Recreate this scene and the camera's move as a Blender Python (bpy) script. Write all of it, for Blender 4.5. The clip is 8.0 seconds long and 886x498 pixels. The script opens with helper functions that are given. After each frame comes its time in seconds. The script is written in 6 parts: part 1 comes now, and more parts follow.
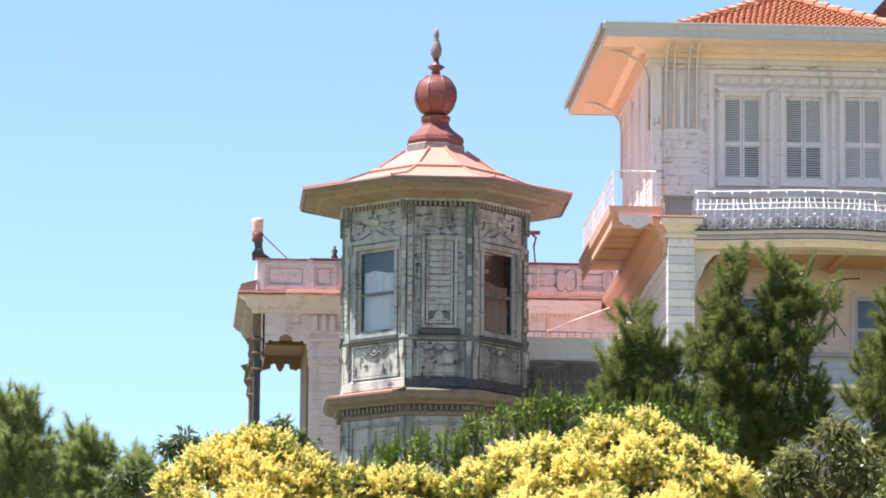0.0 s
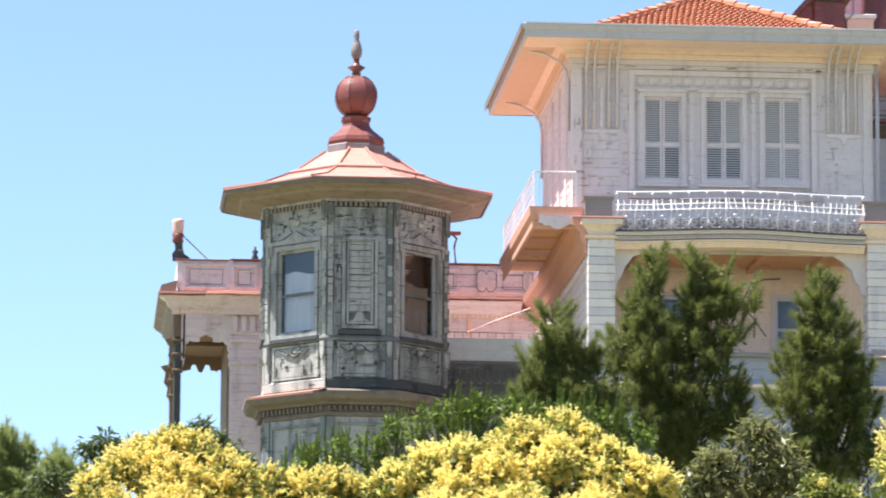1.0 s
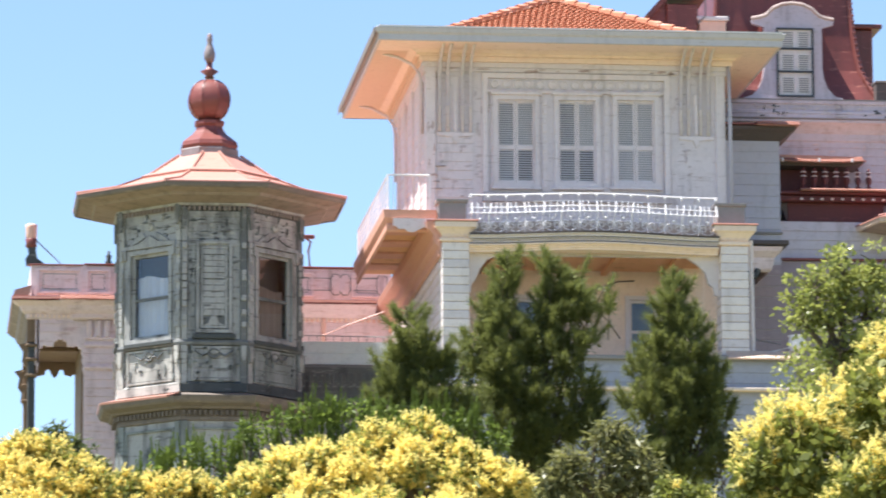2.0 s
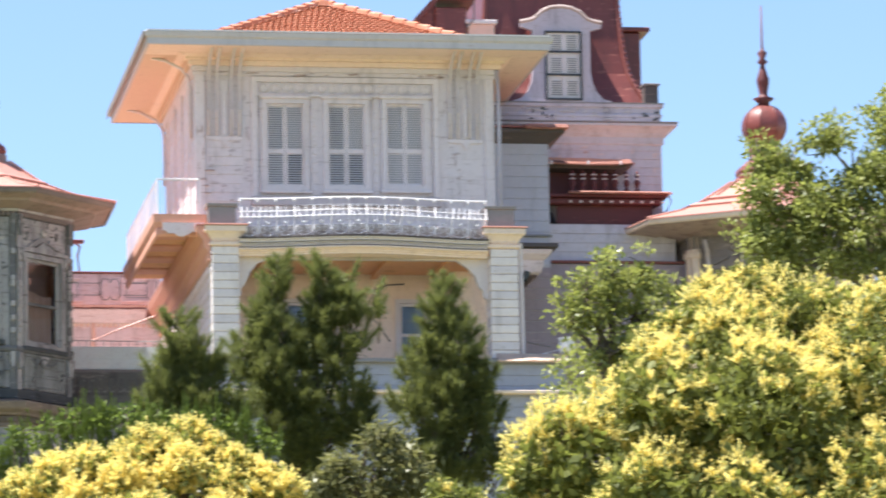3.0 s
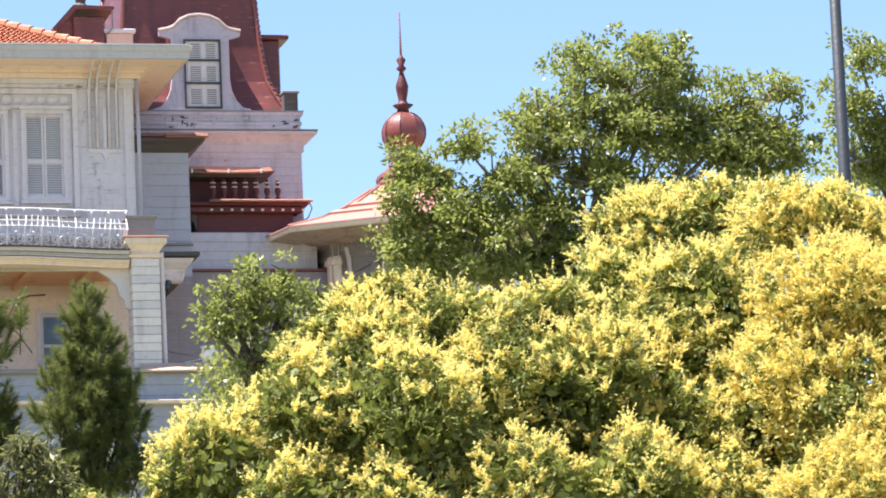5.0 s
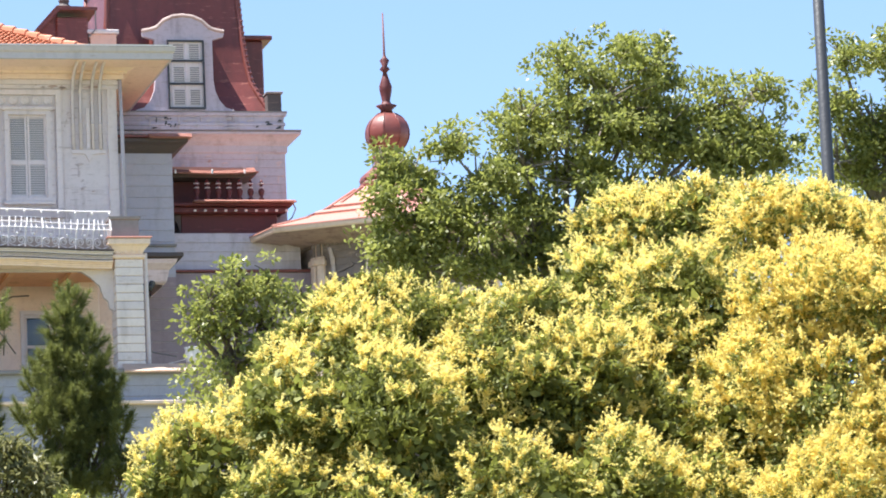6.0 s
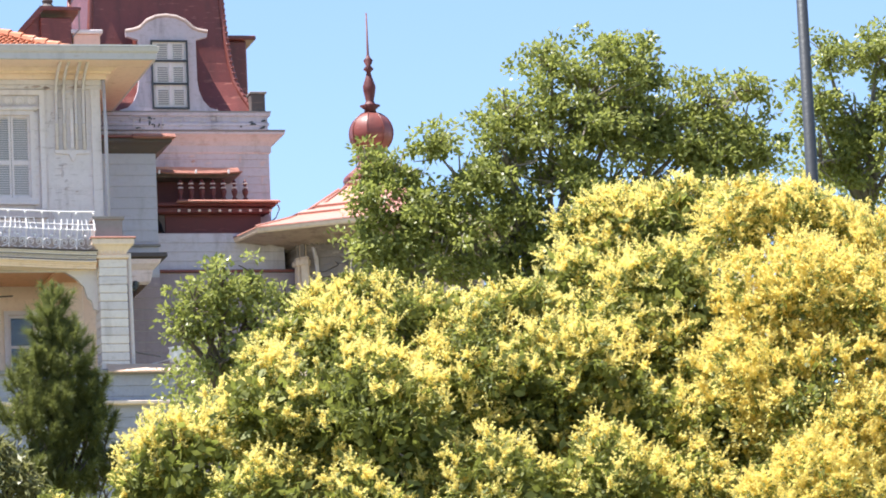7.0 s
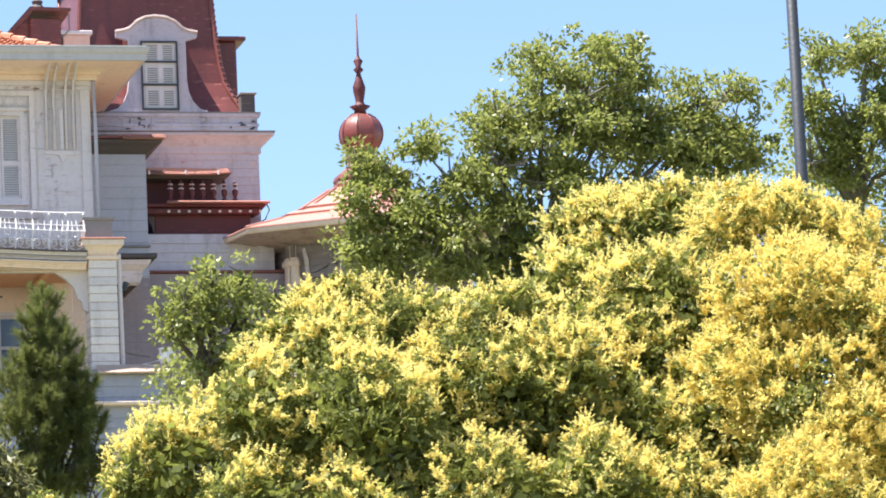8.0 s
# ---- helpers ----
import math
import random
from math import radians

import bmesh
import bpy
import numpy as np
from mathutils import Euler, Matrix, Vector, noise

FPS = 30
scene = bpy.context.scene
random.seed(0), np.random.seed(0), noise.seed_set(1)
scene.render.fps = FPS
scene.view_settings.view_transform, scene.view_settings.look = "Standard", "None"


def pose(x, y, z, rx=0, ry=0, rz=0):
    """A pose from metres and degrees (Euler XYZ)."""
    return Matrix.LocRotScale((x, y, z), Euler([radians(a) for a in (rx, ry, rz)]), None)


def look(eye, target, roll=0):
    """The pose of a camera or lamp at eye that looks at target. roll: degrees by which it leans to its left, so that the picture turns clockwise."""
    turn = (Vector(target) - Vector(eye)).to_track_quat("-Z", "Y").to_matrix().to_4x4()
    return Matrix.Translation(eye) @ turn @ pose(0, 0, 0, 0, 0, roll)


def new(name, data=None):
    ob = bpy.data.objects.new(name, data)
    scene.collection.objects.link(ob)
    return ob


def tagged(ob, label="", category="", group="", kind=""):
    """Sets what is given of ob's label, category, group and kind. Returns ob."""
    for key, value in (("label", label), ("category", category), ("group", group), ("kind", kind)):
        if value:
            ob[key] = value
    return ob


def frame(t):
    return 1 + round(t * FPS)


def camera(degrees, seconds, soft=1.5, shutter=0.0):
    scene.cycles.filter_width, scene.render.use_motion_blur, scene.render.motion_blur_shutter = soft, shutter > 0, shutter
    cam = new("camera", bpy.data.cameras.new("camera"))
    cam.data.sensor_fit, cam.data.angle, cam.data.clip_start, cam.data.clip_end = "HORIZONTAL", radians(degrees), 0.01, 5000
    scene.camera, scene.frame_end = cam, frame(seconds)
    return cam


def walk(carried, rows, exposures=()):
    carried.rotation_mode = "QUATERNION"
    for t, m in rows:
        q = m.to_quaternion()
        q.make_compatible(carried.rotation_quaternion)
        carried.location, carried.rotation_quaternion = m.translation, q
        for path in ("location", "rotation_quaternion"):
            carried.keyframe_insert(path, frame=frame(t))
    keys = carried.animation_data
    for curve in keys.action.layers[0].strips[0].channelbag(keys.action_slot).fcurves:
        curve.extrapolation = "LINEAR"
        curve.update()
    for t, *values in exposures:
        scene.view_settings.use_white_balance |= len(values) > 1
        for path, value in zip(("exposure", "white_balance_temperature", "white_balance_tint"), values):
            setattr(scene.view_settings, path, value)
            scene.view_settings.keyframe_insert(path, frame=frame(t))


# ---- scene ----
import collections

cam = camera(10.571, 8.0, soft=1.8, shutter=0.4)
EYE = Vector((0, 0, 1.6))


def aim(turn, rise, lean):
    a, e = radians(turn), radians(rise)
    d = Vector((math.sin(a) * math.cos(e), math.cos(a) * math.cos(e), math.sin(e)))
    return look(EYE, EYE + 100 * d, lean)


# seconds, compass turn from +y, rise, lean: a tripod pan to the right
PAN = [
    (0, 3.588, 9.701, 0.519), (0.5, 3.934, 9.705, 0.470), (1, 4.553, 9.716, 0.319), (1.2, 4.836, 9.728, 0.218),
    (2.3, 7.043, 9.760, -0.421), (2.5, 7.577, 9.761, -0.544), (3, 9.118, 9.771, -0.989), (3.5, 10.648, 9.767, -1.489),
    (4, 11.974, 9.758, -1.829), (4.5, 12.956, 9.747, -2.120), (4.7, 13.290, 9.741, -2.300), (5.0, 13.470, 9.738, -2.410),
    (5.8, 13.606, 9.735, -2.475), (6, 13.669, 9.736, -2.490), (6.5, 13.775, 9.730, -2.500), (7, 13.864, 9.725, -2.590),
    (7.5, 13.925, 9.729, -2.590), (8, 13.987, 9.729, -2.610)]
walk(cam, [(t, aim(a, e, r)) for t, a, e, r in PAN], [(0, 1.67, 6250, 7), (2.5, 1.70, 6250, 9), (4.5, 1.77, 6250, 10), (8, 1.77, 6250, 10)])

# ---- light: high summer sun from the left, clear sky ----
SUN = Vector((-0.385, 0.0, 0.925)).normalized()
world = bpy.data.worlds.new("sky")
scene.world = world
world.use_nodes = True
wn = world.node_tree.nodes
sky = wn.new("ShaderNodeTexSky")
sky.sky_type = "NISHITA"
sky.sun_disc = False
sky.sun_elevation = math.asin(SUN.z)
sky.sun_rotation = math.atan2(SUN.x, SUN.y)
sky.altitude = 50
sky.air_density, sky.dust_density, sky.ozone_density = 0.75, 0.02, 0.5
wn["Background"].inputs["Strength"].default_value = 0.073
world.node_tree.links.new(sky.outputs[0], wn["Background"].inputs["Color"])
sun_data = bpy.data.lights.new("sun", "SUN")
sun_data.energy, sun_data.angle, sun_data.color = 4.0, radians(0.5), (1.0, 0.955, 0.88)
sun = new("sun", sun_data)
sun.matrix_world = look(SUN * 200, (0, 0, 0))


# ---- materials ----
def nodes_of(name):
    m = bpy.data.materials.new(name)
    m.use_nodes = True
    t = m.node_tree
    return m, t, t.nodes["Principled BSDF"]


def link(t, a, b):
    t.links.new(a, b)


def coords(t, sx=1.0, sy=1.0, sz=1.0):
    tc = t.nodes.new("ShaderNodeTexCoord")
    mp = t.nodes.new("ShaderNodeMapping")
    mp.inputs["Scale"].default_value = (sx, sy, sz)
    link(t, tc.outputs["Object"], mp.inputs["Vector"])
    return mp.outputs[0]


def noise_node(t, vec, scale, detail=6, rough=0.6):
    n = t.nodes.new("ShaderNodeTexNoise")
    n.inputs["Scale"].default_value, n.inputs["Detail"].default_value, n.inputs["Roughness"].default_value = scale, detail, rough
    link(t, vec, n.inputs["Vector"])
    return n.outputs["Fac"]


def ramp(t, fac, lo, hi):
    r = t.nodes.new("ShaderNodeMapRange")
    r.inputs["From Min"].default_value, r.inputs["From Max"].default_value = lo, hi
    link(t, fac, r.inputs["Value"])
    return r.outputs[0]


def mix(t, fac, a, b):
    m = t.nodes.new("ShaderNodeMix")
    m.data_type = "RGBA"
    for sock, val in ((m.inputs[0], fac), (m.inputs[6], a), (m.inputs[7], b)):
        if isinstance(val, (tuple, list)):
            sock.default_value = (*val, 1)
        elif isinstance(val, (int, float)):
            sock.default_value = val
        else:
            link(t, val, sock)
    return m.outputs[2]


def times_(t, a, k):
    m = t.nodes.new("ShaderNodeMath")
    m.operation = "MULTIPLY"
    link(t, a, m.inputs[0])
    if isinstance(k, (int, float)):
        m.inputs[1].default_value = k
    else:
        link(t, k, m.inputs[1])
    return m.outputs[0]


def bump(t, b, height, strength, dist):
    n = t.nodes.new("ShaderNodeBump")
    n.inputs["Strength"].default_value, n.inputs["Distance"].default_value = strength, dist
    link(t, height, n.inputs["Height"])
    link(t, n.outputs[0], b.inputs["Normal"])


def worn(name, base, peel, dirt, peel_at=0.58, dirt_at=0.55, dirt_k=0.6, rough=0.75, grain=9.0, metal=0.0):
    """Weathered paint or metal: base coat, peeled patches, streaks of dirt, tone that differs from board to board."""
    m, t, b = nodes_of(name)
    v = coords(t)
    streak = coords(t, 1.6, 1.6, 0.35)
    flat = coords(t, 0.6, 0.6, 3.2)
    info = t.nodes.new("ShaderNodeObjectInfo")
    tone = ramp(t, info.outputs["Random"], -0.4, 1.4)
    c = mix(t, times_(t, tone, 0.35), base, tuple(x * 0.82 for x in base))
    p = ramp(t, noise_node(t, flat, 3.4, 8, 0.65), peel_at, peel_at + 0.06)
    c = mix(t, times_(t, p, 0.85), c, peel)
    d = ramp(t, noise_node(t, streak, 1.7, 7, 0.62), dirt_at, dirt_at + 0.22)
    c = mix(t, times_(t, d, dirt_k), c, dirt)
    fine = noise_node(t, v, grain, 5, 0.7)
    c = mix(t, times_(t, ramp(t, fine, 0.5, 0.75), 0.3), c, dirt)
    link(t, c, b.inputs["Base Color"])
    b.inputs["Roughness"].default_value, b.inputs["Metallic"].default_value = rough, metal
    bump(t, b, fine, 0.35, 0.02)
    return m


def leafy(name, c1, c2, trans=0.35, rough=0.55, glow=(1.2, 1.25, 0.7)):
    """Leaf or petal: a colour that differs from leaf to leaf, with light shining through."""
    m, t, b = nodes_of(name)
    g = t.nodes.new("ShaderNodeNewGeometry")
    big = noise_node(t, coords(t), 0.9, 3, 0.6)
    fac = t.nodes.new("ShaderNodeMath")
    fac.operation = "MULTIPLY_ADD"
    link(t, g.outputs["Random Per Island"], fac.inputs[0])
    fac.inputs[1].default_value = 0.7
    link(t, ramp(t, big, 0.3, 1.5), fac.inputs[2])
    c = mix(t, fac.outputs[0], c1, c2)
    link(t, c, b.inputs["Base Color"])
    b.inputs["Roughness"].default_value = rough
    b.inputs["Specular IOR Level"].default_value = 0.35
    tr = t.nodes.new("ShaderNodeBsdfTranslucent")
    link(t, mix(t, 0.5, c, tuple(min(1, (x + y) / 2 * k) for x, y, k in zip(c1, c2, glow))), tr.inputs["Color"])
    ms = t.nodes.new("ShaderNodeMixShader")
    ms.inputs[0].default_value = trans
    link(t, b.outputs[0], ms.inputs[1])
    link(t, tr.outputs[0], ms.inputs[2])
    link(t, ms.outputs[0], t.nodes["Material Output"].inputs["Surface"])
    return m


WHITE = worn("white_paint", (0.742, 0.661, 0.665), (0.587, 0.507, 0.5), (0.36, 0.304, 0.29), 0.595, 0.535, 0.64)
CHALK = worn("chalk_white_paint", (0.871, 0.765, 0.727), (0.714, 0.6, 0.56), (0.441, 0.36, 0.328), 0.61, 0.56, 0.55)
TRIMW = worn("white_trim_paint", (0.757, 0.671, 0.67), (0.597, 0.511, 0.49), (0.402, 0.338, 0.32), 0.61, 0.545, 0.6)
CREAM = worn("cream_paint", (0.93, 0.722, 0.585), (0.751, 0.53, 0.4), (0.494, 0.34, 0.25), 0.63, 0.58, 0.45)
# peach and pinks carry the red roofs' bounced light in the paint
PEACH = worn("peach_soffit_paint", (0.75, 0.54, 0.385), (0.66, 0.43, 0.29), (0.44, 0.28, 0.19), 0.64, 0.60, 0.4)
PINK = worn("pink_paint", (0.82, 0.52, 0.42), (0.72, 0.42, 0.34), (0.45, 0.27, 0.22), 0.63, 0.6, 0.4)
PALE = worn("pale_pink_paint", (0.824, 0.675, 0.685), (0.659, 0.482, 0.465), (0.371, 0.27, 0.255), 0.57, 0.53, 0.6)
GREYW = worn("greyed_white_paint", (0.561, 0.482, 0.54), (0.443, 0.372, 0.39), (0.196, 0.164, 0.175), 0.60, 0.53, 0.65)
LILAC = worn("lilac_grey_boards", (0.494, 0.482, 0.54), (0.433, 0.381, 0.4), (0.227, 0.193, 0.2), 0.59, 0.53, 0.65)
PALELILAC = worn("pale_lilac_boards", (0.628, 0.565, 0.635), (0.515, 0.444, 0.47), (0.278, 0.232, 0.245), 0.60, 0.54, 0.6)
# red deepened for the mansard's shaded front, patches lightened for sun and fading
MANS = worn("deep_red_roof_metal", (0.175, 0.044, 0.037), (0.34, 0.125, 0.095), (0.065, 0.022, 0.02), 0.585, 0.48, 0.6, 0.42, 7)
ZINC = worn("brown_grey_zinc", (0.26, 0.21, 0.21), (0.24, 0.12, 0.10), (0.12, 0.10, 0.10), 0.54, 0.5, 0.6, 0.6, 9)
FASC = worn("grey_brown_boards", (0.191, 0.155, 0.129), (0.278, 0.223, 0.178), (0.0721, 0.0582, 0.0544), 0.58, 0.5, 0.6)
AGED = worn("aged_grey_paint", (0.417, 0.403, 0.39), (0.156, 0.143, 0.136), (0.0501, 0.0479, 0.0489), 0.585, 0.47, 0.8, 0.85, 13)
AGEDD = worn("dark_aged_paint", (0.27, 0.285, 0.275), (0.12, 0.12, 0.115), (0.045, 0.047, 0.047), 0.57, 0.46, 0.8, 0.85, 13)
STAINSHADE = worn("dark_stained_wood", (0.17, 0.17, 0.168), (0.309, 0.301, 0.287), (0.0464, 0.0466, 0.0495), 0.56, 0.5, 0.7, 0.9, 12)
# terracotta, also holding light bounced onto the side cornice
TERRA = worn("terracotta_tinted_paint", (0.741, 0.365, 0.266), (0.76, 0.459, 0.365), (0.399, 0.178, 0.129), 0.62, 0.58, 0.45)
DUSK = worn("brown_grey_boards", (0.299, 0.242, 0.223), (0.433, 0.349, 0.297), (0.113, 0.0921, 0.0842), 0.58, 0.5, 0.6)
# stained white, also put where sun falls on the turret's left faces
AGEDW = worn("stained_white_paint", (0.506, 0.478, 0.44), (0.202, 0.195, 0.18), (0.0736, 0.0708, 0.0704), 0.575, 0.47, 0.8, 0.85, 13)
WALNUT = worn("walnut_brown_timber", (0.21, 0.14, 0.085), (0.16, 0.10, 0.06), (0.09, 0.055, 0.035), 0.6, 0.55, 0.5)
HOODT = worn("stained_tan_paint", (0.515, 0.391, 0.36), (0.371, 0.261, 0.24), (0.165, 0.116, 0.11), 0.56, 0.5, 0.6)
DUSTW = worn("dusty_white_paint", (0.597, 0.511, 0.515), (0.474, 0.396, 0.385), (0.288, 0.236, 0.23), 0.58, 0.52, 0.6)
# wall colour darkened for the shade of the recess by the pillar
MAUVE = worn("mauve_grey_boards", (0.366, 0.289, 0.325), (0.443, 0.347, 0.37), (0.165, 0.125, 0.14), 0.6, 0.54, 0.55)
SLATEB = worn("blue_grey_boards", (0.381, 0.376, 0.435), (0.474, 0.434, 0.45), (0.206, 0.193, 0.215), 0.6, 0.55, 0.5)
ICE = worn("pale_blue_grey_boards", (0.85, 0.91, 0.94), (0.66, 0.68, 0.69), (0.42, 0.44, 0.46), 0.62, 0.58, 0.5)
UMBER = worn("dark_umber_boards", (0.10, 0.078, 0.075), (0.20, 0.14, 0.12), (0.05, 0.04, 0.04), 0.6, 0.54, 0.5)
SOOTSHADE = worn("blackened_wood", (0.075, 0.08, 0.082), (0.20, 0.205, 0.195), (0.025, 0.026, 0.027), 0.6, 0.5, 0.7, 0.9, 12)
BROWN = worn("brown_timber", (0.812, 0.42, 0.21), (0.638, 0.324, 0.147), (0.319, 0.156, 0.0735), 0.6, 0.55, 0.5)
GUTTER = worn("grey_gutter_paint", (0.597, 0.548, 0.559), (0.474, 0.388, 0.346), (0.35, 0.32, 0.327), 0.62, 0.56, 0.55, 0.6, 8)
ROOFP = worn("faded_red_roof_metal", (0.52, 0.25, 0.195), (0.45, 0.19, 0.145), (0.29, 0.125, 0.095), 0.6, 0.58, 0.45, 0.45, 7)
REDM = worn("brown_red_metal", (0.21, 0.058, 0.047), (0.29, 0.11, 0.09), (0.10, 0.035, 0.03), 0.6, 0.53, 0.55, 0.42, 7)
REDD = worn("dark_red_paint", (0.115, 0.022, 0.023), (0.20, 0.05, 0.045), (0.04, 0.012, 0.012), 0.6, 0.55, 0.5, 0.6, 8)
TILE = worn("orange_clay_tile", (0.50, 0.19, 0.105), (0.62, 0.40, 0.31), (0.25, 0.10, 0.065), 0.555, 0.58, 0.45, 0.8, 8)
IRON = worn("white_iron_paint", (0.845, 0.795, 0.812), (0.515, 0.407, 0.356), (0.464, 0.417, 0.396), 0.68, 0.64, 0.4, 0.5)
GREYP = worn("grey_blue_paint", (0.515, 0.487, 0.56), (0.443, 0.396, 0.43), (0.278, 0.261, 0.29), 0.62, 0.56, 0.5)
KICK = worn("warm_grey_sheet", (0.50, 0.44, 0.42), (0.38, 0.33, 0.31), (0.22, 0.19, 0.18), 0.58, 0.5, 0.5, 0.6)
SLATE = worn("dark_grey_zinc", (0.268, 0.247, 0.247), (0.371, 0.32, 0.297), (0.134, 0.116, 0.119), 0.62, 0.56, 0.5, 0.6)
POLE = worn("dark_grey_pole_paint", (0.045, 0.047, 0.055), (0.07, 0.07, 0.075), (0.03, 0.03, 0.032), 0.66, 0.6, 0.4, 0.5)
LOUVRE = worn("grey_louvre_paint", (0.721, 0.656, 0.64), (0.618, 0.56, 0.55), (0.433, 0.386, 0.375), 0.62, 0.56, 0.45)
CLOTH = worn("pale_curtain_cloth", (0.84, 0.80, 0.80), (0.74, 0.70, 0.70), (0.5, 0.46, 0.46), 0.66, 0.6, 0.3)
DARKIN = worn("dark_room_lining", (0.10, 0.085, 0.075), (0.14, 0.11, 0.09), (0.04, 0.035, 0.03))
RUST = worn("dull_brown_drape", (0.34, 0.25, 0.195), (0.28, 0.22, 0.18), (0.15, 0.115, 0.09))
TANW = worn("tan_bare_boards", (0.299, 0.233, 0.188), (0.227, 0.17, 0.129), (0.103, 0.0776, 0.0644), 0.58, 0.5, 0.6)
BARK = worn("bark", (0.16, 0.12, 0.09), (0.11, 0.085, 0.065), (0.05, 0.04, 0.03), 0.5, 0.5, 0.5, 0.95, 14)
PALEBARK = worn("pale_bark", (0.27, 0.23, 0.19), (0.18, 0.15, 0.12), (0.10, 0.08, 0.065), 0.5, 0.5, 0.5, 0.95, 14)
GRASS = worn("dry_grass_ground", (0.15, 0.15, 0.06), (0.21, 0.18, 0.09), (0.08, 0.085, 0.035), 0.5, 0.45, 0.6, 0.95, 6)

GLASS, gt, gb = nodes_of("window_glass")
gb.inputs["Base Color"].default_value = (0.95, 0.97, 1.0, 1)
gb.inputs["Roughness"].default_value = 0.03
gb.inputs["Transmission Weight"].default_value = 1.0
gb.inputs["IOR"].default_value = 1.45

LEAF = leafy("green_leaf", (0.128, 0.16, 0.043), (0.44, 0.44, 0.145), 0.5, 0.4)
LEAFD = leafy("dark_green_leaf", (0.143, 0.175, 0.0475), (0.484, 0.48, 0.166), 0.47, 0.25)
NEEDLE = leafy("pine_needle", (0.088, 0.105, 0.036), (0.29, 0.30, 0.105), 0.46)
NEEDLEB = leafy("bright_pine_needle", (0.095, 0.14, 0.03), (0.26, 0.32, 0.078), 0.48)
# lighter, greyer needles: haze over the far-left pines is in the colour
NEEDLEF = leafy("grey_pine_needle", (0.19, 0.23, 0.10), (0.42, 0.45, 0.20), 0.5)
OLIVE = leafy("grey_green_leaf", (0.108, 0.116, 0.0467), (0.343, 0.32, 0.148), 0.42, 0.35)
PINNATE = leafy("dark_pinnate_leaf", (0.06, 0.08, 0.03), (0.17, 0.195, 0.085), 0.35)
YLEAF = leafy("flowering_tree_leaf", (0.11, 0.13, 0.035), (0.33, 0.34, 0.10), 0.5)
PETAL = leafy("yellow_petal", (0.86, 0.74, 0.235), (0.94, 0.855, 0.40), 0.62, 0.7, (1.08, 1.06, 1.0))
OCHRE = leafy("ochre_petal", (0.81, 0.695, 0.21), (0.91, 0.80, 0.345), 0.68, 0.7, (1.06, 1.04, 1.0))


# ---- building blocks ----
def thing(name, x, y, z, label, category, group="", kind=""):
    e = new(name)
    e.matrix_world = Matrix.Translation((x, y, z))
    e.empty_display_size = 0.3
    return tagged(e, label, category, group, kind)


def adopt(ob, parent):
    """Makes ob a child; its matrix_basis stays its place in the world."""
    ob.parent = parent
    ob.matrix_parent_inverse = parent.matrix_basis.inverted()
    return ob


def part(name, bm, material, parent, label="", smooth=False):
    bmesh.ops.recalc_face_normals(bm, faces=bm.faces)
    me = bpy.data.meshes.new(name)
    bm.to_mesh(me)
    bm.free()
    me.materials.append(material)
    if smooth:
        for p in me.polygons:
            p.use_smooth = True
    ob = new(name, me)
    if parent is not None:
        adopt(ob, parent)
    return tagged(ob, label)


def again(ob, parent, m):
    """One more piece on the same mesh, moved by m."""
    c = new(ob.name.split(".")[0], ob.data)
    c.matrix_basis = m
    return adopt(c, parent)


def face_frame(p0, p1):
    """Local frame of a wall: x along it from p0 to p1, y outwards, z up."""
    u = (Vector((p1[0], p1[1], 0)) - Vector((p0[0], p0[1], 0)))
    w = u.length
    u.normalize()
    return Matrix(((u.x, u.y, 0, p0[0]), (u.y, -u.x, 0, p0[1]), (0, 0, 1, 0), (0, 0, 0, 1))), w


I4 = Matrix.Identity(4)


def box(bm, x0, x1, y0, y1, z0, z1, m=I4, bev=0.0):
    vs = [bm.verts.new(m @ Vector((x, y, z))) for z in (z0, z1) for y in (y0, y1) for x in (x0, x1)]
    fs = [bm.faces.new([vs[i] for i in f]) for f in ((0, 1, 3, 2), (4, 6, 7, 5), (0, 4, 5, 1), (2, 3, 7, 6), (0, 2, 6, 4), (1, 5, 7, 3))]
    if bev:
        es = list({e for f in fs for e in f.edges})
        bmesh.ops.bevel(bm, geom=es, offset=bev, segments=1, affect="EDGES")
    return bm


def boxes(rows, m=I4, bev=0.0):
    bm = bmesh.new()
    for r in rows:
        box(bm, *r, m=m, bev=bev)
    return bm


def frame_ring(x0, x1, z0, z1, w, y0, y1, m=I4):
    """One mitred frame of the width w round an opening."""
    bm = bmesh.new()
    rows = [[bm.verts.new(m @ Vector((x, y, z))) for x, z in ((x0 - d, z0 - d), (x1 + d, z0 - d), (x1 + d, z1 + d), (x0 - d, z1 + d))] for y, d in ((y0, 0), (y1, 0), (y1, w), (y0, w))]
    for r, q in zip(rows, rows[1:] + rows[:1]):
        for i in range(4):
            bm.faces.new((r[i], r[(i + 1) % 4], q[(i + 1) % 4], q[i]))
    return bm


def slab(outline, y0, y1, m=I4, bm=None):
    """A plate with the outline (x, z), from y0 to y1."""
    bm = bm or bmesh.new()
    a = [bm.verts.new(m @ Vector((x, y0, z))) for x, z in outline]
    b = [bm.verts.new(m @ Vector((x, y1, z))) for x, z in outline]
    bm.faces.new(a)
    bm.faces.new(b)
    n = len(a)
    for i in range(n):
        bm.faces.new((a[i], a[(i + 1) % n], b[(i + 1) % n], b[i]))
    return bm


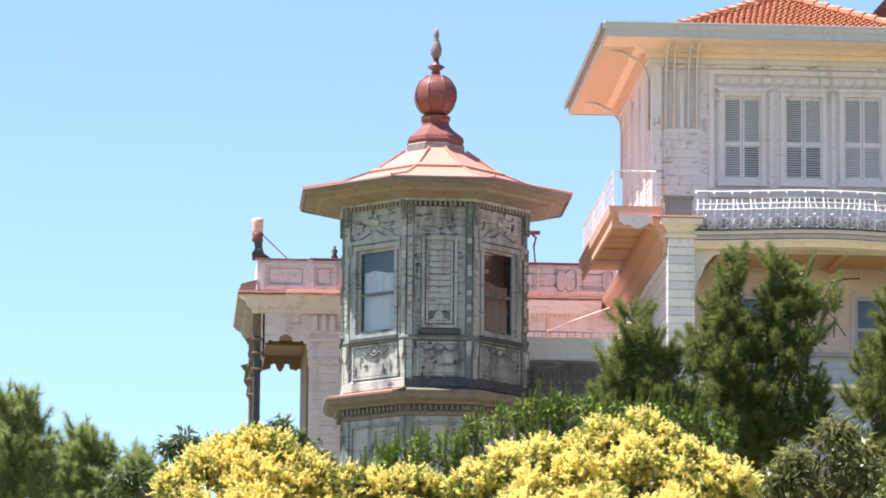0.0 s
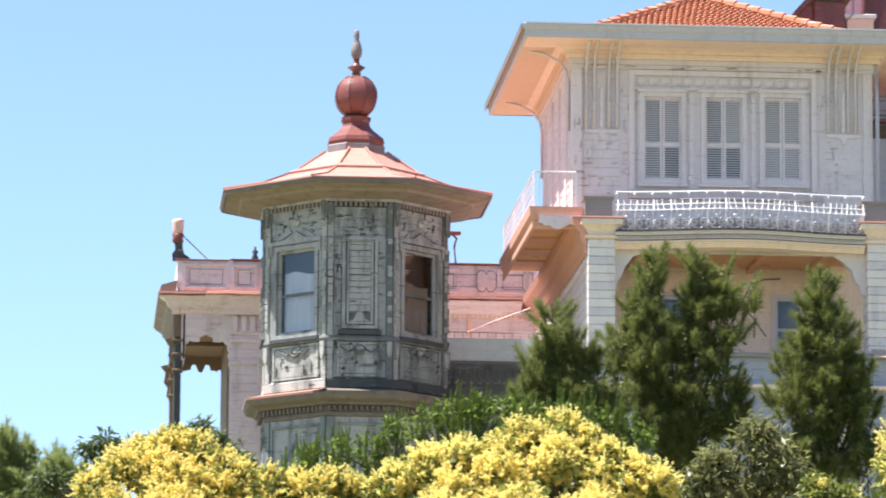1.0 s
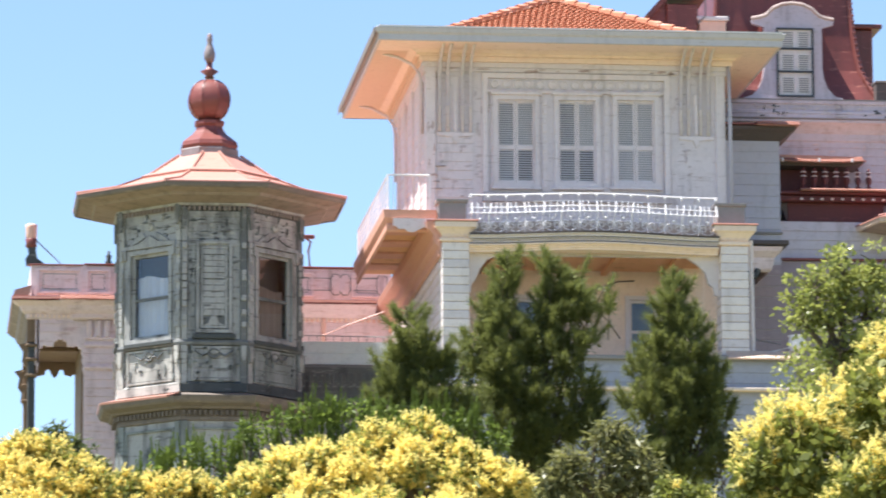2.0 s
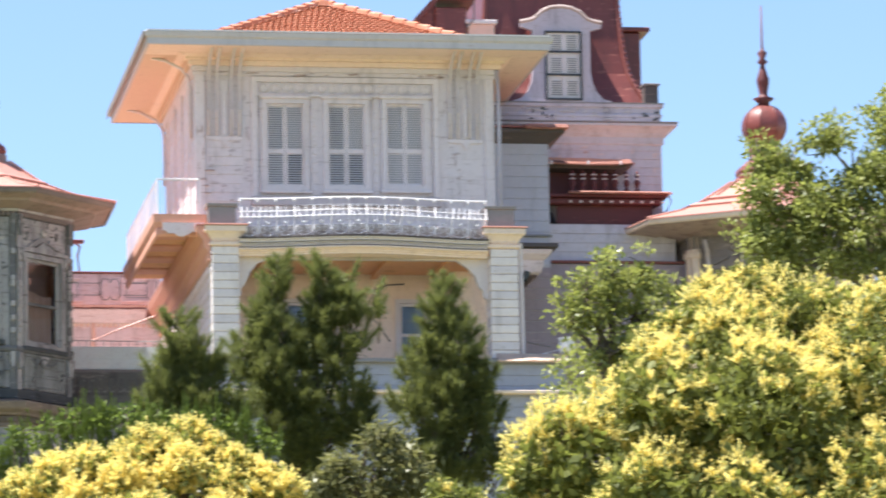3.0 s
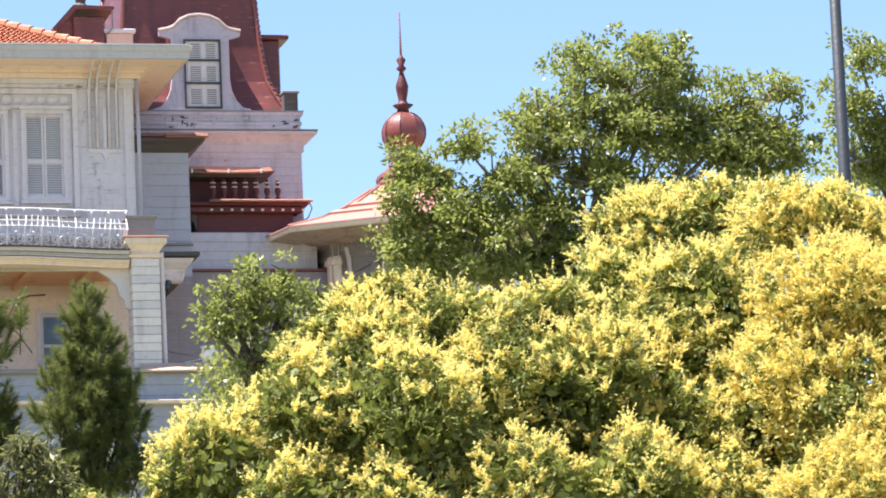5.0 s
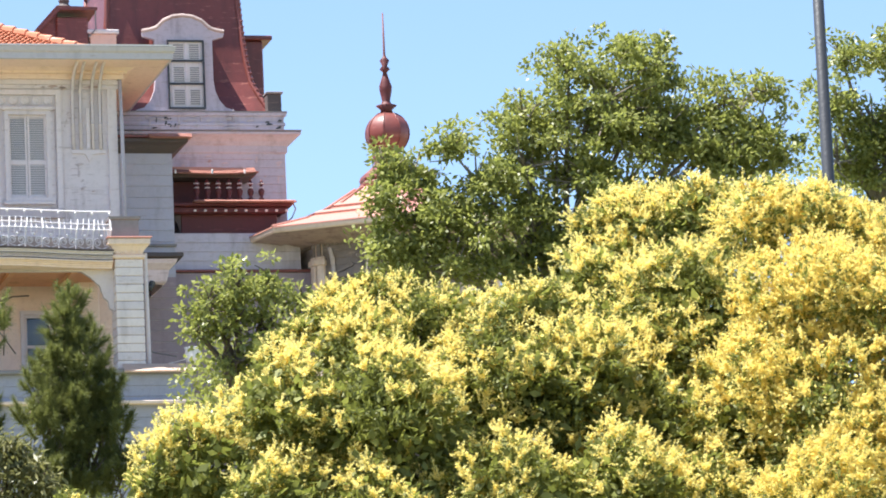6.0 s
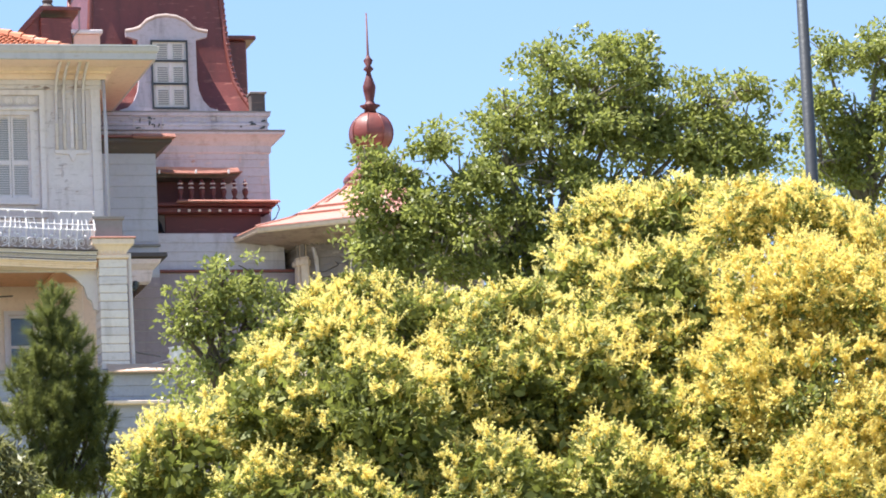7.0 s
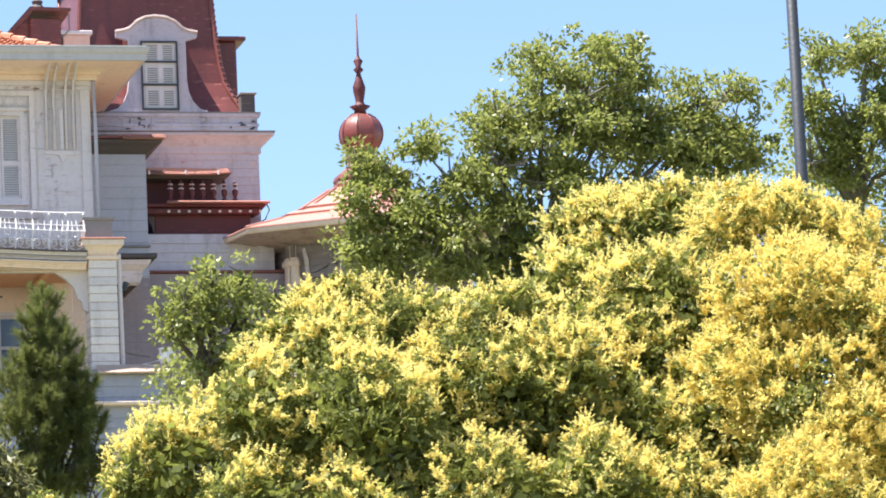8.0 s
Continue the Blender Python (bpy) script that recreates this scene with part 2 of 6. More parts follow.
def offset(poly, d, closed=True):
    """A polygon pushed outwards by d (outside is to the right of the way round)."""
    out, n = [], len(poly)
    for i in range(n):
        p = Vector(poly[i])
        a = Vector(poly[i - 1]) if closed or i > 0 else None
        c = Vector(poly[(i + 1) % n]) if closed or i < n - 1 else None
        ns = []
        for s, e in ((a, p), (p, c)):
            if s is not None and e is not None:
                u = (e - s).normalized()
                ns.append(Vector((u.y, -u.x)))
        k = ns[0] if len(ns) == 1 else (ns[0] + ns[1]) / (1 + ns[0].dot(ns[1]))
        out.append(p + k * d)
    return out


def moulding(poly, profile, closed=True, bm=None, lids=(False, False)):
    """Sweeps a profile of (offset, z) round a polygon, with mitred corners."""
    bm = bm or bmesh.new()
    rings = [[bm.verts.new((p.x, p.y, z)) for p in offset(poly, d, closed)] for d, z in profile]
    n = len(poly)
    for r, s in zip(rings, rings[1:]):
        for i in range(n if closed else n - 1):
            j = (i + 1) % n
            bm.faces.new((r[i], r[j], s[j], s[i]))
    if not closed:
        for i in (0, n - 1):
            vs = [r[i] for r in rings]
            if len(vs) > 2:
                bm.faces.new(vs)
    if lids[0]:
        bm.faces.new(rings[0])
    if lids[1]:
        bm.faces.new(rings[-1])
    return bm


def lathe(profile, cx, cy, segs=24, bm=None, gores=0, turn=0.0):
    bm = bm or bmesh.new()
    rings = []
    for r, z in profile:
        ring = []
        for i in range(segs):
            a = 2 * math.pi * i / segs + turn
            k = 1.0 + (0.06 * (abs(math.cos(gores * (a - turn) / 2)) ** 8) if gores else 0)
            ring.append(bm.verts.new((cx + r * k * math.cos(a), cy + r * k * math.sin(a), z)))
        rings.append(ring)
    for r, s in zip(rings, rings[1:]):
        for i in range(segs):
            bm.faces.new((r[i], r[(i + 1) % segs], s[(i + 1) % segs], s[i]))
    bm.faces.new(rings[0])
    bm.faces.new(rings[-1])
    return bm


def tube(points, radii, sides=6, bm=None):
    bm = bm or bmesh.new()
    pts = [Vector(p) for p in points]
    rings = []
    for i, p in enumerate(pts):
        d = (pts[min(i + 1, len(pts) - 1)] - pts[max(i - 1, 0)]).normalized()
        a = d.orthogonal().normalized()
        b = d.cross(a)
        r = radii[i] if isinstance(radii, (list, tuple)) else radii
        rings.append([bm.verts.new(p + r * (a * math.cos(2 * math.pi * k / sides) + b * math.sin(2 * math.pi * k / sides))) for k in range(sides)])
    for r, s in zip(rings, rings[1:]):
        # rings may start at different angles: join each vertex with its nearest
        o = min(range(sides), key=lambda k: (r[0].co - s[k].co).length)
        f = 1 if (r[1].co - s[(o + 1) % sides].co).length <= (r[1].co - s[o - 1].co).length else -1
        for k in range(sides):
            bm.faces.new((r[k], r[(k + 1) % sides], s[(o + f * (k + 1)) % sides], s[(o + f * k) % sides]))
    bm.faces.new(rings[0])
    bm.faces.new(rings[-1])
    return bm


def holed_wall(w, z0, z1, holes, thick, m=I4, bm=None):
    """A wall of the width w with openings (x0, x1, z0, z1) that go through it."""
    bm = bm or bmesh.new()
    xs = sorted({0, w, *[h[0] for h in holes], *[h[1] for h in holes]})
    zs = sorted({z0, z1, *[h[2] for h in holes], *[h[3] for h in holes]})
    made = {}

    def v(i, j, k):
        if (i, j, k) not in made:
            made[i, j, k] = bm.verts.new(m @ Vector((xs[i], -thick * k, zs[j])))
        return made[i, j, k]

    def solid(i, j):
        if not (0 <= i < len(xs) - 1 and 0 <= j < len(zs) - 1):
            return False
        x, z = (xs[i] + xs[i + 1]) / 2, (zs[j] + zs[j + 1]) / 2
        return not any(h[0] < x < h[1] and h[2] < z < h[3] for h in holes)

    for i in range(len(xs) - 1):
        for j in range(len(zs) - 1):
            if not solid(i, j):
                continue
            for k in (0, 1):
                bm.faces.new((v(i, j, k), v(i + 1, j, k), v(i + 1, j + 1, k), v(i, j + 1, k)))
            for di, dj, p, q in ((-1, 0, (i, j), (i, j + 1)), (1, 0, (i + 1, j), (i + 1, j + 1)), (0, -1, (i, j), (i + 1, j)), (0, 1, (i, j + 1), (i + 1, j + 1))):
                if not solid(i + di, j + dj):
                    bm.faces.new((v(*p, 0), v(*q, 0), v(*q, 1), v(*p, 1)))
    return bm


def siding(parent, x0, x1, z0, z1, m, material, pitch=0.2, proud=0.025, holes=(), name="board"):
    """Lapped horizontal boards, each a piece of its own."""
    n = max(1, round((z1 - z0) / pitch))
    h = (z1 - z0) / n
    for i in range(n):
        a, b = z0 + i * h, z0 + (i + 1) * h - 0.012
        spans = [(x0, x1)]
        for hx0, hx1, hz0, hz1 in holes:
            if hz0 < b and hz1 > a:
                spans = [s for p, q in spans for s in ((p, min(q, hx0)), (max(p, hx1), q)) if s[1] - s[0] > 0.02]
        for p, q in spans:
            bm = bmesh.new()
            vs = [bm.verts.new(m @ Vector(c)) for c in ((p, 0, a), (q, 0, a), (q, proud, a), (p, proud, a), (p, 0.006, b), (q, 0.006, b), (p, 0, b), (q, 0, b))]
            for f in ((0, 1, 2, 3), (3, 2, 5, 4), (4, 5, 7, 6), (0, 3, 4, 6), (1, 7, 5, 2), (0, 6, 7, 1)):
                bm.faces.new([vs[k] for k in f])
            part(name, bm, material, parent)


# ---- ground: a slope that climbs to the terrace of the mansion, then falls away to the plain ----
def ground_z(x, y):
    s = min(1, max(0, (y - 22) / 74))
    up = 11.4 * s * s * (3 - 2 * s)
    f = min(1, max(0, (y - 170) / 260))
    return up * (1 - f * f * (3 - 2 * f))


bm = bmesh.new()
gx = [-4000, -1500, -600, -250, -120] + list(range(-80, 121, 8)) + [160, 250, 600, 1500, 4000]
gy = [-4000, -1200, -400, -120, -40, -10] + list(range(0, 181, 6)) + [200, 230, 260, 300, 350, 430, 700, 1500, 4000]
grid = [[bm.verts.new((x, y, ground_z(x, y) + (0.25 * noise.noise((x * 0.11, y * 0.11, 0)) if 14 < y < 96 else 0))) for x in gx] for y in gy]
for r, s in zip(grid, grid[1:]):
    for i in range(len(gx) - 1):
        bm.faces.new((r[i], r[i + 1], s[i + 1], s[i]))
ground = part("ground", bm, GRASS, None, "dry grassy hillside rising to the mansion", True)
tagged(ground, category="ground", kind="structure")

# ---- the mansion ----
mansion = thing("mansion", 13.0, 112.0, 11.4, "weathered white wooden mansion with red roofs and corner turrets", "house")


def lip(x0, x1, y, z0, z1, deep, sag=0.0):
    """A sheet-metal edge that slopes forward to catch the light, a little wavy."""
    bm = bmesh.new()
    n = max(3, int((x1 - x0) / 0.25))
    rg = random.Random(int(x0 * 100))
    rows = []
    for dy, z in ((0.0, z0 - 0.03), (-0.01, z0), (deep, z1), (deep + 0.02, z1 - 0.04)):
        rows.append([bm.verts.new((x0 + (x1 - x0) * i / n, y + dy, z - sag * math.sin(math.pi * i / n) + rg.uniform(-0.008, 0.008))) for i in range(n + 1)])
    for r, s in zip(rows, rows[1:]):
        for i in range(n):
            bm.faces.new((r[i], r[i + 1], s[i + 1], s[i]))
    bmesh.ops.solidify(bm, geom=bm.faces[:], thickness=0.008)
    return bm


def sash(m, x0, x1, z0, z1, material, deep=0.14, rail=0.5, label="", drape=None, drape_to=0.6, bar=None, name="window"):
    """A sash window in a wall's frame m: casing, meeting rail, pane, drape behind."""
    win = part(name, frame_ring(x0 + 0.07, x1 - 0.07, z0 + 0.07, z1 - 0.07, 0.07, -deep, -deep + 0.07, m), material, mansion, label)
    zr = z0 + rail * (z1 - z0)
    part("sash_bar", boxes([(x0 + 0.07, x1 - 0.07, -deep + 0.004, -deep + 0.05, zr - 0.035, zr + 0.035)], m), bar or material, win)
    for a, b in ((z0 + 0.07, zr - 0.035), (zr + 0.035, z1 - 0.07)):
        g = part("pane", boxes([(x0 + 0.07, x1 - 0.07, -deep + 0.015, -deep + 0.021, a, b)], m), GLASS, win)
        g.visible_shadow = False
    if drape is not None:
        bm = bmesh.new()
        n = 14
        va, vb = [], []
        for i in range(n + 1):
            x = x0 + 0.02 + (x1 - x0 - 0.04) * i / n
            y = -deep - 0.12 + 0.025 * math.sin(i * 2.1)
            va.append(bm.verts.new(m @ Vector((x, y, z0))))
            vb.append(bm.verts.new(m @ Vector((x, y, z0 + drape_to * (z1 - z0) + 0.05 * math.sin(i * 0.45)))))
        for i in range(n):
            bm.faces.new((va[i], va[i + 1], vb[i + 1], vb[i]))
        part("curtain", bm, drape, win, "cloth behind the glass, in curtain and reflection colours")
    return win


def flakes(parent, m, x0, x1, z0, z1, shade, count, proud, seed, long=0.22):
    """Small bare patches and stains on a painted wall."""
    rg = random.Random(seed)
    bm = bmesh.new()
    for _ in range(count):
        x, h = rg.uniform(x0, x1), rg.uniform(z0, z1)
        a, t = rg.uniform(0.05, long), rg.uniform(0.012, 0.05)
        up = rg.random() < 0.35
        pts = [(0, 0), (a * 0.4, -t * rg.random()), (a, t * 0.2), (a * 0.8, t), (a * 0.35, t * rg.uniform(0.6, 1.3))]
        slab([(x + (v if up else u), h + (u if up else v)) for u, v in pts], 0.0, proud, m, bm)
    tagged(part("peeling_paint", bm, shade, parent, "flaking paint and stains"), kind="stuff")


def turret(cx, cy, dz, k, needle, aged, ov=0.0, sag=0.0, up=0.0, swing=0.0):
    """An eight-sided corner turret: stained walls, wide eaves, ball finial. k scales its plan."""
    a, b = 2.15 * k, 0.775 * k
    ring = [(cx - a, cy + b), (cx - a, cy - b), (cx - b, cy - a), (cx + b, cy - a), (cx + a, cy - b), (cx + a, cy + b), (cx + b, cy + a), (cx - b, cy + a)]
    ca, sa = math.cos(radians(swing)), math.sin(radians(swing))
    ring = [(cx + (x - cx) * ca - (y - cy) * sa, cy + (x - cx) * sa + (y - cy) * ca) for x, y in ring]
    # right-hand turret: shade under its eaves is put into the wall colour
    paint = AGED if aged else DUSK
    z = lambda v: v + dz
    faces = [face_frame(ring[i], ring[(i + 1) % 8]) for i in range(8)]
    # walls, face by face; the diagonal front faces have windows
    for i, (m, w) in enumerate(faces):
        hole = []
        if i in (1, 3):
            c = w / 2
            hole = [(c - 0.60, c + 0.60, z(18.52), z(20.52))]
        wl = part("turret_wall", holed_wall(w, z(11.4), z(21.62 + up), hole, 0.12, m), paint, mansion, "peeling grey boards with dark stains" if aged else "weathered boards, browned to look shaded")
        if i not in (0, 1, 2, 3, 4):
            continue
        siding(wl, 0.16, w - 0.16, z(20.62), z(21.48 + up), m, paint, 0.17, 0.02)
        hl = [(h[0] - 0.2, h[1] + 0.2, h[2] - 0.2, h[3] + 0.2) for h in hole]
        siding(wl, 0.16, w - 0.16, z(18.55), z(20.6), m, paint, 0.155, 0.018, hl or [(w / 2 - 0.55, w / 2 + 0.55, z(18.5), z(20.85))])
        # corner strips with rows of small blocks
        for x in (0.0, w - 0.13):
            # dark plate: shadow gap and grime beside the strip, put in as colour
            part("strip_backing", boxes([(max(0.0, x - 0.025), min(w, x + 0.155), 0, 0.022, z(17.2), z(21.5 + up))], m), STAINSHADE if aged else paint, mansion)
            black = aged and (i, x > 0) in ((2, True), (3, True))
            # the left face's strips are whitened for the sun on it
            cs = part("corner_strip", boxes([(x, x + 0.13, 0, 0.055, z(17.2), z(21.52 + up))], m), STAINSHADE if black else AGEDW if aged and i == 1 else paint if aged else CREAM, mansion)
            base = part("quoin", boxes([(x + 0.012, x + 0.118, 0.055, 0.095, z(18.7), z(18.83))], m, 0.012), paint, cs)
            rq = random.Random(i * 7 + (x > 0))
            for q in range(1, 13):
                if rq.random() < (0.72 if aged else 0.95):
                    again(base, cs, Matrix.Translation((0, -rq.uniform(0, 0.012) if aged else 0, q * 0.155 + (rq.uniform(-0.025, 0.02) if aged else 0))))
            # scrolled bracket under the eaves, and a console at the sill
            part("strip_bracket", slab([(x + 0.01, z(21.5 + up)), (x + 0.12, z(21.5 + up)), (x + 0.12, z(21.22 + up)), (x + 0.10, z(21.08 + up)), (x + 0.065, z(21.0 + up)), (x + 0.03, z(21.08 + up)), (x + 0.01, z(21.22 + up))], 0.055, 0.11, m), STAINSHADE if aged else paint, cs)
            part("strip_console", slab([(x, z(18.26)), (x + 0.13, z(18.26)), (x + 0.13, z(18.02)), (x + 0.09, z(17.86)), (x + 0.04, z(17.86)), (x, z(18.02))], 0.055, 0.12, m), AGEDW if aged and i < 2 else paint, cs)
        # apron panels under the sill
        for x0, x1 in ((0.24, w - 0.24),):
            # dark plate for the shadow gaps and grime between apron boards
            part("panel_backing", boxes([(x0, x1, 0, 0.005, z(17.45), z(18.25))], m), STAINSHADE if aged else paint, mansion)
            # left aprons whitened for sun, right-hand ones darkened for shading and blackening
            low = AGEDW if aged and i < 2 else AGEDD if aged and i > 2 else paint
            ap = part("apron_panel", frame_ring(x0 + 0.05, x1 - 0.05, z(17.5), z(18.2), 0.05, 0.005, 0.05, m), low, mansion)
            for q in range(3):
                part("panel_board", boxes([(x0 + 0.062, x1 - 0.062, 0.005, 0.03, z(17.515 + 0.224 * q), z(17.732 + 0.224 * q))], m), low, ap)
        c = w / 2
        if i in (1, 2, 3):
            wreath = part("wreath", tube([m @ Vector((c + 0.13 * math.cos(q * math.pi / 6), 0.06, z(18.08) + 0.10 * math.sin(q * math.pi / 6))) for q in range(13)], 0.026, 6), STAINSHADE if aged else paint, mansion, "carved wreath on the apron", True)
            for sg in (-1, 1):
                part("ribbon", tube([m @ Vector((c + sg * x, 0.055, z(h))) for x, h in ((0.14, 18.08), (0.26, 18.02), (0.36, 18.08), (0.44, 18.15))], [0.026, 0.022, 0.02, 0.012], 6), STAINSHADE if aged else paint, wreath, "", True)
            if aged:
                flakes(wl, m, 0.15, w - 0.2, z(17.2), z(18.2), SOOTSHADE, 9 if i > 1 else 5, 0.062, 90 + i, 0.12)
                flakes(wl, m, 0.15, w - 0.2, z(17.2), z(18.2), AGEDD, 14, 0.060, 95 + i, 0.3)
        part("keystone", slab([(c - 0.17, z(18.24)), (c + 0.17, z(18.24)), (c + 0.12, z(18.12)), (c, z(18.05)), (c - 0.12, z(18.12))], 0.0, 0.065, m), paint, mansion)
        if i in (1, 3):
            h = hole[0]
            # right face: a brown drape stands in for the glass's brownish reflection
            sash(m, h[0], h[1], h[2], h[3], paint, 0.09, 0.47, "tall sash window with a peeling frame",
                 CLOTH if i == 1 else RUST, 0.74 if i == 1 else 0.62, STAINSHADE if aged else None)
            # dark outline of the casing, shadow gap and grime in one colour
            part("casing_backing", frame_ring(h[0] - 0.08, h[1] + 0.08, h[2] - 0.10, h[3] + 0.10, 0.075, 0, 0.012, m), SOOTSHADE if aged else paint, mansion)
            cas = part("window_casing", frame_ring(h[0], h[1], h[2], h[3], 0.10, 0.0, 0.07, m), paint, mansion)
            part("window_sill", boxes([(h[0] - 0.16, h[1] + 0.16, 0, 0.13, h[2] - 0.2, h[2] - 0.10)], m, 0.012), SOOTSHADE if aged else paint, cas)
            part("hood", slab([(h[0] - 0.20, h[3] + 0.14), (h[1] + 0.20, h[3] + 0.14), (h[1] + 0.20, h[3] + 0.22), (c + 0.3, h[3] + 0.26),
                               (c, h[3] + 0.44), (c - 0.3, h[3] + 0.26), (h[0] - 0.20, h[3] + 0.22)], 0, 0.09, m), paint, cas)
            boss = part("boss", lathe([(0.10, 0.0), (0.10, 0.035), (0.07, 0.05), (0.04, 0.03)], 0, 0, 12), AGEDW if aged else paint, cas)
            boss.matrix_basis = m @ Matrix.Translation((c, 0.02, z(21.16))) @ Matrix.Rotation(radians(-90), 4, "X")
            for sg in (-1, 1):
                part("hood_scroll", slab([(c + sg * 0.12, h[3] + 0.40), (c + sg * 0.20, h[3] + 0.50), (c + sg * 0.46, h[3] + 0.36), (c + sg * 0.62, h[3] + 0.24), (c + sg * 0.44, h[3] + 0.28)], 0.02, 0.065, m), paint, cas)
                part("side_strip", boxes([(c + sg * 0.76 - 0.035, c + sg * 0.76 + 0.035, 0, 0.05, h[2] - 0.12, h[3] + 0.02)], m, 0.01), paint, cas)
            for sx in (h[0] - 0.20, h[1] + 0.12):
                part("drop", boxes([(sx, sx + 0.08, 0, 0.10, h[3] - 0.1, h[3] + 0.14)], m, 0.012), paint, cas)
        else:
            # dark plate for the shadow gaps and grime round the blind window
            part("panel_backing", boxes([(c - 0.44, c + 0.44, 0, 0.006, z(18.55), z(20.76))], m), STAINSHADE if aged else paint, mansion)
            bl = part("blind_window", frame_ring(c - 0.345, c + 0.345, z(18.64), z(20.66), 0.075, 0.006, 0.07, m), paint, mansion, "boarded blind window with a carved frame")
            part("inner_frame", frame_ring(c - 0.255, c + 0.255, z(18.73), z(20.55), 0.055, 0.006, 0.045, m), paint, bl)
            rg = random.Random(i)
            for q in range(11):
                zz = 18.98 + q * 0.143
                ww = 0.252 - 0.012 * rg.random()
                part("slat", boxes([(c - ww, c + 0.252 - 0.012 * rg.random(), 0.006, 0.03 + 0.018 * rg.random(), z(zz + 0.012 * rg.random()), z(zz + 0.122 + 0.018 * rg.random()))], m), paint, bl)
            part("crest", slab([(c - 0.24, z(18.74)), (c + 0.24, z(18.74)), (c + 0.13, z(18.80)), (c + 0.07, z(18.95)), (c, z(18.99)), (c - 0.07, z(18.95)), (c - 0.13, z(18.80))], 0, 0.05, m), paint, bl)
            part("window_sill", boxes([(c - 0.5, c + 0.5, 0, 0.12, z(18.42), z(18.53))], m, 0.012), SOOTSHADE if aged else paint, bl)
        # flakes of paint and bare patches
        if aged and i in (1, 2, 3):
            rg = random.Random(40 + i)
            for shade, count in ((SOOTSHADE, 60 if i == 3 else 40), (STAINSHADE, 60), (AGEDW, 44)):
                bm = bmesh.new()
                for _ in range(count):
                    x, h = rg.uniform(0.15, w - 0.4), rg.uniform(18.5, 21.4)
                    if hole and hole[0][0] - 0.35 < x < hole[0][1] + 0.1 and 18.4 < h < 20.55:
                        continue
                    a, t = rg.uniform(0.05, 0.24), rg.uniform(0.010, 0.040)
                    up = rg.random() < 0.3
                    pts = [(0, 0), (a * 0.4, -t * rg.random()), (a, t * 0.2), (a * 0.8, t), (a * 0.35, t * rg.uniform(0.6, 1.3))]
                    slab([(x + (v if up else u), z(h) + (u if up else v)) for u, v in pts], 0.0, 0.028, m, bm)
                tagged(part("peeling_paint", bm, shade, wl, "flaking paint and bare patches"), kind="stuff")
        # dentils under the soffit
        n = int(w / 0.115)
        d0 = part("dentil", boxes([(0.03, 0.088, 0.012, 0.085, z(21.46 + up), z(21.565 + up))], m), DUSK if aged else paint, mansion)
        u = m.to_3x3() @ Vector((1, 0, 0))
        for q in range(1, n):
            again(d0, mansion, Matrix.Translation(u * q * w / n))
        # carved brackets beside the corners
    part("sill_band", moulding(ring, [(0.0, z(18.26)), (0.07, z(18.28)), (0.09, z(18.34)), (0.06, z(18.40)), (0.0, z(18.42))]), STAINSHADE if aged else paint, mansion)
    # aged turret: left faces paled for sunlight, the others blackened
    for line, coat in ((ring[:3], AGEDW), (ring[2:6], SOOTSHADE)):
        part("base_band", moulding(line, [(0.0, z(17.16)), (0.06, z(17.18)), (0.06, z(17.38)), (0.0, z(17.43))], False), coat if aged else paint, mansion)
    # dark band painted behind the dentils for the shade between them
    part("frieze_shade", moulding(ring, [(0.0, z(21.44 + up)), (0.012, z(21.44 + up)), (0.012, z(21.57 + up)), (0.0, z(21.57 + up))]), SOOTSHADE if aged else DUSK, mansion)
    part("frieze", moulding(ring, [(0.0, z(21.565 + up)), (0.09, z(21.57 + up)), (0.12, z(21.62 + up)), (0.0, z(21.62 + up))]), paint, mansion)
    # wide eaves
    rim = 0.18 if needle else 0.0
    part("soffit", moulding(ring, [(0.0, z(21.60 + up - sag)), (0.62, z(21.72 + up * 0.6 - sag * 0.8)), (0.66, z(21.78 + up * 0.3 - sag * 0.8) - rim * 0.6), (1.04 + ov, z(21.85) - rim)]), HOODT if not aged else TANW, mansion, "bare brown boards under the eaves")
    part("fascia", moulding(ring, [(1.035 + ov, z(21.84) - rim), (1.06 + ov, z(21.825) - rim), (1.10 + ov, z(21.86) - rim), (1.12 + ov, z(21.93) - rim), (1.10 + ov, z(21.96) - rim)]), FASC if aged else CREAM, mansion)
    roof = part("turret_roof", moulding(ring, [(1.13 + ov, z(21.94) - rim), (1.13 + ov, z(21.975) - rim), (0.15 + ov * 0.6, z(22.21) - rim * 0.5), (-0.60 * k, z(22.52)), (-1.44 * k, z(23.12))], lids=(False, True)), ROOFP, mansion, "faded red sheet-metal roof")
    part("roof_step", moulding(ring, [(-0.50 * k, z(22.47)), (-0.48 * k, z(22.53)), (-0.68 * k, z(22.62)), (-0.70 * k, z(22.58))]), ROOFP, roof)
    if needle:
        # a second step in the sheet roof, and curved brackets under the deep eaves
        for m, w in faces[:4]:
            for x in (0.0, w - 0.2):
                post = part("corner_post", boxes([(x, x + 0.2, 0.0, 0.12, z(17.4), z(21.2))], m, 0.02), CREAM, mansion, "pale corner post under the eaves")
                part("capital", boxes([(x - 0.03, x + 0.23, 0.0, 0.17, z(20.98), z(21.12))], m, 0.02), CREAM, post)
            part("eave_bracket", tube([m @ Vector((0.42, dy, z(h))) for dy, h in ((0.05, 20.4), (0.06, 20.85), (0.12, 21.1), (0.30, 21.35))], [0.045, 0.055, 0.06, 0.045], 8), DUSTW, mansion, "", True)
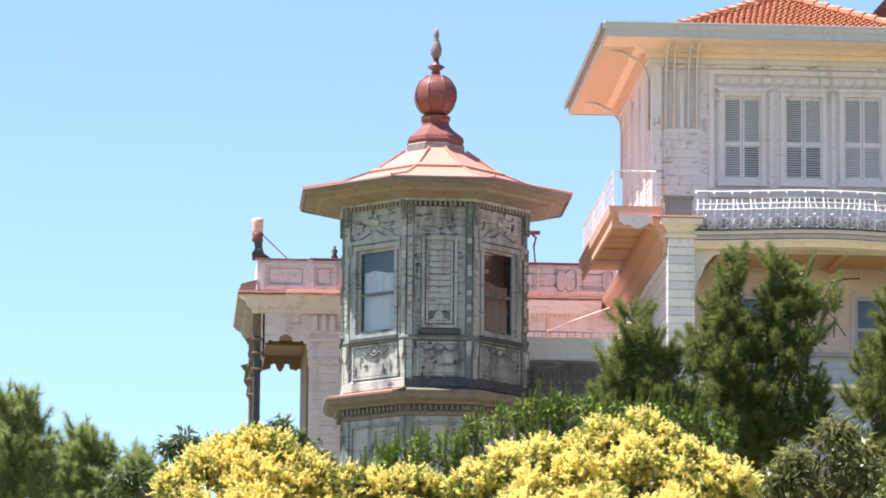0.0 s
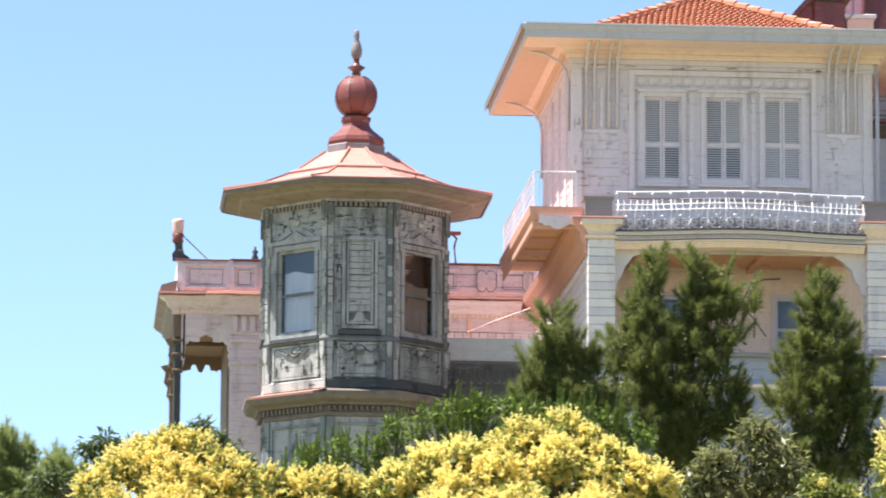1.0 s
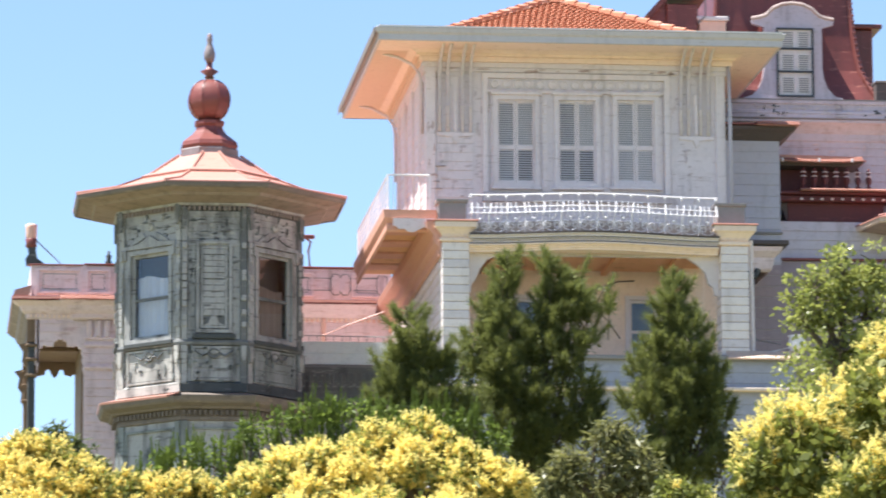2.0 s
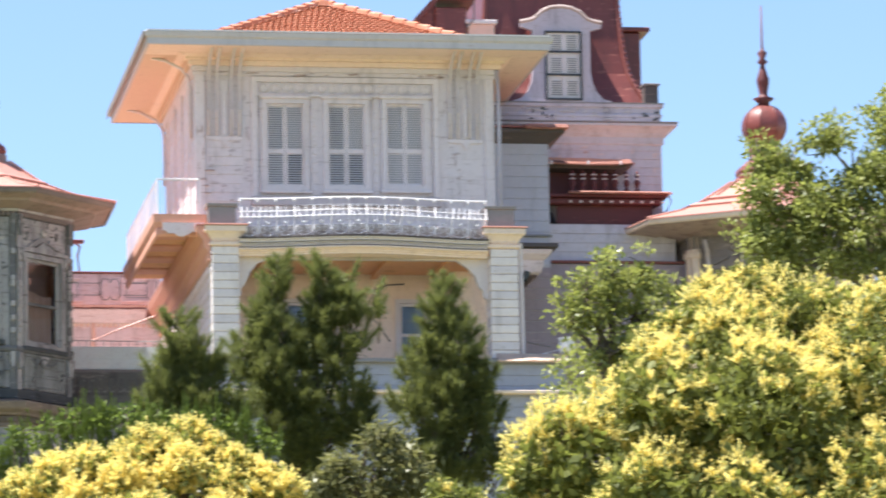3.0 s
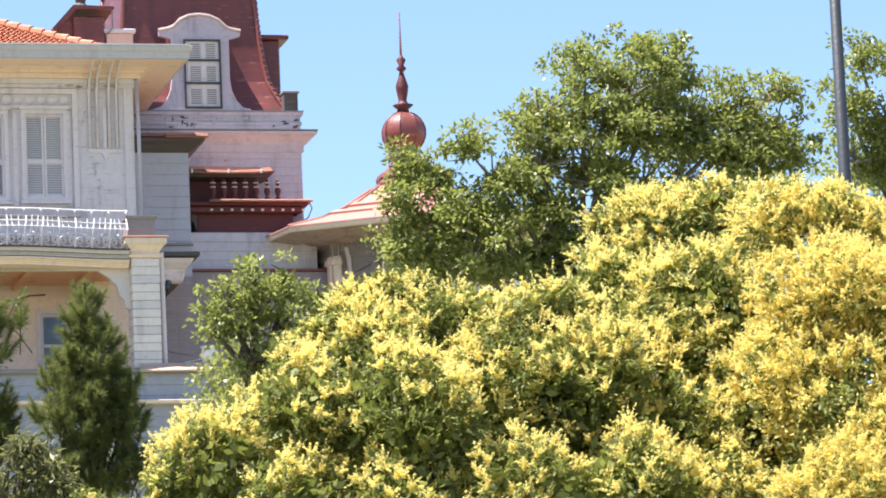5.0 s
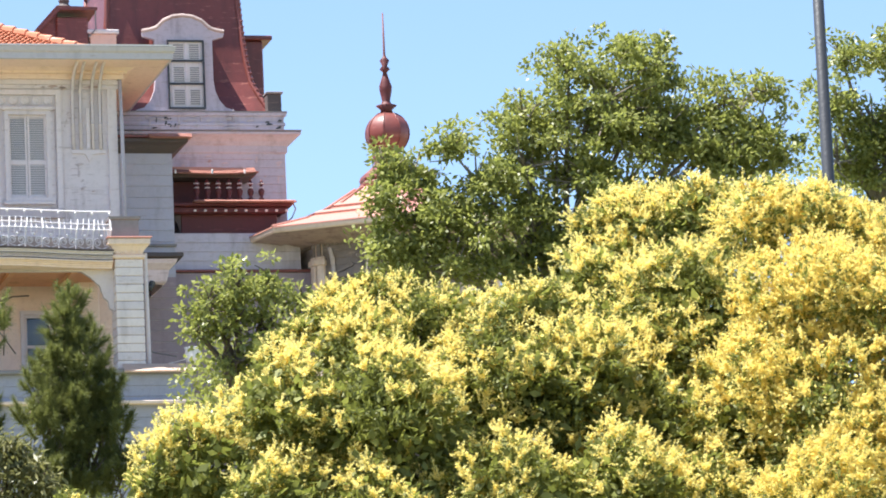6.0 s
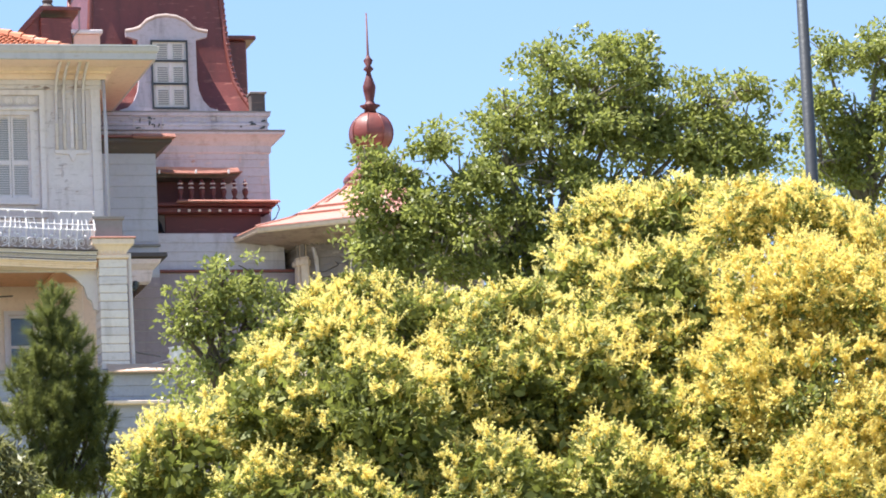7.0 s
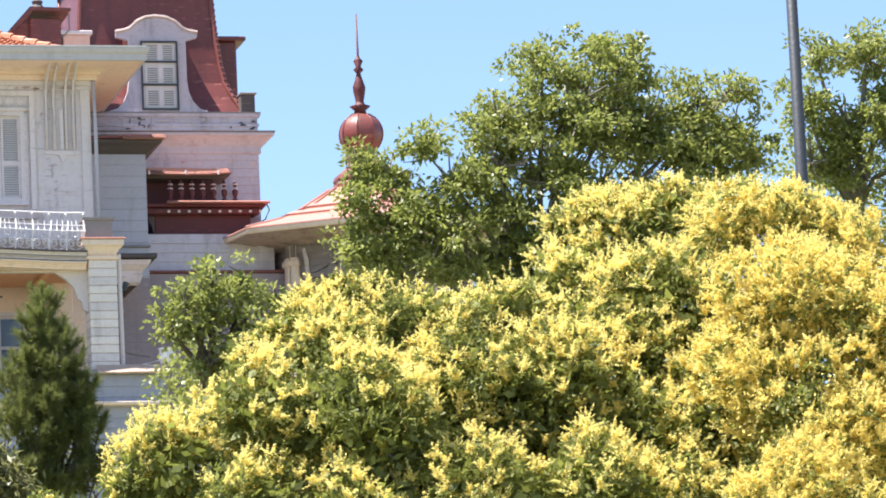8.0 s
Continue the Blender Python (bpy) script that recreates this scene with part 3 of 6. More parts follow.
        part("roof_step", moulding(ring, [(0.06, z(22.10)), (0.10, z(22.27)), (-0.14, z(22.37)), (-0.20, z(22.30))]), ROOFP, roof)
    for i in range(8):
        p0, p1, p3, p2 = (offset(ring, d)[i] for d in (1.13 + ov, 0.15 + ov * 0.6, -0.60 * k, -1.40 * k))
        part("ridge_roll", tube([(p0.x, p0.y, z(21.99) - rim), (p1.x, p1.y, z(22.225) - rim * 0.5), (p3.x, p3.y, z(22.535)), (p2.x, p2.y, z(23.13))], 0.03, 5), ROOFP, roof)
    # finial on a round drum
    s = 1.04 if needle else 1.0
    T = math.pi / 8
    fin = part("finial", lathe([(0.70 * s, z(23.28)), (0.725 * s, z(23.35)), (0.69 * s, z(23.45)), (0.58 * s, z(23.54)), (0.45 * s, z(23.64)), (0.36 * s, z(23.75)),
                                (0.33 * s, z(23.84)), (0.375 * s, z(23.90)), (0.375 * s, z(23.97)), (0.27 * s, z(24.02))], cx, cy, 8, turn=T), REDM, mansion, "brown-red metal finial base")
    part("drum_base", lathe([(0.74 * s, z(23.02)), (0.73 * s, z(23.24)), (0.69 * s, z(23.285))], cx, cy, 8, turn=T), ZINC if aged else REDM, fin, "greyed metal drum")
    zc = 24.50
    prof = [(0.495 * s * math.cos(q), z(zc + 0.52 * s * math.sin(q))) for q in [radians(v) for v in range(-72, 82, 11)]]
    part("ball", lathe(prof, cx, cy, 48, gores=8, turn=T), REDM, fin, "gored brown-red metal ball", True)
    for q in range(8):
        a = T + q * math.pi / 4
        part("ball_seam", tube([(cx + (r * 1.062) * math.cos(a), cy + (r * 1.062) * math.sin(a), h) for r, h in prof], 0.016, 5), MANS, fin, "", True)
    t = zc + 0.50 * s + (0.0 if needle else 0.05)
    if needle:
        prof = [(0.16, t), (0.14, t + 0.08), (0.26, t + 0.18), (0.13, t + 0.22), (0.10, t + 0.30), (0.15, t + 0.55), (0.16, t + 0.66), (0.08, t + 0.90), (0.05, t + 1.02),
                (0.13, t + 1.10), (0.06, t + 1.18), (0.12, t + 1.32), (0.05, t + 1.40), (0.03, t + 1.46), (0.017, t + 2.52)]
    else:
        prof = [(0.12, t), (0.09, t + 0.06), (0.22, t + 0.16), (0.10, t + 0.22), (0.07, t + 0.28), (0.07, t + 0.36), (0.13, t + 0.48), (0.14, t + 0.60), (0.10, t + 0.74), (0.055, t + 0.86), (0.075, t + 0.93), (0.055, t + 1.06), (0.02, t + 1.10)]
    cut = len(prof) if needle else 6
    part("spire_foot", lathe([(r, z(h)) for r, h in prof[:cut]], cx, cy, 14), REDD if needle else REDM, fin, "", True)
    if not needle:
        part("spire", lathe([(r, z(h)) for r, h in prof[cut - 1:]], cx, cy, 14), ZINC, fin, "greyed metal tip", True)
    # lower cornice
    part("lower_cornice", moulding(ring, [(0.0, z(16.50)), (0.05, z(16.52)), (0.05, z(16.60)), (0.03, z(16.61)), (0.03, z(16.75)), (0.18, z(16.77)), (0.22, z(16.82)), (0.40, z(16.88)), (0.44, z(16.93)), (0.47, z(17.02))]), FASC if aged else CREAM, mansion)
    # aged turret: left cap in lit red, right darkened for shade and dirt
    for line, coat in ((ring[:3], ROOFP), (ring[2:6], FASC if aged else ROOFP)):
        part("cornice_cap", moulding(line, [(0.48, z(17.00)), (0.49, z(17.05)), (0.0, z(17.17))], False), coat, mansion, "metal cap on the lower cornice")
    for i, (m, w) in enumerate(faces[:5]):
        d0 = part("dentil", boxes([(0.03, 0.092, 0.03, 0.14, z(16.63), z(16.745))], m), FASC if aged else paint, mansion)
        u = m.to_3x3() @ Vector((1, 0, 0))
        n = int(w / 0.12)
        for q in range(1, n):
            again(d0, mansion, Matrix.Translation(u * q * w / n))
        # below the cornice, shade and blackening are both in the darker coat
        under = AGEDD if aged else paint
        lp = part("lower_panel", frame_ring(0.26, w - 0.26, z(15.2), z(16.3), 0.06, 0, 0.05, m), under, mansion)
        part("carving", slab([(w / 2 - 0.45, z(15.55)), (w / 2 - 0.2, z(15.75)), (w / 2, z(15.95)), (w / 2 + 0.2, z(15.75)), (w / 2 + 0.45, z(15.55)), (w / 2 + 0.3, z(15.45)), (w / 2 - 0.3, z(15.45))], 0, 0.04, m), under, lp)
        for x in (0.0, w - 0.16):
            part("corner_strip", boxes([(x, x + 0.16, 0, 0.05, z(11.6), z(16.5))], m), under, mansion)
        siding(lp, 0.2, w - 0.2, z(14.2), z(15.1), m, under, 0.2, 0.02)
    # dark shell behind the windows, its colour standing for the unlit room
    inner = offset(ring, -0.5)
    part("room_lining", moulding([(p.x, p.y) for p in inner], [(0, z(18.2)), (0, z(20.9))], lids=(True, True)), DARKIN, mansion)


turret(6.82, 112.07, 0.0, 0.98, False, True, -0.05, 0.0, 0.11)
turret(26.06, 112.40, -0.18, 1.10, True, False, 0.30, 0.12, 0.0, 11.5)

# ---- main pavilion: upper storey ----
FRONT, FW = face_frame((11.60, 108.20), (18.62, 108.20))
X0 = 11.60
holes = [(13.27 - X0, 14.14 - X0, 21.90, 23.86), (14.70 - X0, 15.57 - X0, 21.91, 23.87), (16.07 - X0, 16.95 - X0, 21.93, 23.89)]
upper = part("upper_wall", holed_wall(FW, 20.30, 24.95, holes, 0.18, FRONT), WHITE, mansion, "white boarded upper storey")
SIDE, SW = face_frame((11.60, 115.0), (11.60, 108.20))
part("upper_side_wall", holed_wall(SW - 0.18, 20.30, 24.95, [], 0.18, SIDE), WHITE, mansion)
part("upper_side_wall", boxes([(18.44, 18.62, 108.38, 115.0, 20.30, 24.95)]), WHITE, mansion)
part("upper_rear_wall", boxes([(11.78, 18.44, 114.82, 115.0, 20.30, 24.95)]), WHITE, mansion)
siding(upper, 0.28, 1.10, 20.9, 23.02, FRONT, WHITE, 0.21, 0.022)
siding(upper, 5.75, 6.80, 20.9, 23.02, FRONT, WHITE, 0.42, 0.007)
siding(upper, 1.3, 5.7, 20.45, 21.6, FRONT, WHITE, 0.21, 0.018)
sd = part("side_boarding", boxes([(0.2, SW - 0.3, 0, 0.01, 20.5, 24.7)], SIDE), WHITE, mansion)
siding(sd, 0.25, SW - 0.35, 20.6, 24.3, SIDE @ Matrix.Translation((0, 0.01, 0)), WHITE, 0.21, 0.02)
for x in (0.9, 2.5, 4.1, 5.7):
    part("side_pilaster", boxes([(x, x + 0.28, 0.0, 0.07, 20.6, 24.6)], SIDE), TRIMW, mansion)
for x0, x1 in ((0.3, 0.95), (5.8, 6.5)):
    flakes(upper, FRONT, x0, x1, 20.7, 23.0, DUSTW, 16, 0.0265, int(x0 * 10))
    flakes(upper, FRONT, x0, x1, 20.7, 23.0, HOODT, 2, 0.028, int(x0 * 20), 0.10)
flakes(upper, FRONT, 1.35, 5.5, 20.95, 21.4, DUSTW, 26, 0.024, 77)
flakes(upper, FRONT, 0.02, 0.24, 20.8, 23.2, HOODT, 12, 0.066, 81, 0.3)
flakes(upper, FRONT, 1.12, 1.30, 20.9, 24.2, DUSTW, 22, 0.012, 82, 0.3)
flakes(upper, FRONT, 5.72, 5.95, 20.9, 24.2, DUSTW, 16, 0.012, 83, 0.3)
flakes(upper, FRONT, 0.2, 6.9, 24.50, 24.60, HOODT, 20, 0.056, 84, 0.4)
# corner pilasters, entablature
for x0, x1 in ((0.0, 0.22), (FW - 0.22, FW)):
    part("corner_board", boxes([(x0, x1, 0, 0.06, 20.5, 24.5)], FRONT), TRIMW, mansion)
for z0, z1, d in ((24.50, 24.60, 0.05), (24.60, 24.72, 0.09), (24.72, 24.84, 0.16), (24.84, 24.95, 0.24)):
    part("entablature", boxes([(-d, FW + d, 0, d, z0, z1)], FRONT, 0.01), CREAM if z0 > 24.7 else TRIMW, mansion)
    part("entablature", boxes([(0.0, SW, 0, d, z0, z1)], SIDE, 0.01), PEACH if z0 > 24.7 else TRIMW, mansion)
# window group: surround, frieze of discs, three shuttered windows
grp = part("window_surround", frame_ring(1.44, 5.58, 21.66, 24.36, 0.12, 0, 0.08, FRONT), TRIMW, mansion, "carved white surround of three windows")
part("surround_rail", boxes([(1.44, 5.58, 0, 0.07, 24.02, 24.09)], FRONT, 0.01), TRIMW, grp)
part("surround_sill", boxes([(1.30, 5.72, 0, 0.13, 21.44, 21.655)], FRONT, 0.012), DUSTW, grp)
part("frieze_backing", boxes([(1.45, 5.57, 0, 0.012, 24.10, 24.355)], FRONT), WHITE, grp)
disc = part("disc", lathe([(0.115, 0.0), (0.115, 0.03), (0.08, 0.045), (0.06, 0.03)], 0, 0, 12), TRIMW, grp)
TIP = Matrix.Rotation(radians(90), 4, "X")
disc.matrix_basis = Matrix.Translation((X0 + 1.62, 108.20, 24.225)) @ TIP
for i in range(1, 15):
    again(disc, grp, Matrix.Translation((X0 + 1.62 + i * 0.27, 108.20, 24.225)) @ TIP)
# how far each shutter panel is open: lower left, upper left, lower right, upper right
TILTS = ((0.010, 0.009, 0.017, 0.005), (0.014, 0.011, 0.017, 0.002), (0.002, 0.005, 0.001, 0.003))
for wi, (a, b, c, d) in enumerate(holes):
    win = part("window", frame_ring(a, b, c, d, 0.10, 0, 0.07, FRONT), TRIMW, mansion, "tall window with closed louvred shutters")
    part("window_head", boxes([(a - 0.16, b + 0.16, 0, 0.13, d + 0.10, d + 0.18)], FRONT, 0.012), TRIMW, win)
    part("window_sill", boxes([(a - 0.16, b + 0.16, 0, 0.13, c - 0.17, c - 0.10)], FRONT, 0.012), TRIMW, win)
    # dark sheet for the shade behind the slats
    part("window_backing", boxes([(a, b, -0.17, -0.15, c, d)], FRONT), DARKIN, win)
    mid = (a + b) / 2
    zs = c + 0.43 * (d - c)
    for wing, (x0, x1) in enumerate(((a, mid - 0.006), (mid + 0.006, b))):
        part("shutter_frame", boxes([(x0, x0 + 0.05, -0.07, -0.02, c, d), (x1 - 0.05, x1, -0.07, -0.02, c, d), (x0 + 0.05, x1 - 0.05, -0.07, -0.02, c, c + 0.07),
                                     (x0 + 0.05, x1 - 0.05, -0.07, -0.02, d - 0.06, d), (x0 + 0.05, x1 - 0.05, -0.07, -0.02, zs - 0.05, zs + 0.05)], FRONT), TRIMW, win)
        for q0, q1, tilt in ((c + 0.07, zs - 0.05, TILTS[wi][2 * wing]), (zs + 0.05, d - 0.06, TILTS[wi][2 * wing + 1])):
            lv = bmesh.new()
            n = int((q1 - q0) / 0.052)
            for q in range(n):
                zz = q0 + (q + 0.5) * (q1 - q0) / n
                vs = [lv.verts.new(FRONT @ Vector(p)) for p in ((x0 + 0.05, -0.03, zz - 0.028 + tilt), (x1 - 0.05, -0.03, zz - 0.028 + tilt), (x1 - 0.05, -0.062, zz + 0.026), (x0 + 0.05, -0.062, zz + 0.026))]
                lv.faces.new(vs)
            tagged(part("louvres", lv, LOUVRE, win, "grey louvre slats"), kind="stuff")
for x in (1.52, 2.72, 4.17, 5.42):
    st = part("window_pier", boxes([(x, x + 0.12, 0, 0.03, 21.7, 23.95)], FRONT), TRIMW, mansion)
    for q in range(10):
        part("block", boxes([(x + 0.01, x + 0.11, 0.03, 0.055, 21.8 + q * 0.215, 21.92 + q * 0.215)], FRONT, 0.008), TRIMW, st)
# paired curved eave brackets
def bracket(m, x):
    pts = [(x, 0.05, 23.08), (x, 0.06, 24.30), (x, 0.11, 24.52), (x, 0.27, 24.72), (x, 0.62, 24.90), (x, 0.95, 24.97)]
    part("eave_bracket", tube([m @ Vector(p) for p in pts], 0.038, 8), TRIMW, mansion, "slim curved timber bracket", True)


for x in (0.32, 0.51, 0.85, 1.04, 5.98, 6.16, 6.44, 6.62):
    bracket(FRONT, x)
for x0 in (0.28, 5.93):
    part("bracket_panel", frame_ring(x0 + 0.05, x0 + 0.75, 23.1, 24.4, 0.03, 0, 0.03, FRONT), TRIMW, mansion)
    part("bracket_foot", slab([(x0 - 0.02, 23.06), (x0 + 0.84, 23.06), (x0 + 0.80, 22.98), (x0 + 0.5, 22.96), (x0 + 0.41, 22.78), (x0 + 0.32, 22.96), (x0 + 0.02, 22.98)], 0, 0.05, FRONT), TRIMW, mansion)
    part("bracket_bar", boxes([(x0 + 0.36, x0 + 0.46, 0, 0.05, 23.1, 24.05)], FRONT, 0.01), TRIMW, mansion)
for x in (0.35, SW - 0.35):
    bracket(SIDE, x)
# eaves: boarded soffit, fascia with gutter
E0, E1, F0, F1 = 10.38, 19.76, 106.92, 116.25
EAVE = [(E0, F1), (E0, F0), (E1, F0), (E1, F1)]
part("soffit", boxes([(E0 + 0.05, E1 - 0.05, F0 + 0.05, 108.14, 24.965, 25.03)]), CREAM, mansion, "cream boarded soffit under the front eaves")
# the side soffit's peach is bounced light, painted in
part("soffit", boxes([(E0 + 0.05, 11.54, 108.14, F1 - 0.05, 24.965, 25.03)]), PEACH, mansion, "boarded soffit under the side eaves, tinted peach for bounced light")
part("soffit", boxes([(18.68, E1 - 0.05, 108.14, F1 - 0.05, 24.965, 25.03)]), CREAM, mansion)
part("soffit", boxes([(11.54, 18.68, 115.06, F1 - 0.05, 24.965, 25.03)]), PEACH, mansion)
part("soffit_cove", moulding([(11.54, 115.0), (11.54, 108.14), (18.68, 108.14), (18.68, 115.0)], [(0.0, 24.70), (0.10, 24.86), (0.34, 24.962), (0.0, 24.965)], False), CREAM, mansion)
part("fascia", moulding(EAVE, [(-0.06, 24.95), (0.0, 24.96), (0.0, 25.10), (0.05, 25.14), (0.08, 25.24), (0.02, 25.26), (-0.06, 25.20)]), GUTTER, mansion, "grey metal gutter board along the eaves")
part("side_gutter", boxes([(E0 - 0.105, E0 - 0.088, F0 - 0.05, F1, 25.06, 25.235)]), FASC, mansion, "brown broken gutter along the side eaves")
part("gutter_lip", moulding([(E0, F0), (E1, F0)], [(0.02, 25.262), (0.085, 25.25), (0.09, 25.285), (0.02, 25.30)], False), IRON, mansion)
part("roof_deck", boxes([(E0 + 0.1, E1 - 0.1, F0 + 0.1, F1 - 0.1, 25.04, 25.19)]), SLATE, mansion)
# hipped tile roof
R0, R1, S0, S1, RZ = 12.05, 18.05, 108.40, 114.6, 25.42
TOP = Vector((15.05, 111.50, 26.94))
roof = part("tile_roof", moulding([(R0, S1), (R0, S0), (R1, S0), (R1, S1)], [(0, 25.19), (0.0, RZ)]), SLATE, mansion)
C = [Vector((R0, S0, RZ)), Vector((R1, S0, RZ)), Vector((R1, S1, RZ)), Vector((R0, S1, RZ))]
bm = bmesh.new()
for i in range(4):
    bm.faces.new([bm.verts.new(v) for v in (C[i], C[(i + 1) % 4], TOP)])
part("roof_boarding", bm, TILE, roof)


def barrel(bm, m, length, width):
    """One curved clay tile lying along local y."""
    rows = []
    for y, r in ((0, 1.0), (length, 0.86)):
        rows.append([bm.verts.new(m @ Vector((-math.cos(a) * width / 2 * r, y, math.sin(a) * width * 0.24 * r + (0.045 if y == 0 else 0.0)))) for a in [math.pi * k / 5 for k in range(6)]])
    for k in range(5):
        bm.faces.new((rows[0][k], rows[0][k + 1], rows[1][k + 1], rows[1][k]))
    bm.faces.new(rows[0])


tile_data = bmesh.new()
barrel(tile_data, I4, 0.25, 0.138)
first = part("tile", tile_data, TILE, roof)
first_used = False
rest = bmesh.new()
rg = random.Random(7)
for i in range(4):
    a, b = C[i], C[(i + 1) % 4]
    u = (b - a).normalized()
    foot = a + u * (TOP - a).dot(u)
    up = (TOP - foot)
    hgt = up.length
    up.normalize()
    nrm = u.cross(up)
    rows = int(hgt / 0.2)
    for r in range(rows):
        s = r * 0.2
        half0, half1 = (foot - a).length * (1 - s / hgt), (b - foot).length * (1 - s / hgt)
        n = int((half0 + half1) / 0.142)
        for q in range(n):
            x = -half0 + (q + 0.5) * (half0 + half1) / n
            o = foot + u * (x + rg.uniform(-0.008, 0.008)) + up * (s + rg.uniform(-0.012, 0.012)) + nrm * 0.012
            m = Matrix(((u.x, up.x, nrm.x, o.x), (u.y, up.y, nrm.y, o.y), (u.z, up.z, nrm.z, o.z), (0, 0, 0, 1)))
            if i == 0 and first_used:
                again(first, roof, m)
            elif i == 0:
                first.matrix_basis, first_used = m, True
            else:
                barrel(rest, m, 0.25, 0.138)
tagged(part("tiles_beyond", rest, TILE, roof, "rows of curved clay tiles"), kind="stuff")
for i in range(4):
    d = TOP - C[i]
    n = 12
    for q in range(n):
        p, e = C[i] + d * (q / n), C[i] + d * ((q + 1.08) / n)
        part("ridge_tile", tube([p + Vector((0, 0, 0.10)), e + Vector((0, 0, 0.07))], [0.11, 0.09], 7), TILE, roof)
part("roof_cap", lathe([(0.30, 26.90), (0.26, 27.04), (0.10, 27.09)], TOP.x, TOP.y, 10), TILE, roof)

# ---- porch under the front balcony ----
PF = 105.60


def plan_y(x):
    """Front edge of the bowed balcony."""
    s = (x - 12.30) / (17.98 - 12.30)
    return PF + 0.06 - 0.50 * (0.5 - 0.5 * math.cos(2 * math.pi * min(1, max(0, s))))


bow = [(12.30 + 5.68 * i / 32, plan_y(12.30 + 5.68 * i / 32)) for i in range(33)]
front_line = [(x, y) for x, y in bow]
part("balcony_edge", moulding(front_line, [(-0.5, 20.03), (0.06, 20.03), (0.06, 20.06), (0.11, 20.07), (0.09, 20.085), (0.09, 20.11), (0.15, 20.12), (0.15, 20.155), (0.20, 20.165), (0.20, 20.19), (-0.5, 20.19)], False), TRIMW, mansion, "bowed grey-white cornice under the balcony")
# dark strips between the mouldings, in place of their shadow lines
part("cornice_joint", moulding(front_line, [(-0.5, 20.005), (0.02, 20.005), (0.02, 20.03), (-0.5, 20.03)], False), UMBER, mansion)
part("cornice_joint", moulding(front_line, [(0.09, 20.105), (0.155, 20.108), (0.155, 20.119), (0.09, 20.119)], False), SLATE, mansion)
part("balcony_bead", moulding(front_line, [(-0.5, 19.945), (0.10, 19.945), (0.13, 19.96), (0.13, 19.985), (0.09, 20.003), (-0.5, 20.005)], False), CREAM, mansion)
part("balcony_beam", moulding(front_line, [(-0.5, 19.83), (0.0, 19.83), (0.0, 19.87), (0.03, 19.88), (0.03, 19.91), (0.07, 19.92), (0.07, 19.945), (-0.5, 19.945)], False), CREAM, mansion, "bowed cream beam over the porch")
part("balcony_trim", moulding(front_line, [(0.18, 20.192), (0.235, 20.195), (0.235, 20.225), (-0.5, 20.24)], False), UMBER, mansion)
bm = bmesh.new()
top = [bm.verts.new((x, y + 0.4, 20.235)) for x, y in bow] + [bm.verts.new((17.98, 108.19, 20.235)), bm.verts.new((12.30, 108.19, 20.235))]
bot = [bm.verts.new((v.co.x, v.co.y, 20.06)) for v in top]
bm.faces.new(top)
bm.faces.new(bot)
for i in range(len(top)):
    j = (i + 1) % len(top)
    bm.faces.new((top[i], top[j], bot[j], bot[i]))
part("balcony_floor", bm, SLATE, mansion)
pc = part("porch_ceiling", boxes([(12.2, 18.1, 105.75, 108.5, 19.92, 20.04)]), BROWN, mansion, "brown boarded porch ceiling")
for q in range(13):
    part("ceiling_board", boxes([(12.22, 18.08, 105.78 + q * 0.208, 105.97 + q * 0.208, 19.895, 19.918)]), BROWN, pc)
for x in (12.9, 14.3, 15.7, 17.1):
    part("ceiling_beam", boxes([(x, x + 0.14, 106.05, 108.5, 19.79, 19.893)], bev=0.01), BROWN, mansion)


def pillar(x0, x1, label):
    p = part("pillar", boxes([(x0 + 0.02, x1 - 0.02, PF + 0.02, PF + 0.62, 17.5, 20.05)]), HOODT, mansion, label)
    n = 13
    for i in range(n):
        a = 17.52 + i * 0.194
        part("board", boxes([(x0, x1, PF, PF + 0.64, a, a + 0.181)], bev=0.014), TRIMW if i % 3 == 1 else CHALK, p)
    d = [(0.0, 20.04), (0.05, 20.06), (0.05, 20.12), (0.0, 20.14), (0.02, 20.20), (0.10, 20.32), (0.16, 20.36), (0.16, 20.48), (0.0, 20.50)]
    rect = [(x0, PF + 0.64), (x0, PF), (x1, PF), (x1, PF + 0.64)]
    part("capital", moulding(rect, d, lids=(True, True)), CREAM, p, "moulded cream capital")
    part("cap_flashing", moulding(rect, [(0.18, 20.485), (0.20, 20.50), (0.19, 20.53), (0.0, 20.54)], lids=(False, True)), ROOFP, p)
    for i in range(6):
        part("capital_dentil", boxes([(x0 + 0.03 + i * 0.1, x0 + 0.08 + i * 0.1, PF - 0.035, PF, 20.16, 20.24)]), CREAM, p)
    part("pedestal", moulding([(x0 - 0.06, PF + 0.6), (x0 - 0.06, PF + 0.06), (x1 - 0.06, PF + 0.06), (x1 - 0.06, PF + 0.6)], [(0.0, 20.54), (0.0, 20.95), (0.04, 20.96), (0.05, 21.02), (0.0, 21.03)], lids=(False, True)), SLATE, p, "dark zinc-clad pedestal block")


pillar(11.68, 12.30, "white boarded porch pillar")
pillar(18.03, 18.67, "white boarded porch pillar")
# spandrel with rounded corners under the balcony edge
arch = [(12.30, 19.86), (17.98, 19.86), (18.03, 19.86), (18.03, 18.9), (17.93, 18.95), (17.90, 19.12), (17.80, 19.20), (17.72, 19.46), (17.52, 19.66), (17.30, 19.80),
        (12.98, 19.80), (12.74, 19.70), (12.56, 19.46), (12.46, 19.22), (12.38, 19.12), (12.36, 18.95), (12.30, 18.9)]
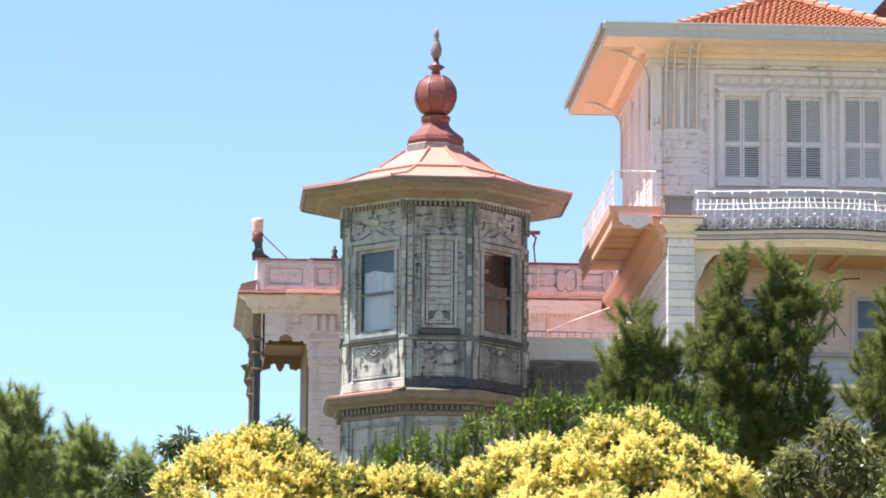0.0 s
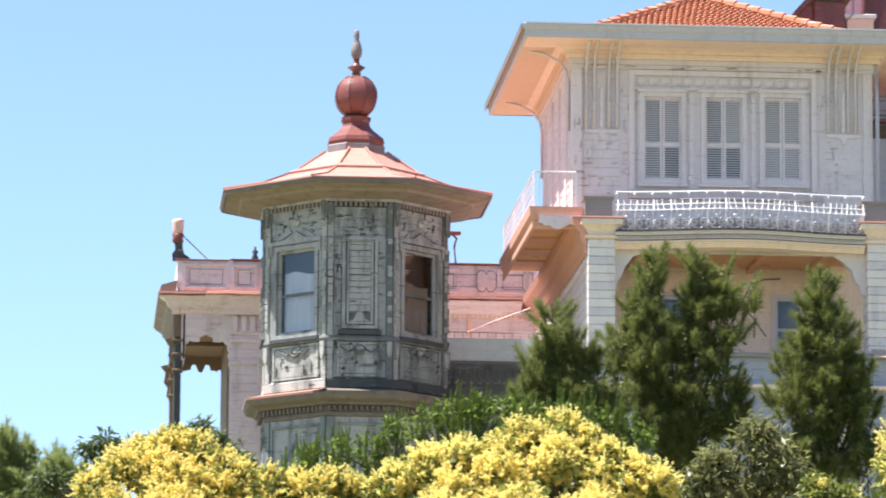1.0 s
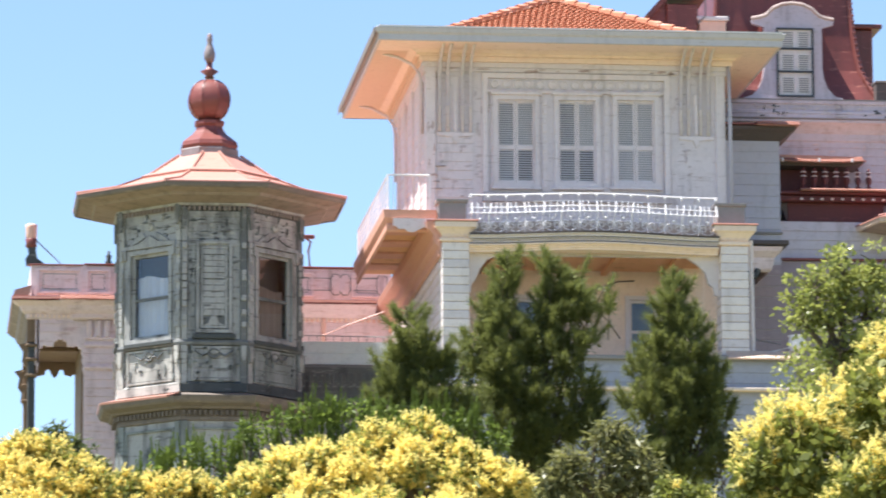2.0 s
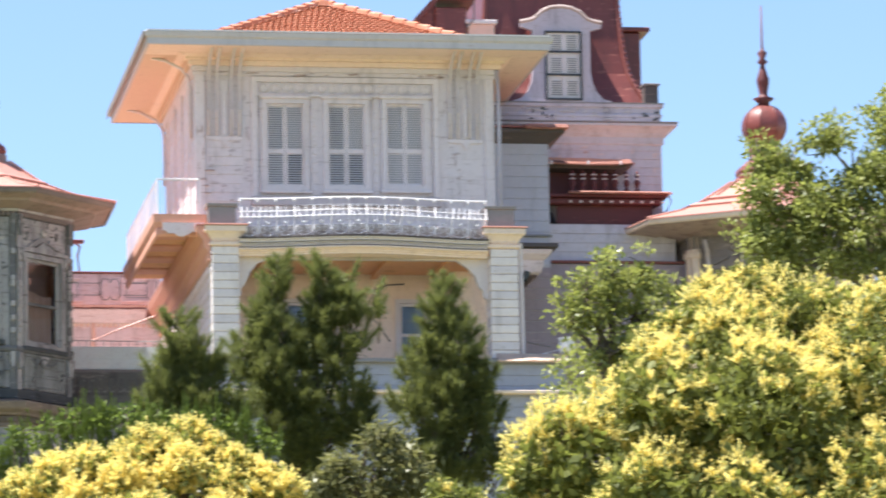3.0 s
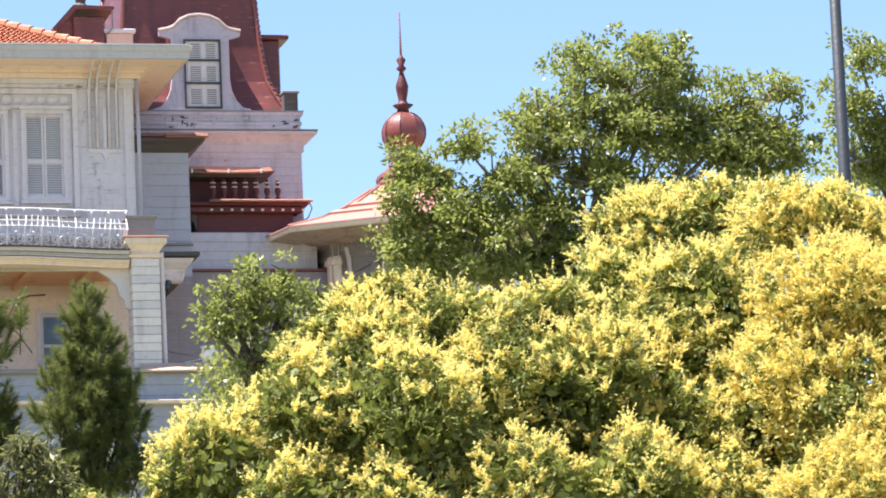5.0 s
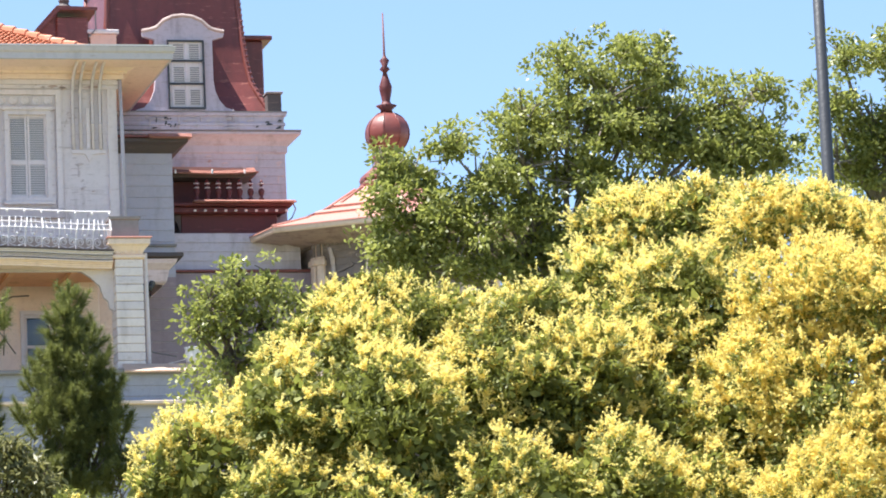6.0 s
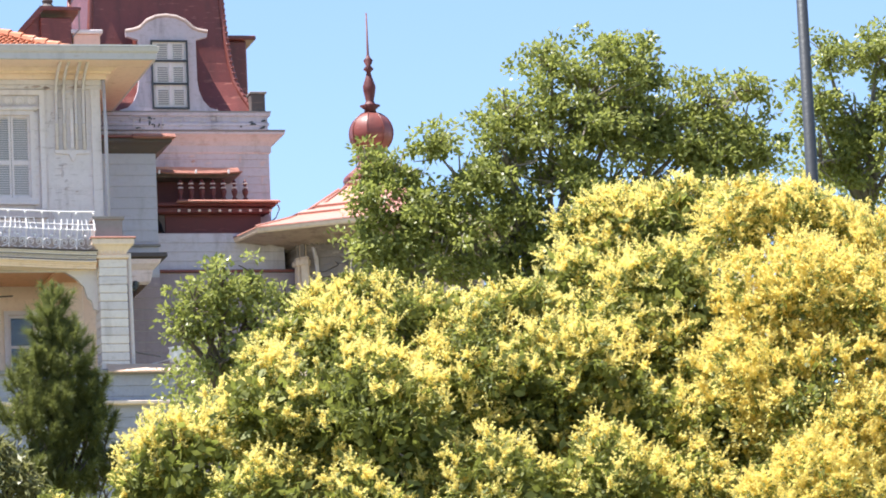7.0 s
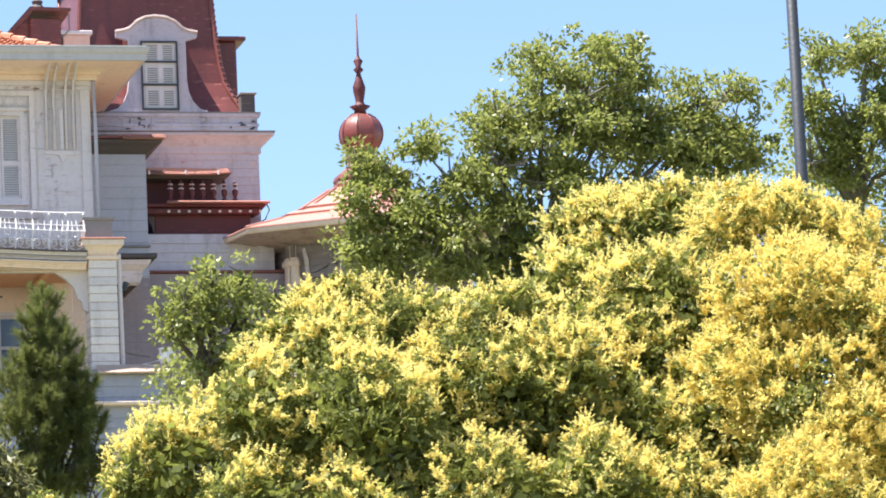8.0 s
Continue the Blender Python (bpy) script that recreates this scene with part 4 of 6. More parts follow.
part("spandrel", slab(arch, PF + 0.28, PF + 0.42), TRIMW, mansion, "white spandrel board with rounded corners")
BACK, BW = face_frame((12.0, 108.60), (18.6, 108.60))
pw = part("porch_wall", holed_wall(BW, 15.0, 19.92, [(4.37, 5.03, 17.6, 19.25), (1.7, 2.4, 17.6, 19.25)], 0.15, BACK), CREAM, mansion, "cream plank wall at the back of the porch")
siding(pw, 0.05, 6.55, 17.5, 19.85, BACK, CREAM, 0.24, 0.012, [(4.25, 5.15, 17.5, 19.37), (1.58, 2.52, 17.5, 19.37)])
for a, b in ((4.37, 5.03), (1.7, 2.4)):
    sash(BACK, a, b, 17.6, 19.25, TRIMW, 0.1, 0.55, "porch window with white bars")
    part("window_casing", frame_ring(a, b, 17.6, 19.25, 0.09, 0, 0.05, BACK), TRIMW, mansion)
# dark sheet added behind the porch glass in place of an unlit room
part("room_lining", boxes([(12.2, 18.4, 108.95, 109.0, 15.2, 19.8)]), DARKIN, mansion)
# cracks where planks have sprung from the porch wall
for x0, z0, x1, z1 in ((3.3, 19.42, 3.62, 19.36), (3.72, 19.50, 4.12, 19.66), (4.1, 19.66, 4.5, 19.68), (2.9, 19.2, 3.2, 19.21)):
    part("sprung_plank", slab([(x0, z0), (x1, z1), (x1, z1 + 0.035), (x0, z0 + 0.03)], 0.0, 0.022, BACK), UMBER, pw)
part("porch_side_post", boxes([(17.55, 18.03, 107.9, 108.55, 17.5, 19.92)], bev=0.02), CREAM, mansion)
part("porch_floor", boxes([(11.6, 18.7, 105.6, 108.6, 17.3, 17.5)]), GREYP, mansion)
# lower wall in front
lw = part("lower_front_wall", boxes([(11.5, 19.68, 105.50, 105.70, 13.0, 17.38)]), SLATEB, mansion, "grey-blue boarded parapet wall")
siding(lw, 11.5, 19.68, 15.2, 17.36, face_frame((0, 105.50), (1, 105.50))[0], SLATEB, 0.24, 0.02)
part("wall_coping", boxes([(11.4, 19.75, 105.36, 105.78, 17.38, 17.47)], bev=0.015), SLATE, mansion)
part("wall_coping", boxes([(18.7, 19.72, 105.78, 106.9, 17.40, 17.56)], bev=0.015), CREAM, mansion)
part("coping_slope", lip(18.12, 19.76, 105.32, 17.43, 17.63, 0.24), CREAM, mansion, "sunlit cream coping")
part("wall_band", boxes([(11.45, 19.72, 105.30, 105.50, 16.68, 16.76)], bev=0.015), CREAM, mansion)

# ---- iron balcony railing, bowed like the floor ----
rail = part("balcony_railing", tube([(x, y - 0.02, 21.13 - 0.02 * math.sin((x - 12.3) / 5.68 * math.pi)) for x, y in bow], 0.017, 6), IRON, mansion, "white wrought-iron balcony railing")
for h, deep in ((20.69, 0.145), (20.825, 0.085)):
    part("rail_bar", tube([(x, y - deep, h) for x, y in bow], 0.011, 5), IRON, rail)
part("upper_bar", tube([(x, y - 0.04, 20.95) for x, y in bow[8:25]], 0.007, 4), IRON, rail)
nb = 43
for i in range(nb):
    x = 12.34 + 5.6 * i / (nb - 1)
    y = plan_y(x)
    lean = 0.05 * math.sin(i * 0.55)
    if i % 3:
        part("baluster", tube([(x, y - 0.06, 20.56), (x + lean * 0.4, y - 0.15, 20.68), (x + lean, y - 0.07, 20.83), (x + lean * 1.3, y - 0.04, 20.93 + 0.4 * abs(lean))], 0.012, 5), IRON, rail)
        continue
    part("rail_post", tube([(x, y - 0.04, 20.24), (x, y - 0.07, 20.50), (x + 0.01, y - 0.16, 20.68), (x + 0.03 + lean * 0.5, y - 0.08, 20.84), (x + 0.03 + lean * 0.6, y - 0.04, 20.94)], 0.017, 6), IRON, rail)
    part("ball_rod", tube([(x, y - 0.02, 20.60), (x, y - 0.02, 21.13)], 0.007, 4), LOUVRE, rail)
    part("ball", lathe([(0.010, 21.045), (0.030, 21.065), (0.030, 21.09), (0.010, 21.11)], x, y - 0.03, 8), IRON, rail, "", True)
# a pair of facing scrolls and a ball in each bay
bay = 5.6 / 14
for i in range(14):
    mid = 12.34 + bay * (i + 0.5)
    y = plan_y(mid) - 0.09
    for sg in (-1, 1):
        pts = []
        for q in range(19):
            a = q / 18 * 3.6 * math.pi - 0.5 * math.pi
            r = 0.098 * (1 - 0.72 * q / 18)
            pts.append((mid + sg * (0.100 + r * math.cos(a)), y, 20.405 + r * math.sin(a) * 1.15))
        part("scroll", tube([(mid + sg * 0.02, y, 20.26)] + pts, 0.0135, 5), IRON, rail)
    part("scroll_ball", lathe([(0.006, 20.515), (0.032, 20.53), (0.036, 20.55), (0.028, 20.575), (0.006, 20.585)], mid, y, 8), IRON, rail, "", True)
bm = bmesh.new()
va = [bm.verts.new((x, y + 0.03, 20.22)) for x, y in bow]
vb = [bm.verts.new((x, y + 0.03, 20.50)) for x, y in bow]
for i in range(32):
    bm.faces.new((va[i], va[i + 1], vb[i + 1], vb[i]))
bmesh.ops.solidify(bm, geom=bm.faces[:], thickness=0.012)
part("kick_plate", bm, KICK, rail, "grey sheet behind the scrollwork")

# ---- side balcony and lower side cornice ----
part("side_balcony", boxes([(10.45, 11.6, 105.9, 113.4, 20.62, 20.78)], bev=0.02), TERRA, mansion, "terracotta-tinted side balcony slab")
part("side_balcony_edge", moulding([(10.50, 113.3), (10.50, 105.95), (11.6, 105.95)], [(0.0, 20.30), (0.05, 20.34), (0.05, 20.46), (0.02, 20.50), (0.10, 20.62), (0.12, 20.80), (-0.05, 20.82)], False), TERRA, mansion)
part("balcony_front_board", slab([(10.60, 20.60), (11.55, 20.60), (11.55, 20.40), (11.42, 20.37), (11.30, 20.40), (11.16, 20.33), (11.05, 20.28), (10.94, 20.29), (10.85, 20.36), (10.72, 20.35), (10.66, 20.42), (10.60, 20.42)], 105.80, 105.83), PALE, mansion, "peeling pale board on the balcony edge")
for q in range(9):
    part("joist", boxes([(10.6, 11.6, 106.12 + q * 0.8, 106.84 + q * 0.8, 20.55 - 0.03 * (q % 2), 20.62)], bev=0.02), TERRA if q % 2 else BROWN, mansion)
srail = part("side_railing", tube([(11.45, 105.98, 21.62), (10.50, 105.98, 21.62), (10.50, 113.3, 21.62)], 0.022, 6), IRON, mansion, "white side balcony railing of thin bars")
for p in ((11.45, 105.98), (10.50, 105.98), (10.50, 108.4), (10.50, 110.8), (10.50, 113.3)):
    part("rail_post", tube([(*p, 20.80), (*p, 21.62)], 0.02, 6), IRON, srail)
for q in range(28):
    part("baluster", tube([(10.50, 106.2 + q * 0.26, 20.82), (10.50, 106.2 + q * 0.26, 21.61)], 0.010, 4), IRON, srail)
for h in (20.90, 21.08, 21.26, 21.44):
    part("cross_bar", tube([(10.50, 106.0, h), (10.50, 113.3, h)], 0.009, 4), IRON, srail)
for p in (10.62, 10.86, 11.10, 11.28):
    part("baluster", tube([(p, 105.98, 20.82), (p, 105.98, 21.61)], 0.008, 4), LOUVRE, srail)
part("side_cornice", moulding([(11.66, 117.1), (11.66, 105.62)], [(0.0, 19.70), (0.05, 19.74), (0.05, 19.92), (0.14, 20.02), (0.16, 20.20), (0.30, 20.36), (0.34, 20.50), (0.0, 20.52)], False), TERRA, mansion, "side cornice tinted terracotta for bounced light")
part("cornice_cap", boxes([(11.34, 11.66, 105.64, 117.1, 20.525, 20.55)]), ROOFP, mansion)
LS, LSW = face_frame((11.70, 117.2), (11.70, 105.66))
ls = part("lower_side_wall", holed_wall(LSW, 11.4, 20.3, [], 0.2, LS), WHITE, mansion, "white boarded side wall in sun")
siding(ls, 0.0, LSW, 15.0, 19.7, LS, PALE, 0.22, 0.02)
for q in range(22):
    part("side_bracket", boxes([(0.4 + q * 0.5, 0.50 + q * 0.5, 0, 0.07, 19.48, 19.66)], LS, 0.015), PALE, mansion)

# ---- rear wing to the left, with an open loggia ----
RW = 117.30
REAR, RWW = face_frame((2.66, RW), (11.68, RW))
O = 2.66
rear = part("rear_wing_wall", boxes([(4.06, 11.68, RW, RW + 0.2, 11.4, 20.2)]), PALE, mansion, "boarded rear wing, white tinted pink for bounced light")
siding(rear, 4.10 - O, 4.80 - O, 15.5, 20.0, REAR, PALE, 0.21, 0.025)
siding(rear, 9.0 - O, 11.6 - O, 19.4, 20.1, REAR, PALE, 0.2, 0.02)
part("rear_wing_side", boxes([(11.48, 11.68, RW + 0.2, 123.0, 11.4, 20.2)]), PINK, mansion)
part("rear_wing_back", boxes([(4.06, 11.48, 122.8, 123.0, 11.4, 20.2)]), PINK, mansion)
# loggia: scalloped boards front and back, columns, brown ceiling, side wall of the pier
def scallop(x0, x1, z_low, z_top, crest):
    """A board with a scalloped lower edge: small lobes by the jambs, a trefoil in the middle that rises (crest > 0) or hangs."""
    w = x1 - x0
    half = [(0.0, -0.62), (0.035, -0.50), (0.02, -0.40), (0.05, -0.30), (0.03, -0.20), (0.07, -0.10), (0.06, -0.02), (0.13, 0.01), (0.15, 0.06), (0.20, 0.075), (0.24, 0.045), (w / 2 - 0.17, 0.05)]
    half += [(w / 2 - 0.155, 0.05 + crest * 0.5), (w / 2 - 0.10, 0.05 + crest * 0.75), (w / 2 - 0.07, 0.05 + crest * 0.6), (w / 2 - 0.055, 0.05 + crest), (w / 2 - 0.02, 0.05 + crest * 0.85)]
    low = [(x1 - a, z_low + b) for a, b in half] + [(x0 + a, z_low + b) for a, b in half[::-1]]
    return [(x0, z_top), (x1, z_top)] + low


part("loggia_arch", slab(scallop(2.90, 4.06, 19.27, 20.2, 0.20), RW, RW + 0.14), PALE, mansion, "scalloped white loggia board")
part("arch_panel", boxes([(2.86, 2.95, RW + 0.0, RW + 0.14, 18.85, 20.2)]), PALE, mansion)
fringe = [(0.0, -0.5), (0.05, -0.36), (0.03, -0.26), (0.08, -0.13), (0.06, -0.05), (0.15, -0.02), (0.20, -0.08), (0.27, -0.05), (0.36, -0.04), (0.40, 0.09), (0.49, 0.10), (0.53, 0.0), (0.58, -0.09), (0.62, -0.10)]
part("loggia_arch", slab([(2.86, 20.2), (4.10, 20.2)] + [(4.10 - a, 19.33 + b) for a, b in fringe] + [(2.86 + a, 19.33 + b) for a, b in fringe[-2::-1]], 122.0, 122.14), WALNUT, mansion, "scalloped brown loggia fringe with a hanging flower")
part("ceiling_beam", boxes([(2.86, 4.0, 119.4, 119.6, 19.5, 19.62)], bev=0.02), WALNUT, mansion)
part("loggia_ceiling", boxes([(2.7, 4.06, RW + 0.14, 122.0, 19.62, 19.72)]), WALNUT, mansion, "brown boarded loggia ceiling")
part("loggia_side_beam", boxes([(2.66, 2.86, RW, 122.14, 19.42, 20.2)]), WALNUT, mansion)
part("loggia_floor", boxes([(2.4, 4.06, RW - 0.1, 122.3, 15.6, 15.9)]), GREYP, mansion)
part("loggia_base", boxes([(2.6, 4.06, RW, 122.14, 11.4, 15.6)]), PINK, mansion)
for x0, y0 in ((2.66, RW), (2.66, 121.9)):
    col = part("loggia_column", boxes([(x0 + 0.02, x0 + 0.20, y0 + 0.02, y0 + 0.22, 15.9, 19.42)], bev=0.02), SOOTSHADE if y0 < 118 else WALNUT, mansion, "slim dark timber column")
    for a in (18.55, 18.95, 19.3):
        part("collar", boxes([(x0 - 0.03, x0 + 0.25, y0 - 0.03, y0 + 0.27, a, a + 0.07)], bev=0.015), WALNUT, col)
    part("bracket", slab([(x0 - 0.02, 19.4), (x0 + 0.02, 19.4), (x0 + 0.02, 18.5), (x0 - 0.05, 18.6), (x0 - 0.02, 18.8), (x0 - 0.12, 18.95), (x0 - 0.08, 19.2), (x0 - 0.20, 19.35)], y0 + 0.04, y0 + 0.18), WALNUT, col)
# brown on the pale pier's inner side stands for its shade
part("pier_side", boxes([(4.00, 4.06, RW + 0.14, 122.0, 15.9, 19.62)]), WALNUT, mansion)
# entablature and parapet of the wing
part("wing_cornice_return", moulding([(2.66, 122.6), (2.66, RW + 0.05)], [(0.0, 19.98), (0.04, 20.02), (0.04, 20.10), (0.14, 20.18), (0.20, 20.30), (0.34, 20.38), (0.36, 20.44), (0.0, 20.46)], False), DUSK, mansion, "dark weathered cornice return")
part("wing_cornice", moulding([(2.66, RW + 0.05), (2.66, RW), (11.3, RW)], [(0.0, 19.98), (0.04, 20.02), (0.04, 20.10), (0.14, 20.18), (0.20, 20.30), (0.34, 20.38), (0.36, 20.44), (0.0, 20.46)], False), PALE, mansion)
part("cornice_lip", lip(2.28, 11.3, RW - 0.41, 20.43, 20.53, 0.12), REDM, mansion, "red metal cornice edge")
part("cornice_cap", moulding([(2.66, 122.6), (2.66, RW), (11.3, RW)], [(0.365, 20.425), (0.40, 20.44), (0.39, 20.50), (0.0, 20.52)], False), ROOFP, mansion)
part("corner_sheet", slab([(2.28, 20.47), (2.70, 20.47), (2.74, 20.78), (2.34, 20.66)], RW - 0.36, RW + 0.05), ROOFP, mansion, "red metal flashing at the corner")
for q in range(3):
    part("capital_block", boxes([(4.14 + q * 0.22, 4.26 + q * 0.22, RW - 0.09, RW, 19.55, 19.98)], bev=0.02), PALE, mansion)
for h in (18.75, 19.30, 19.48):
    part("pier_band", boxes([(4.07, 4.82, RW - 0.07, RW, h, h + 0.09)], bev=0.015), PALE, mansion)
part("pier_cornice", moulding([(3.80, RW), (3.80, RW - 0.16), (5.2, RW - 0.16), (5.2, RW)], [(0.0, 19.98), (0.04, 20.02), (0.04, 20.10), (0.14, 20.18), (0.20, 20.30), (0.34, 20.38), (0.36, 20.44), (0.0, 20.46)], False), PALE, mansion)
part("pier_cornice_lip", lip(3.46, 5.3, RW - 0.58, 20.43, 20.54, 0.14), ROOFP, mansion)
part("frieze_panel", frame_ring(2.98, 3.78, 19.70, 19.88, 0.03, -0.03, 0.0, Matrix.Translation((0, RW, 0))), PALE, mansion)
d0 = part("dentil", boxes([(2.72, 2.78, RW - 0.06, RW, 20.02, 20.10)]), CREAM, mansion)
for q in range(1, 74):
    again(d0, mansion, Matrix.Translation((q * 0.115, 0, 0)))
siding(rear, 2.8 - O, 11.6 - O, 20.56, 21.32, REAR, PALE, 0.25, 0.018, [(2.9 - O, 4.0 - O, 20.6, 21.3), (4.1 - O, 4.7 - O, 20.6, 21.3), (9.0 - O, 9.8 - O, 20.6, 21.3), (10.1 - O, 11.66 - O, 20.6, 21.3)])
pp = part("parapet", boxes([(2.74, 11.7, RW + 0.0, RW + 0.16, 20.50, 21.34), (2.74, 2.90, RW + 0.16, 122.5, 20.5, 21.34)]), PALE, mansion, "panelled roof parapet, white tinted pink for bounced light")
part("parapet_coping", boxes([(2.68, 4.04, RW - 0.06, RW + 0.22, 21.335, 21.37)], bev=0.01), REDM, mansion, "thin red metal coping")
part("parapet_coping", boxes([(4.04, 11.7, RW - 0.07, RW + 0.22, 21.35, 21.395)], bev=0.01), REDM, mansion)
for a, b in ((2.95, 3.95), (4.15, 4.65), (9.1, 9.7), (10.75, 11.6)):
    part("parapet_panel", frame_ring(a, b, 20.68, 21.20, 0.05, -0.07, 0.0, Matrix.Translation((0, RW, 0))), PALE, pp)
    part("panel_backing", boxes([(a, b, RW - 0.008, RW, 20.68, 21.20)]), PALE, pp)
    part("panel_joint", frame_ring(a + 0.10, b - 0.10, 20.76, 21.12, 0.014, -0.014, 0.0, Matrix.Translation((0, RW, 0))), AGEDD, pp)
    part("panel_joint", frame_ring(a - 0.02, b + 0.02, 20.66, 21.22, 0.016, -0.03, 0.0, Matrix.Translation((0, RW, 0))), AGEDD, pp)
for h in (20.80, 21.10):
    part("panel_joint", boxes([(9.0, 11.6, RW - 0.022, RW, h, h + 0.014)]), AGEDD, pp)
for mx in (10.31, 10.54, 11.46):
    lz = [(mx + a * 0.115, 20.95 + b * 0.25) for a, b in ((-1, 0.6), (-0.5, 1), (0.5, 1), (1, 0.6), (1, -0.6), (0.5, -1), (-0.5, -1), (-1, -0.6))]
    loz = part("lozenge", slab([(mx + (x - mx) * 1.14, 20.95 + (h - 20.95) * 1.07) for x, h in lz], RW - 0.035, RW), AGEDD, pp, "long octagonal panel with upright slats")
    part("raised_edge", slab(lz, RW - 0.05, RW - 0.035), PALE, loz)
    for q in range(3):
        part("slat", boxes([(mx - 0.07 + q * 0.055, mx - 0.04 + q * 0.055, RW - 0.068, RW - 0.05, 20.76, 21.14)], bev=0.006), PALE, loz)
part("parapet_post", boxes([(3.98, 4.12, RW - 0.05, RW, 20.5, 21.36)], bev=0.01), PALE, pp)
part("wing_roof", boxes([(2.7, 11.7, RW + 0.16, 122.9, 20.2, 20.48)]), ROOFP, mansion)
fin = part("parapet_finial", lathe([(0.06, 21.38), (0.09, 21.44), (0.05, 21.52), (0.08, 21.60), (0.03, 21.66), (0.035, 21.73)], 4.66, RW + 0.08, 10), SOOTSHADE, mansion, "small dark turned finial", True)
# broken corner acroterion with a stay
ac = part("acroterion", slab([(2.62, 21.34), (3.10, 21.34), (3.02, 21.42), (2.90, 21.50), (2.86, 21.66), (2.86, 21.80), (2.66, 21.80), (2.68, 21.62), (2.60, 21.50)], RW, RW + 0.2), SOOTSHADE, mansion, "dark corner ornament with a red vase on top")
# upper vase coloured pink as the lit part, foot kept dark red
part("vase", lathe([(0.12, 22.02), (0.135, 22.06), (0.14, 22.30), (0.15, 22.36), (0.09, 22.39)], 2.74, RW + 0.1, 14), PINK, ac, "", True)
part("vase_foot", lathe([(0.10, 21.78), (0.145, 21.82), (0.13, 21.92), (0.15, 22.01), (0.10, 22.03)], 2.74, RW + 0.1, 10), REDM, ac, "", True)
part("stay", tube([(2.84, RW + 0.1, 22.0), (3.52, RW + 0.1, 21.36)], 0.016, 5), SLATE, ac)
# pipe bracket behind the turret
part("roof_vent", tube([(9.66, RW, 21.4), (9.62, RW, 21.8), (9.68, RW, 22.02), (9.56, RW, 22.12)], 0.03, 6), REDM, mansion)
part("vent_cap", boxes([(9.50, 9.78, RW - 0.06, RW + 0.06, 22.10, 22.20)], bev=0.02), REDM, mansion)
# roof terrace between turret and pavilion
tr = part("terrace_parapet", boxes([(8.6, 11.68, 113.6, 113.8, 18.38, 18.95)]), ICE, mansion, "pale boarded terrace parapet")
siding(tr, 8.6, 11.66, 18.4, 18.93, face_frame((0, 113.6), (1, 113.6))[0], ICE, 0.26, 0.02)
part("coping", boxes([(8.5, 11.68, 113.5, 113.9, 18.30, 18.38)], bev=0.012), SLATE, mansion)
lt = part("terrace_frieze", boxes([(8.6, 11.68, 113.4, 113.6, 17.25, 18.30)]), STAINSHADE, mansion, "blackened carved frieze board")
b0 = part("frieze_block", boxes([(8.92, 9.04, 113.36, 113.4, 17.75, 18.15)], bev=0.012), STAINSHADE, lt)
for q in range(1, 14):
    again(b0, lt, Matrix.Translation((q * 0.19, 0, 0)))
part("terrace_cornice", boxes([(8.6, 11.68, 113.0, 113.4, 17.05, 17.25)], bev=0.03), SOOTSHADE, mansion)
part("terrace_wall", boxes([(8.6, 11.68, 113.2, 113.4, 11.4, 17.05)]), AGED, mansion)
part("terrace_floor", boxes([(8.6, 11.68, 113.8, RW, 18.2, 18.37)]), HOODT, mansion, "faded metal terrace roof")
tl = part("terrace_rail", tube([(8.9, 113.75, 19.12), (11.6, 113.75, 19.10)], 0.012, 5), SLATE, mansion)
for q in range(14):
    part("rail_post", tube([(8.95 + q * 0.2, 113.75, 18.93), (8.95 + q * 0.2, 113.75, 19.11)], 0.010, 5), SLATE, tl)
d0 = part("dentil", boxes([(8.98, 9.05, RW - 0.05, RW, 20.0, 20.08)]), PINK, mansion)
for q in range(1, 19):
    again(d0, mansion, Matrix.Translation((q * 0.14, 0, 0)))
part("sloping_pipe", tube([(9.9, 116.6, 19.55), (10.6, 116.6, 19.85), (11.64, 116.4, 20.22)], 0.018, 6), ROOFP, mansion)
part("wall_post", boxes([(9.95, 10.05, RW - 0.08, RW, 19.5, 20.1)], bev=0.01), PINK, mansion)

# ---- right-hand body: mansard tower, link, red oriel ----
MY = 113.0
MW, MWW = face_frame((18.5, MY), (23.60, MY))
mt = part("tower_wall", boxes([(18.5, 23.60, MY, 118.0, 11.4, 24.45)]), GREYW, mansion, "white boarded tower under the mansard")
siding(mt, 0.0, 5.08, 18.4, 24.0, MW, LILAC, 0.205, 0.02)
flakes(mt, MW, 1.9, 4.9, 22.7, 23.9, DUSTW, 26, 0.0245, 51)
flakes(mt, MW, 1.9, 4.9, 22.7, 23.9, HOODT, 8, 0.026, 52, 0.12)
TW = [(18.5, 118.0), (18.5, MY), (23.60, MY), (23.60, 118.0)]
part("tower_cornice", moulding(TW, [(0.0, 23.92), (0.05, 23.96), (0.05, 24.12), (0.12, 24.22), (0.24, 24.32), (0.34, 24.36), (0.35, 24.42), (0.0, 24.44)]), LILAC, mansion)
part("tower_parapet", moulding(TW, [(-0.04, 24.43), (0.0, 24.46), (0.0, 24.62), (0.03, 24.64), (0.03, 24.70), (0.0, 24.72), (0.0, 24.86), (0.06, 24.88), (0.07, 24.95), (-0.1, 24.96)], lids=(False, True)), GREYW, mansion)
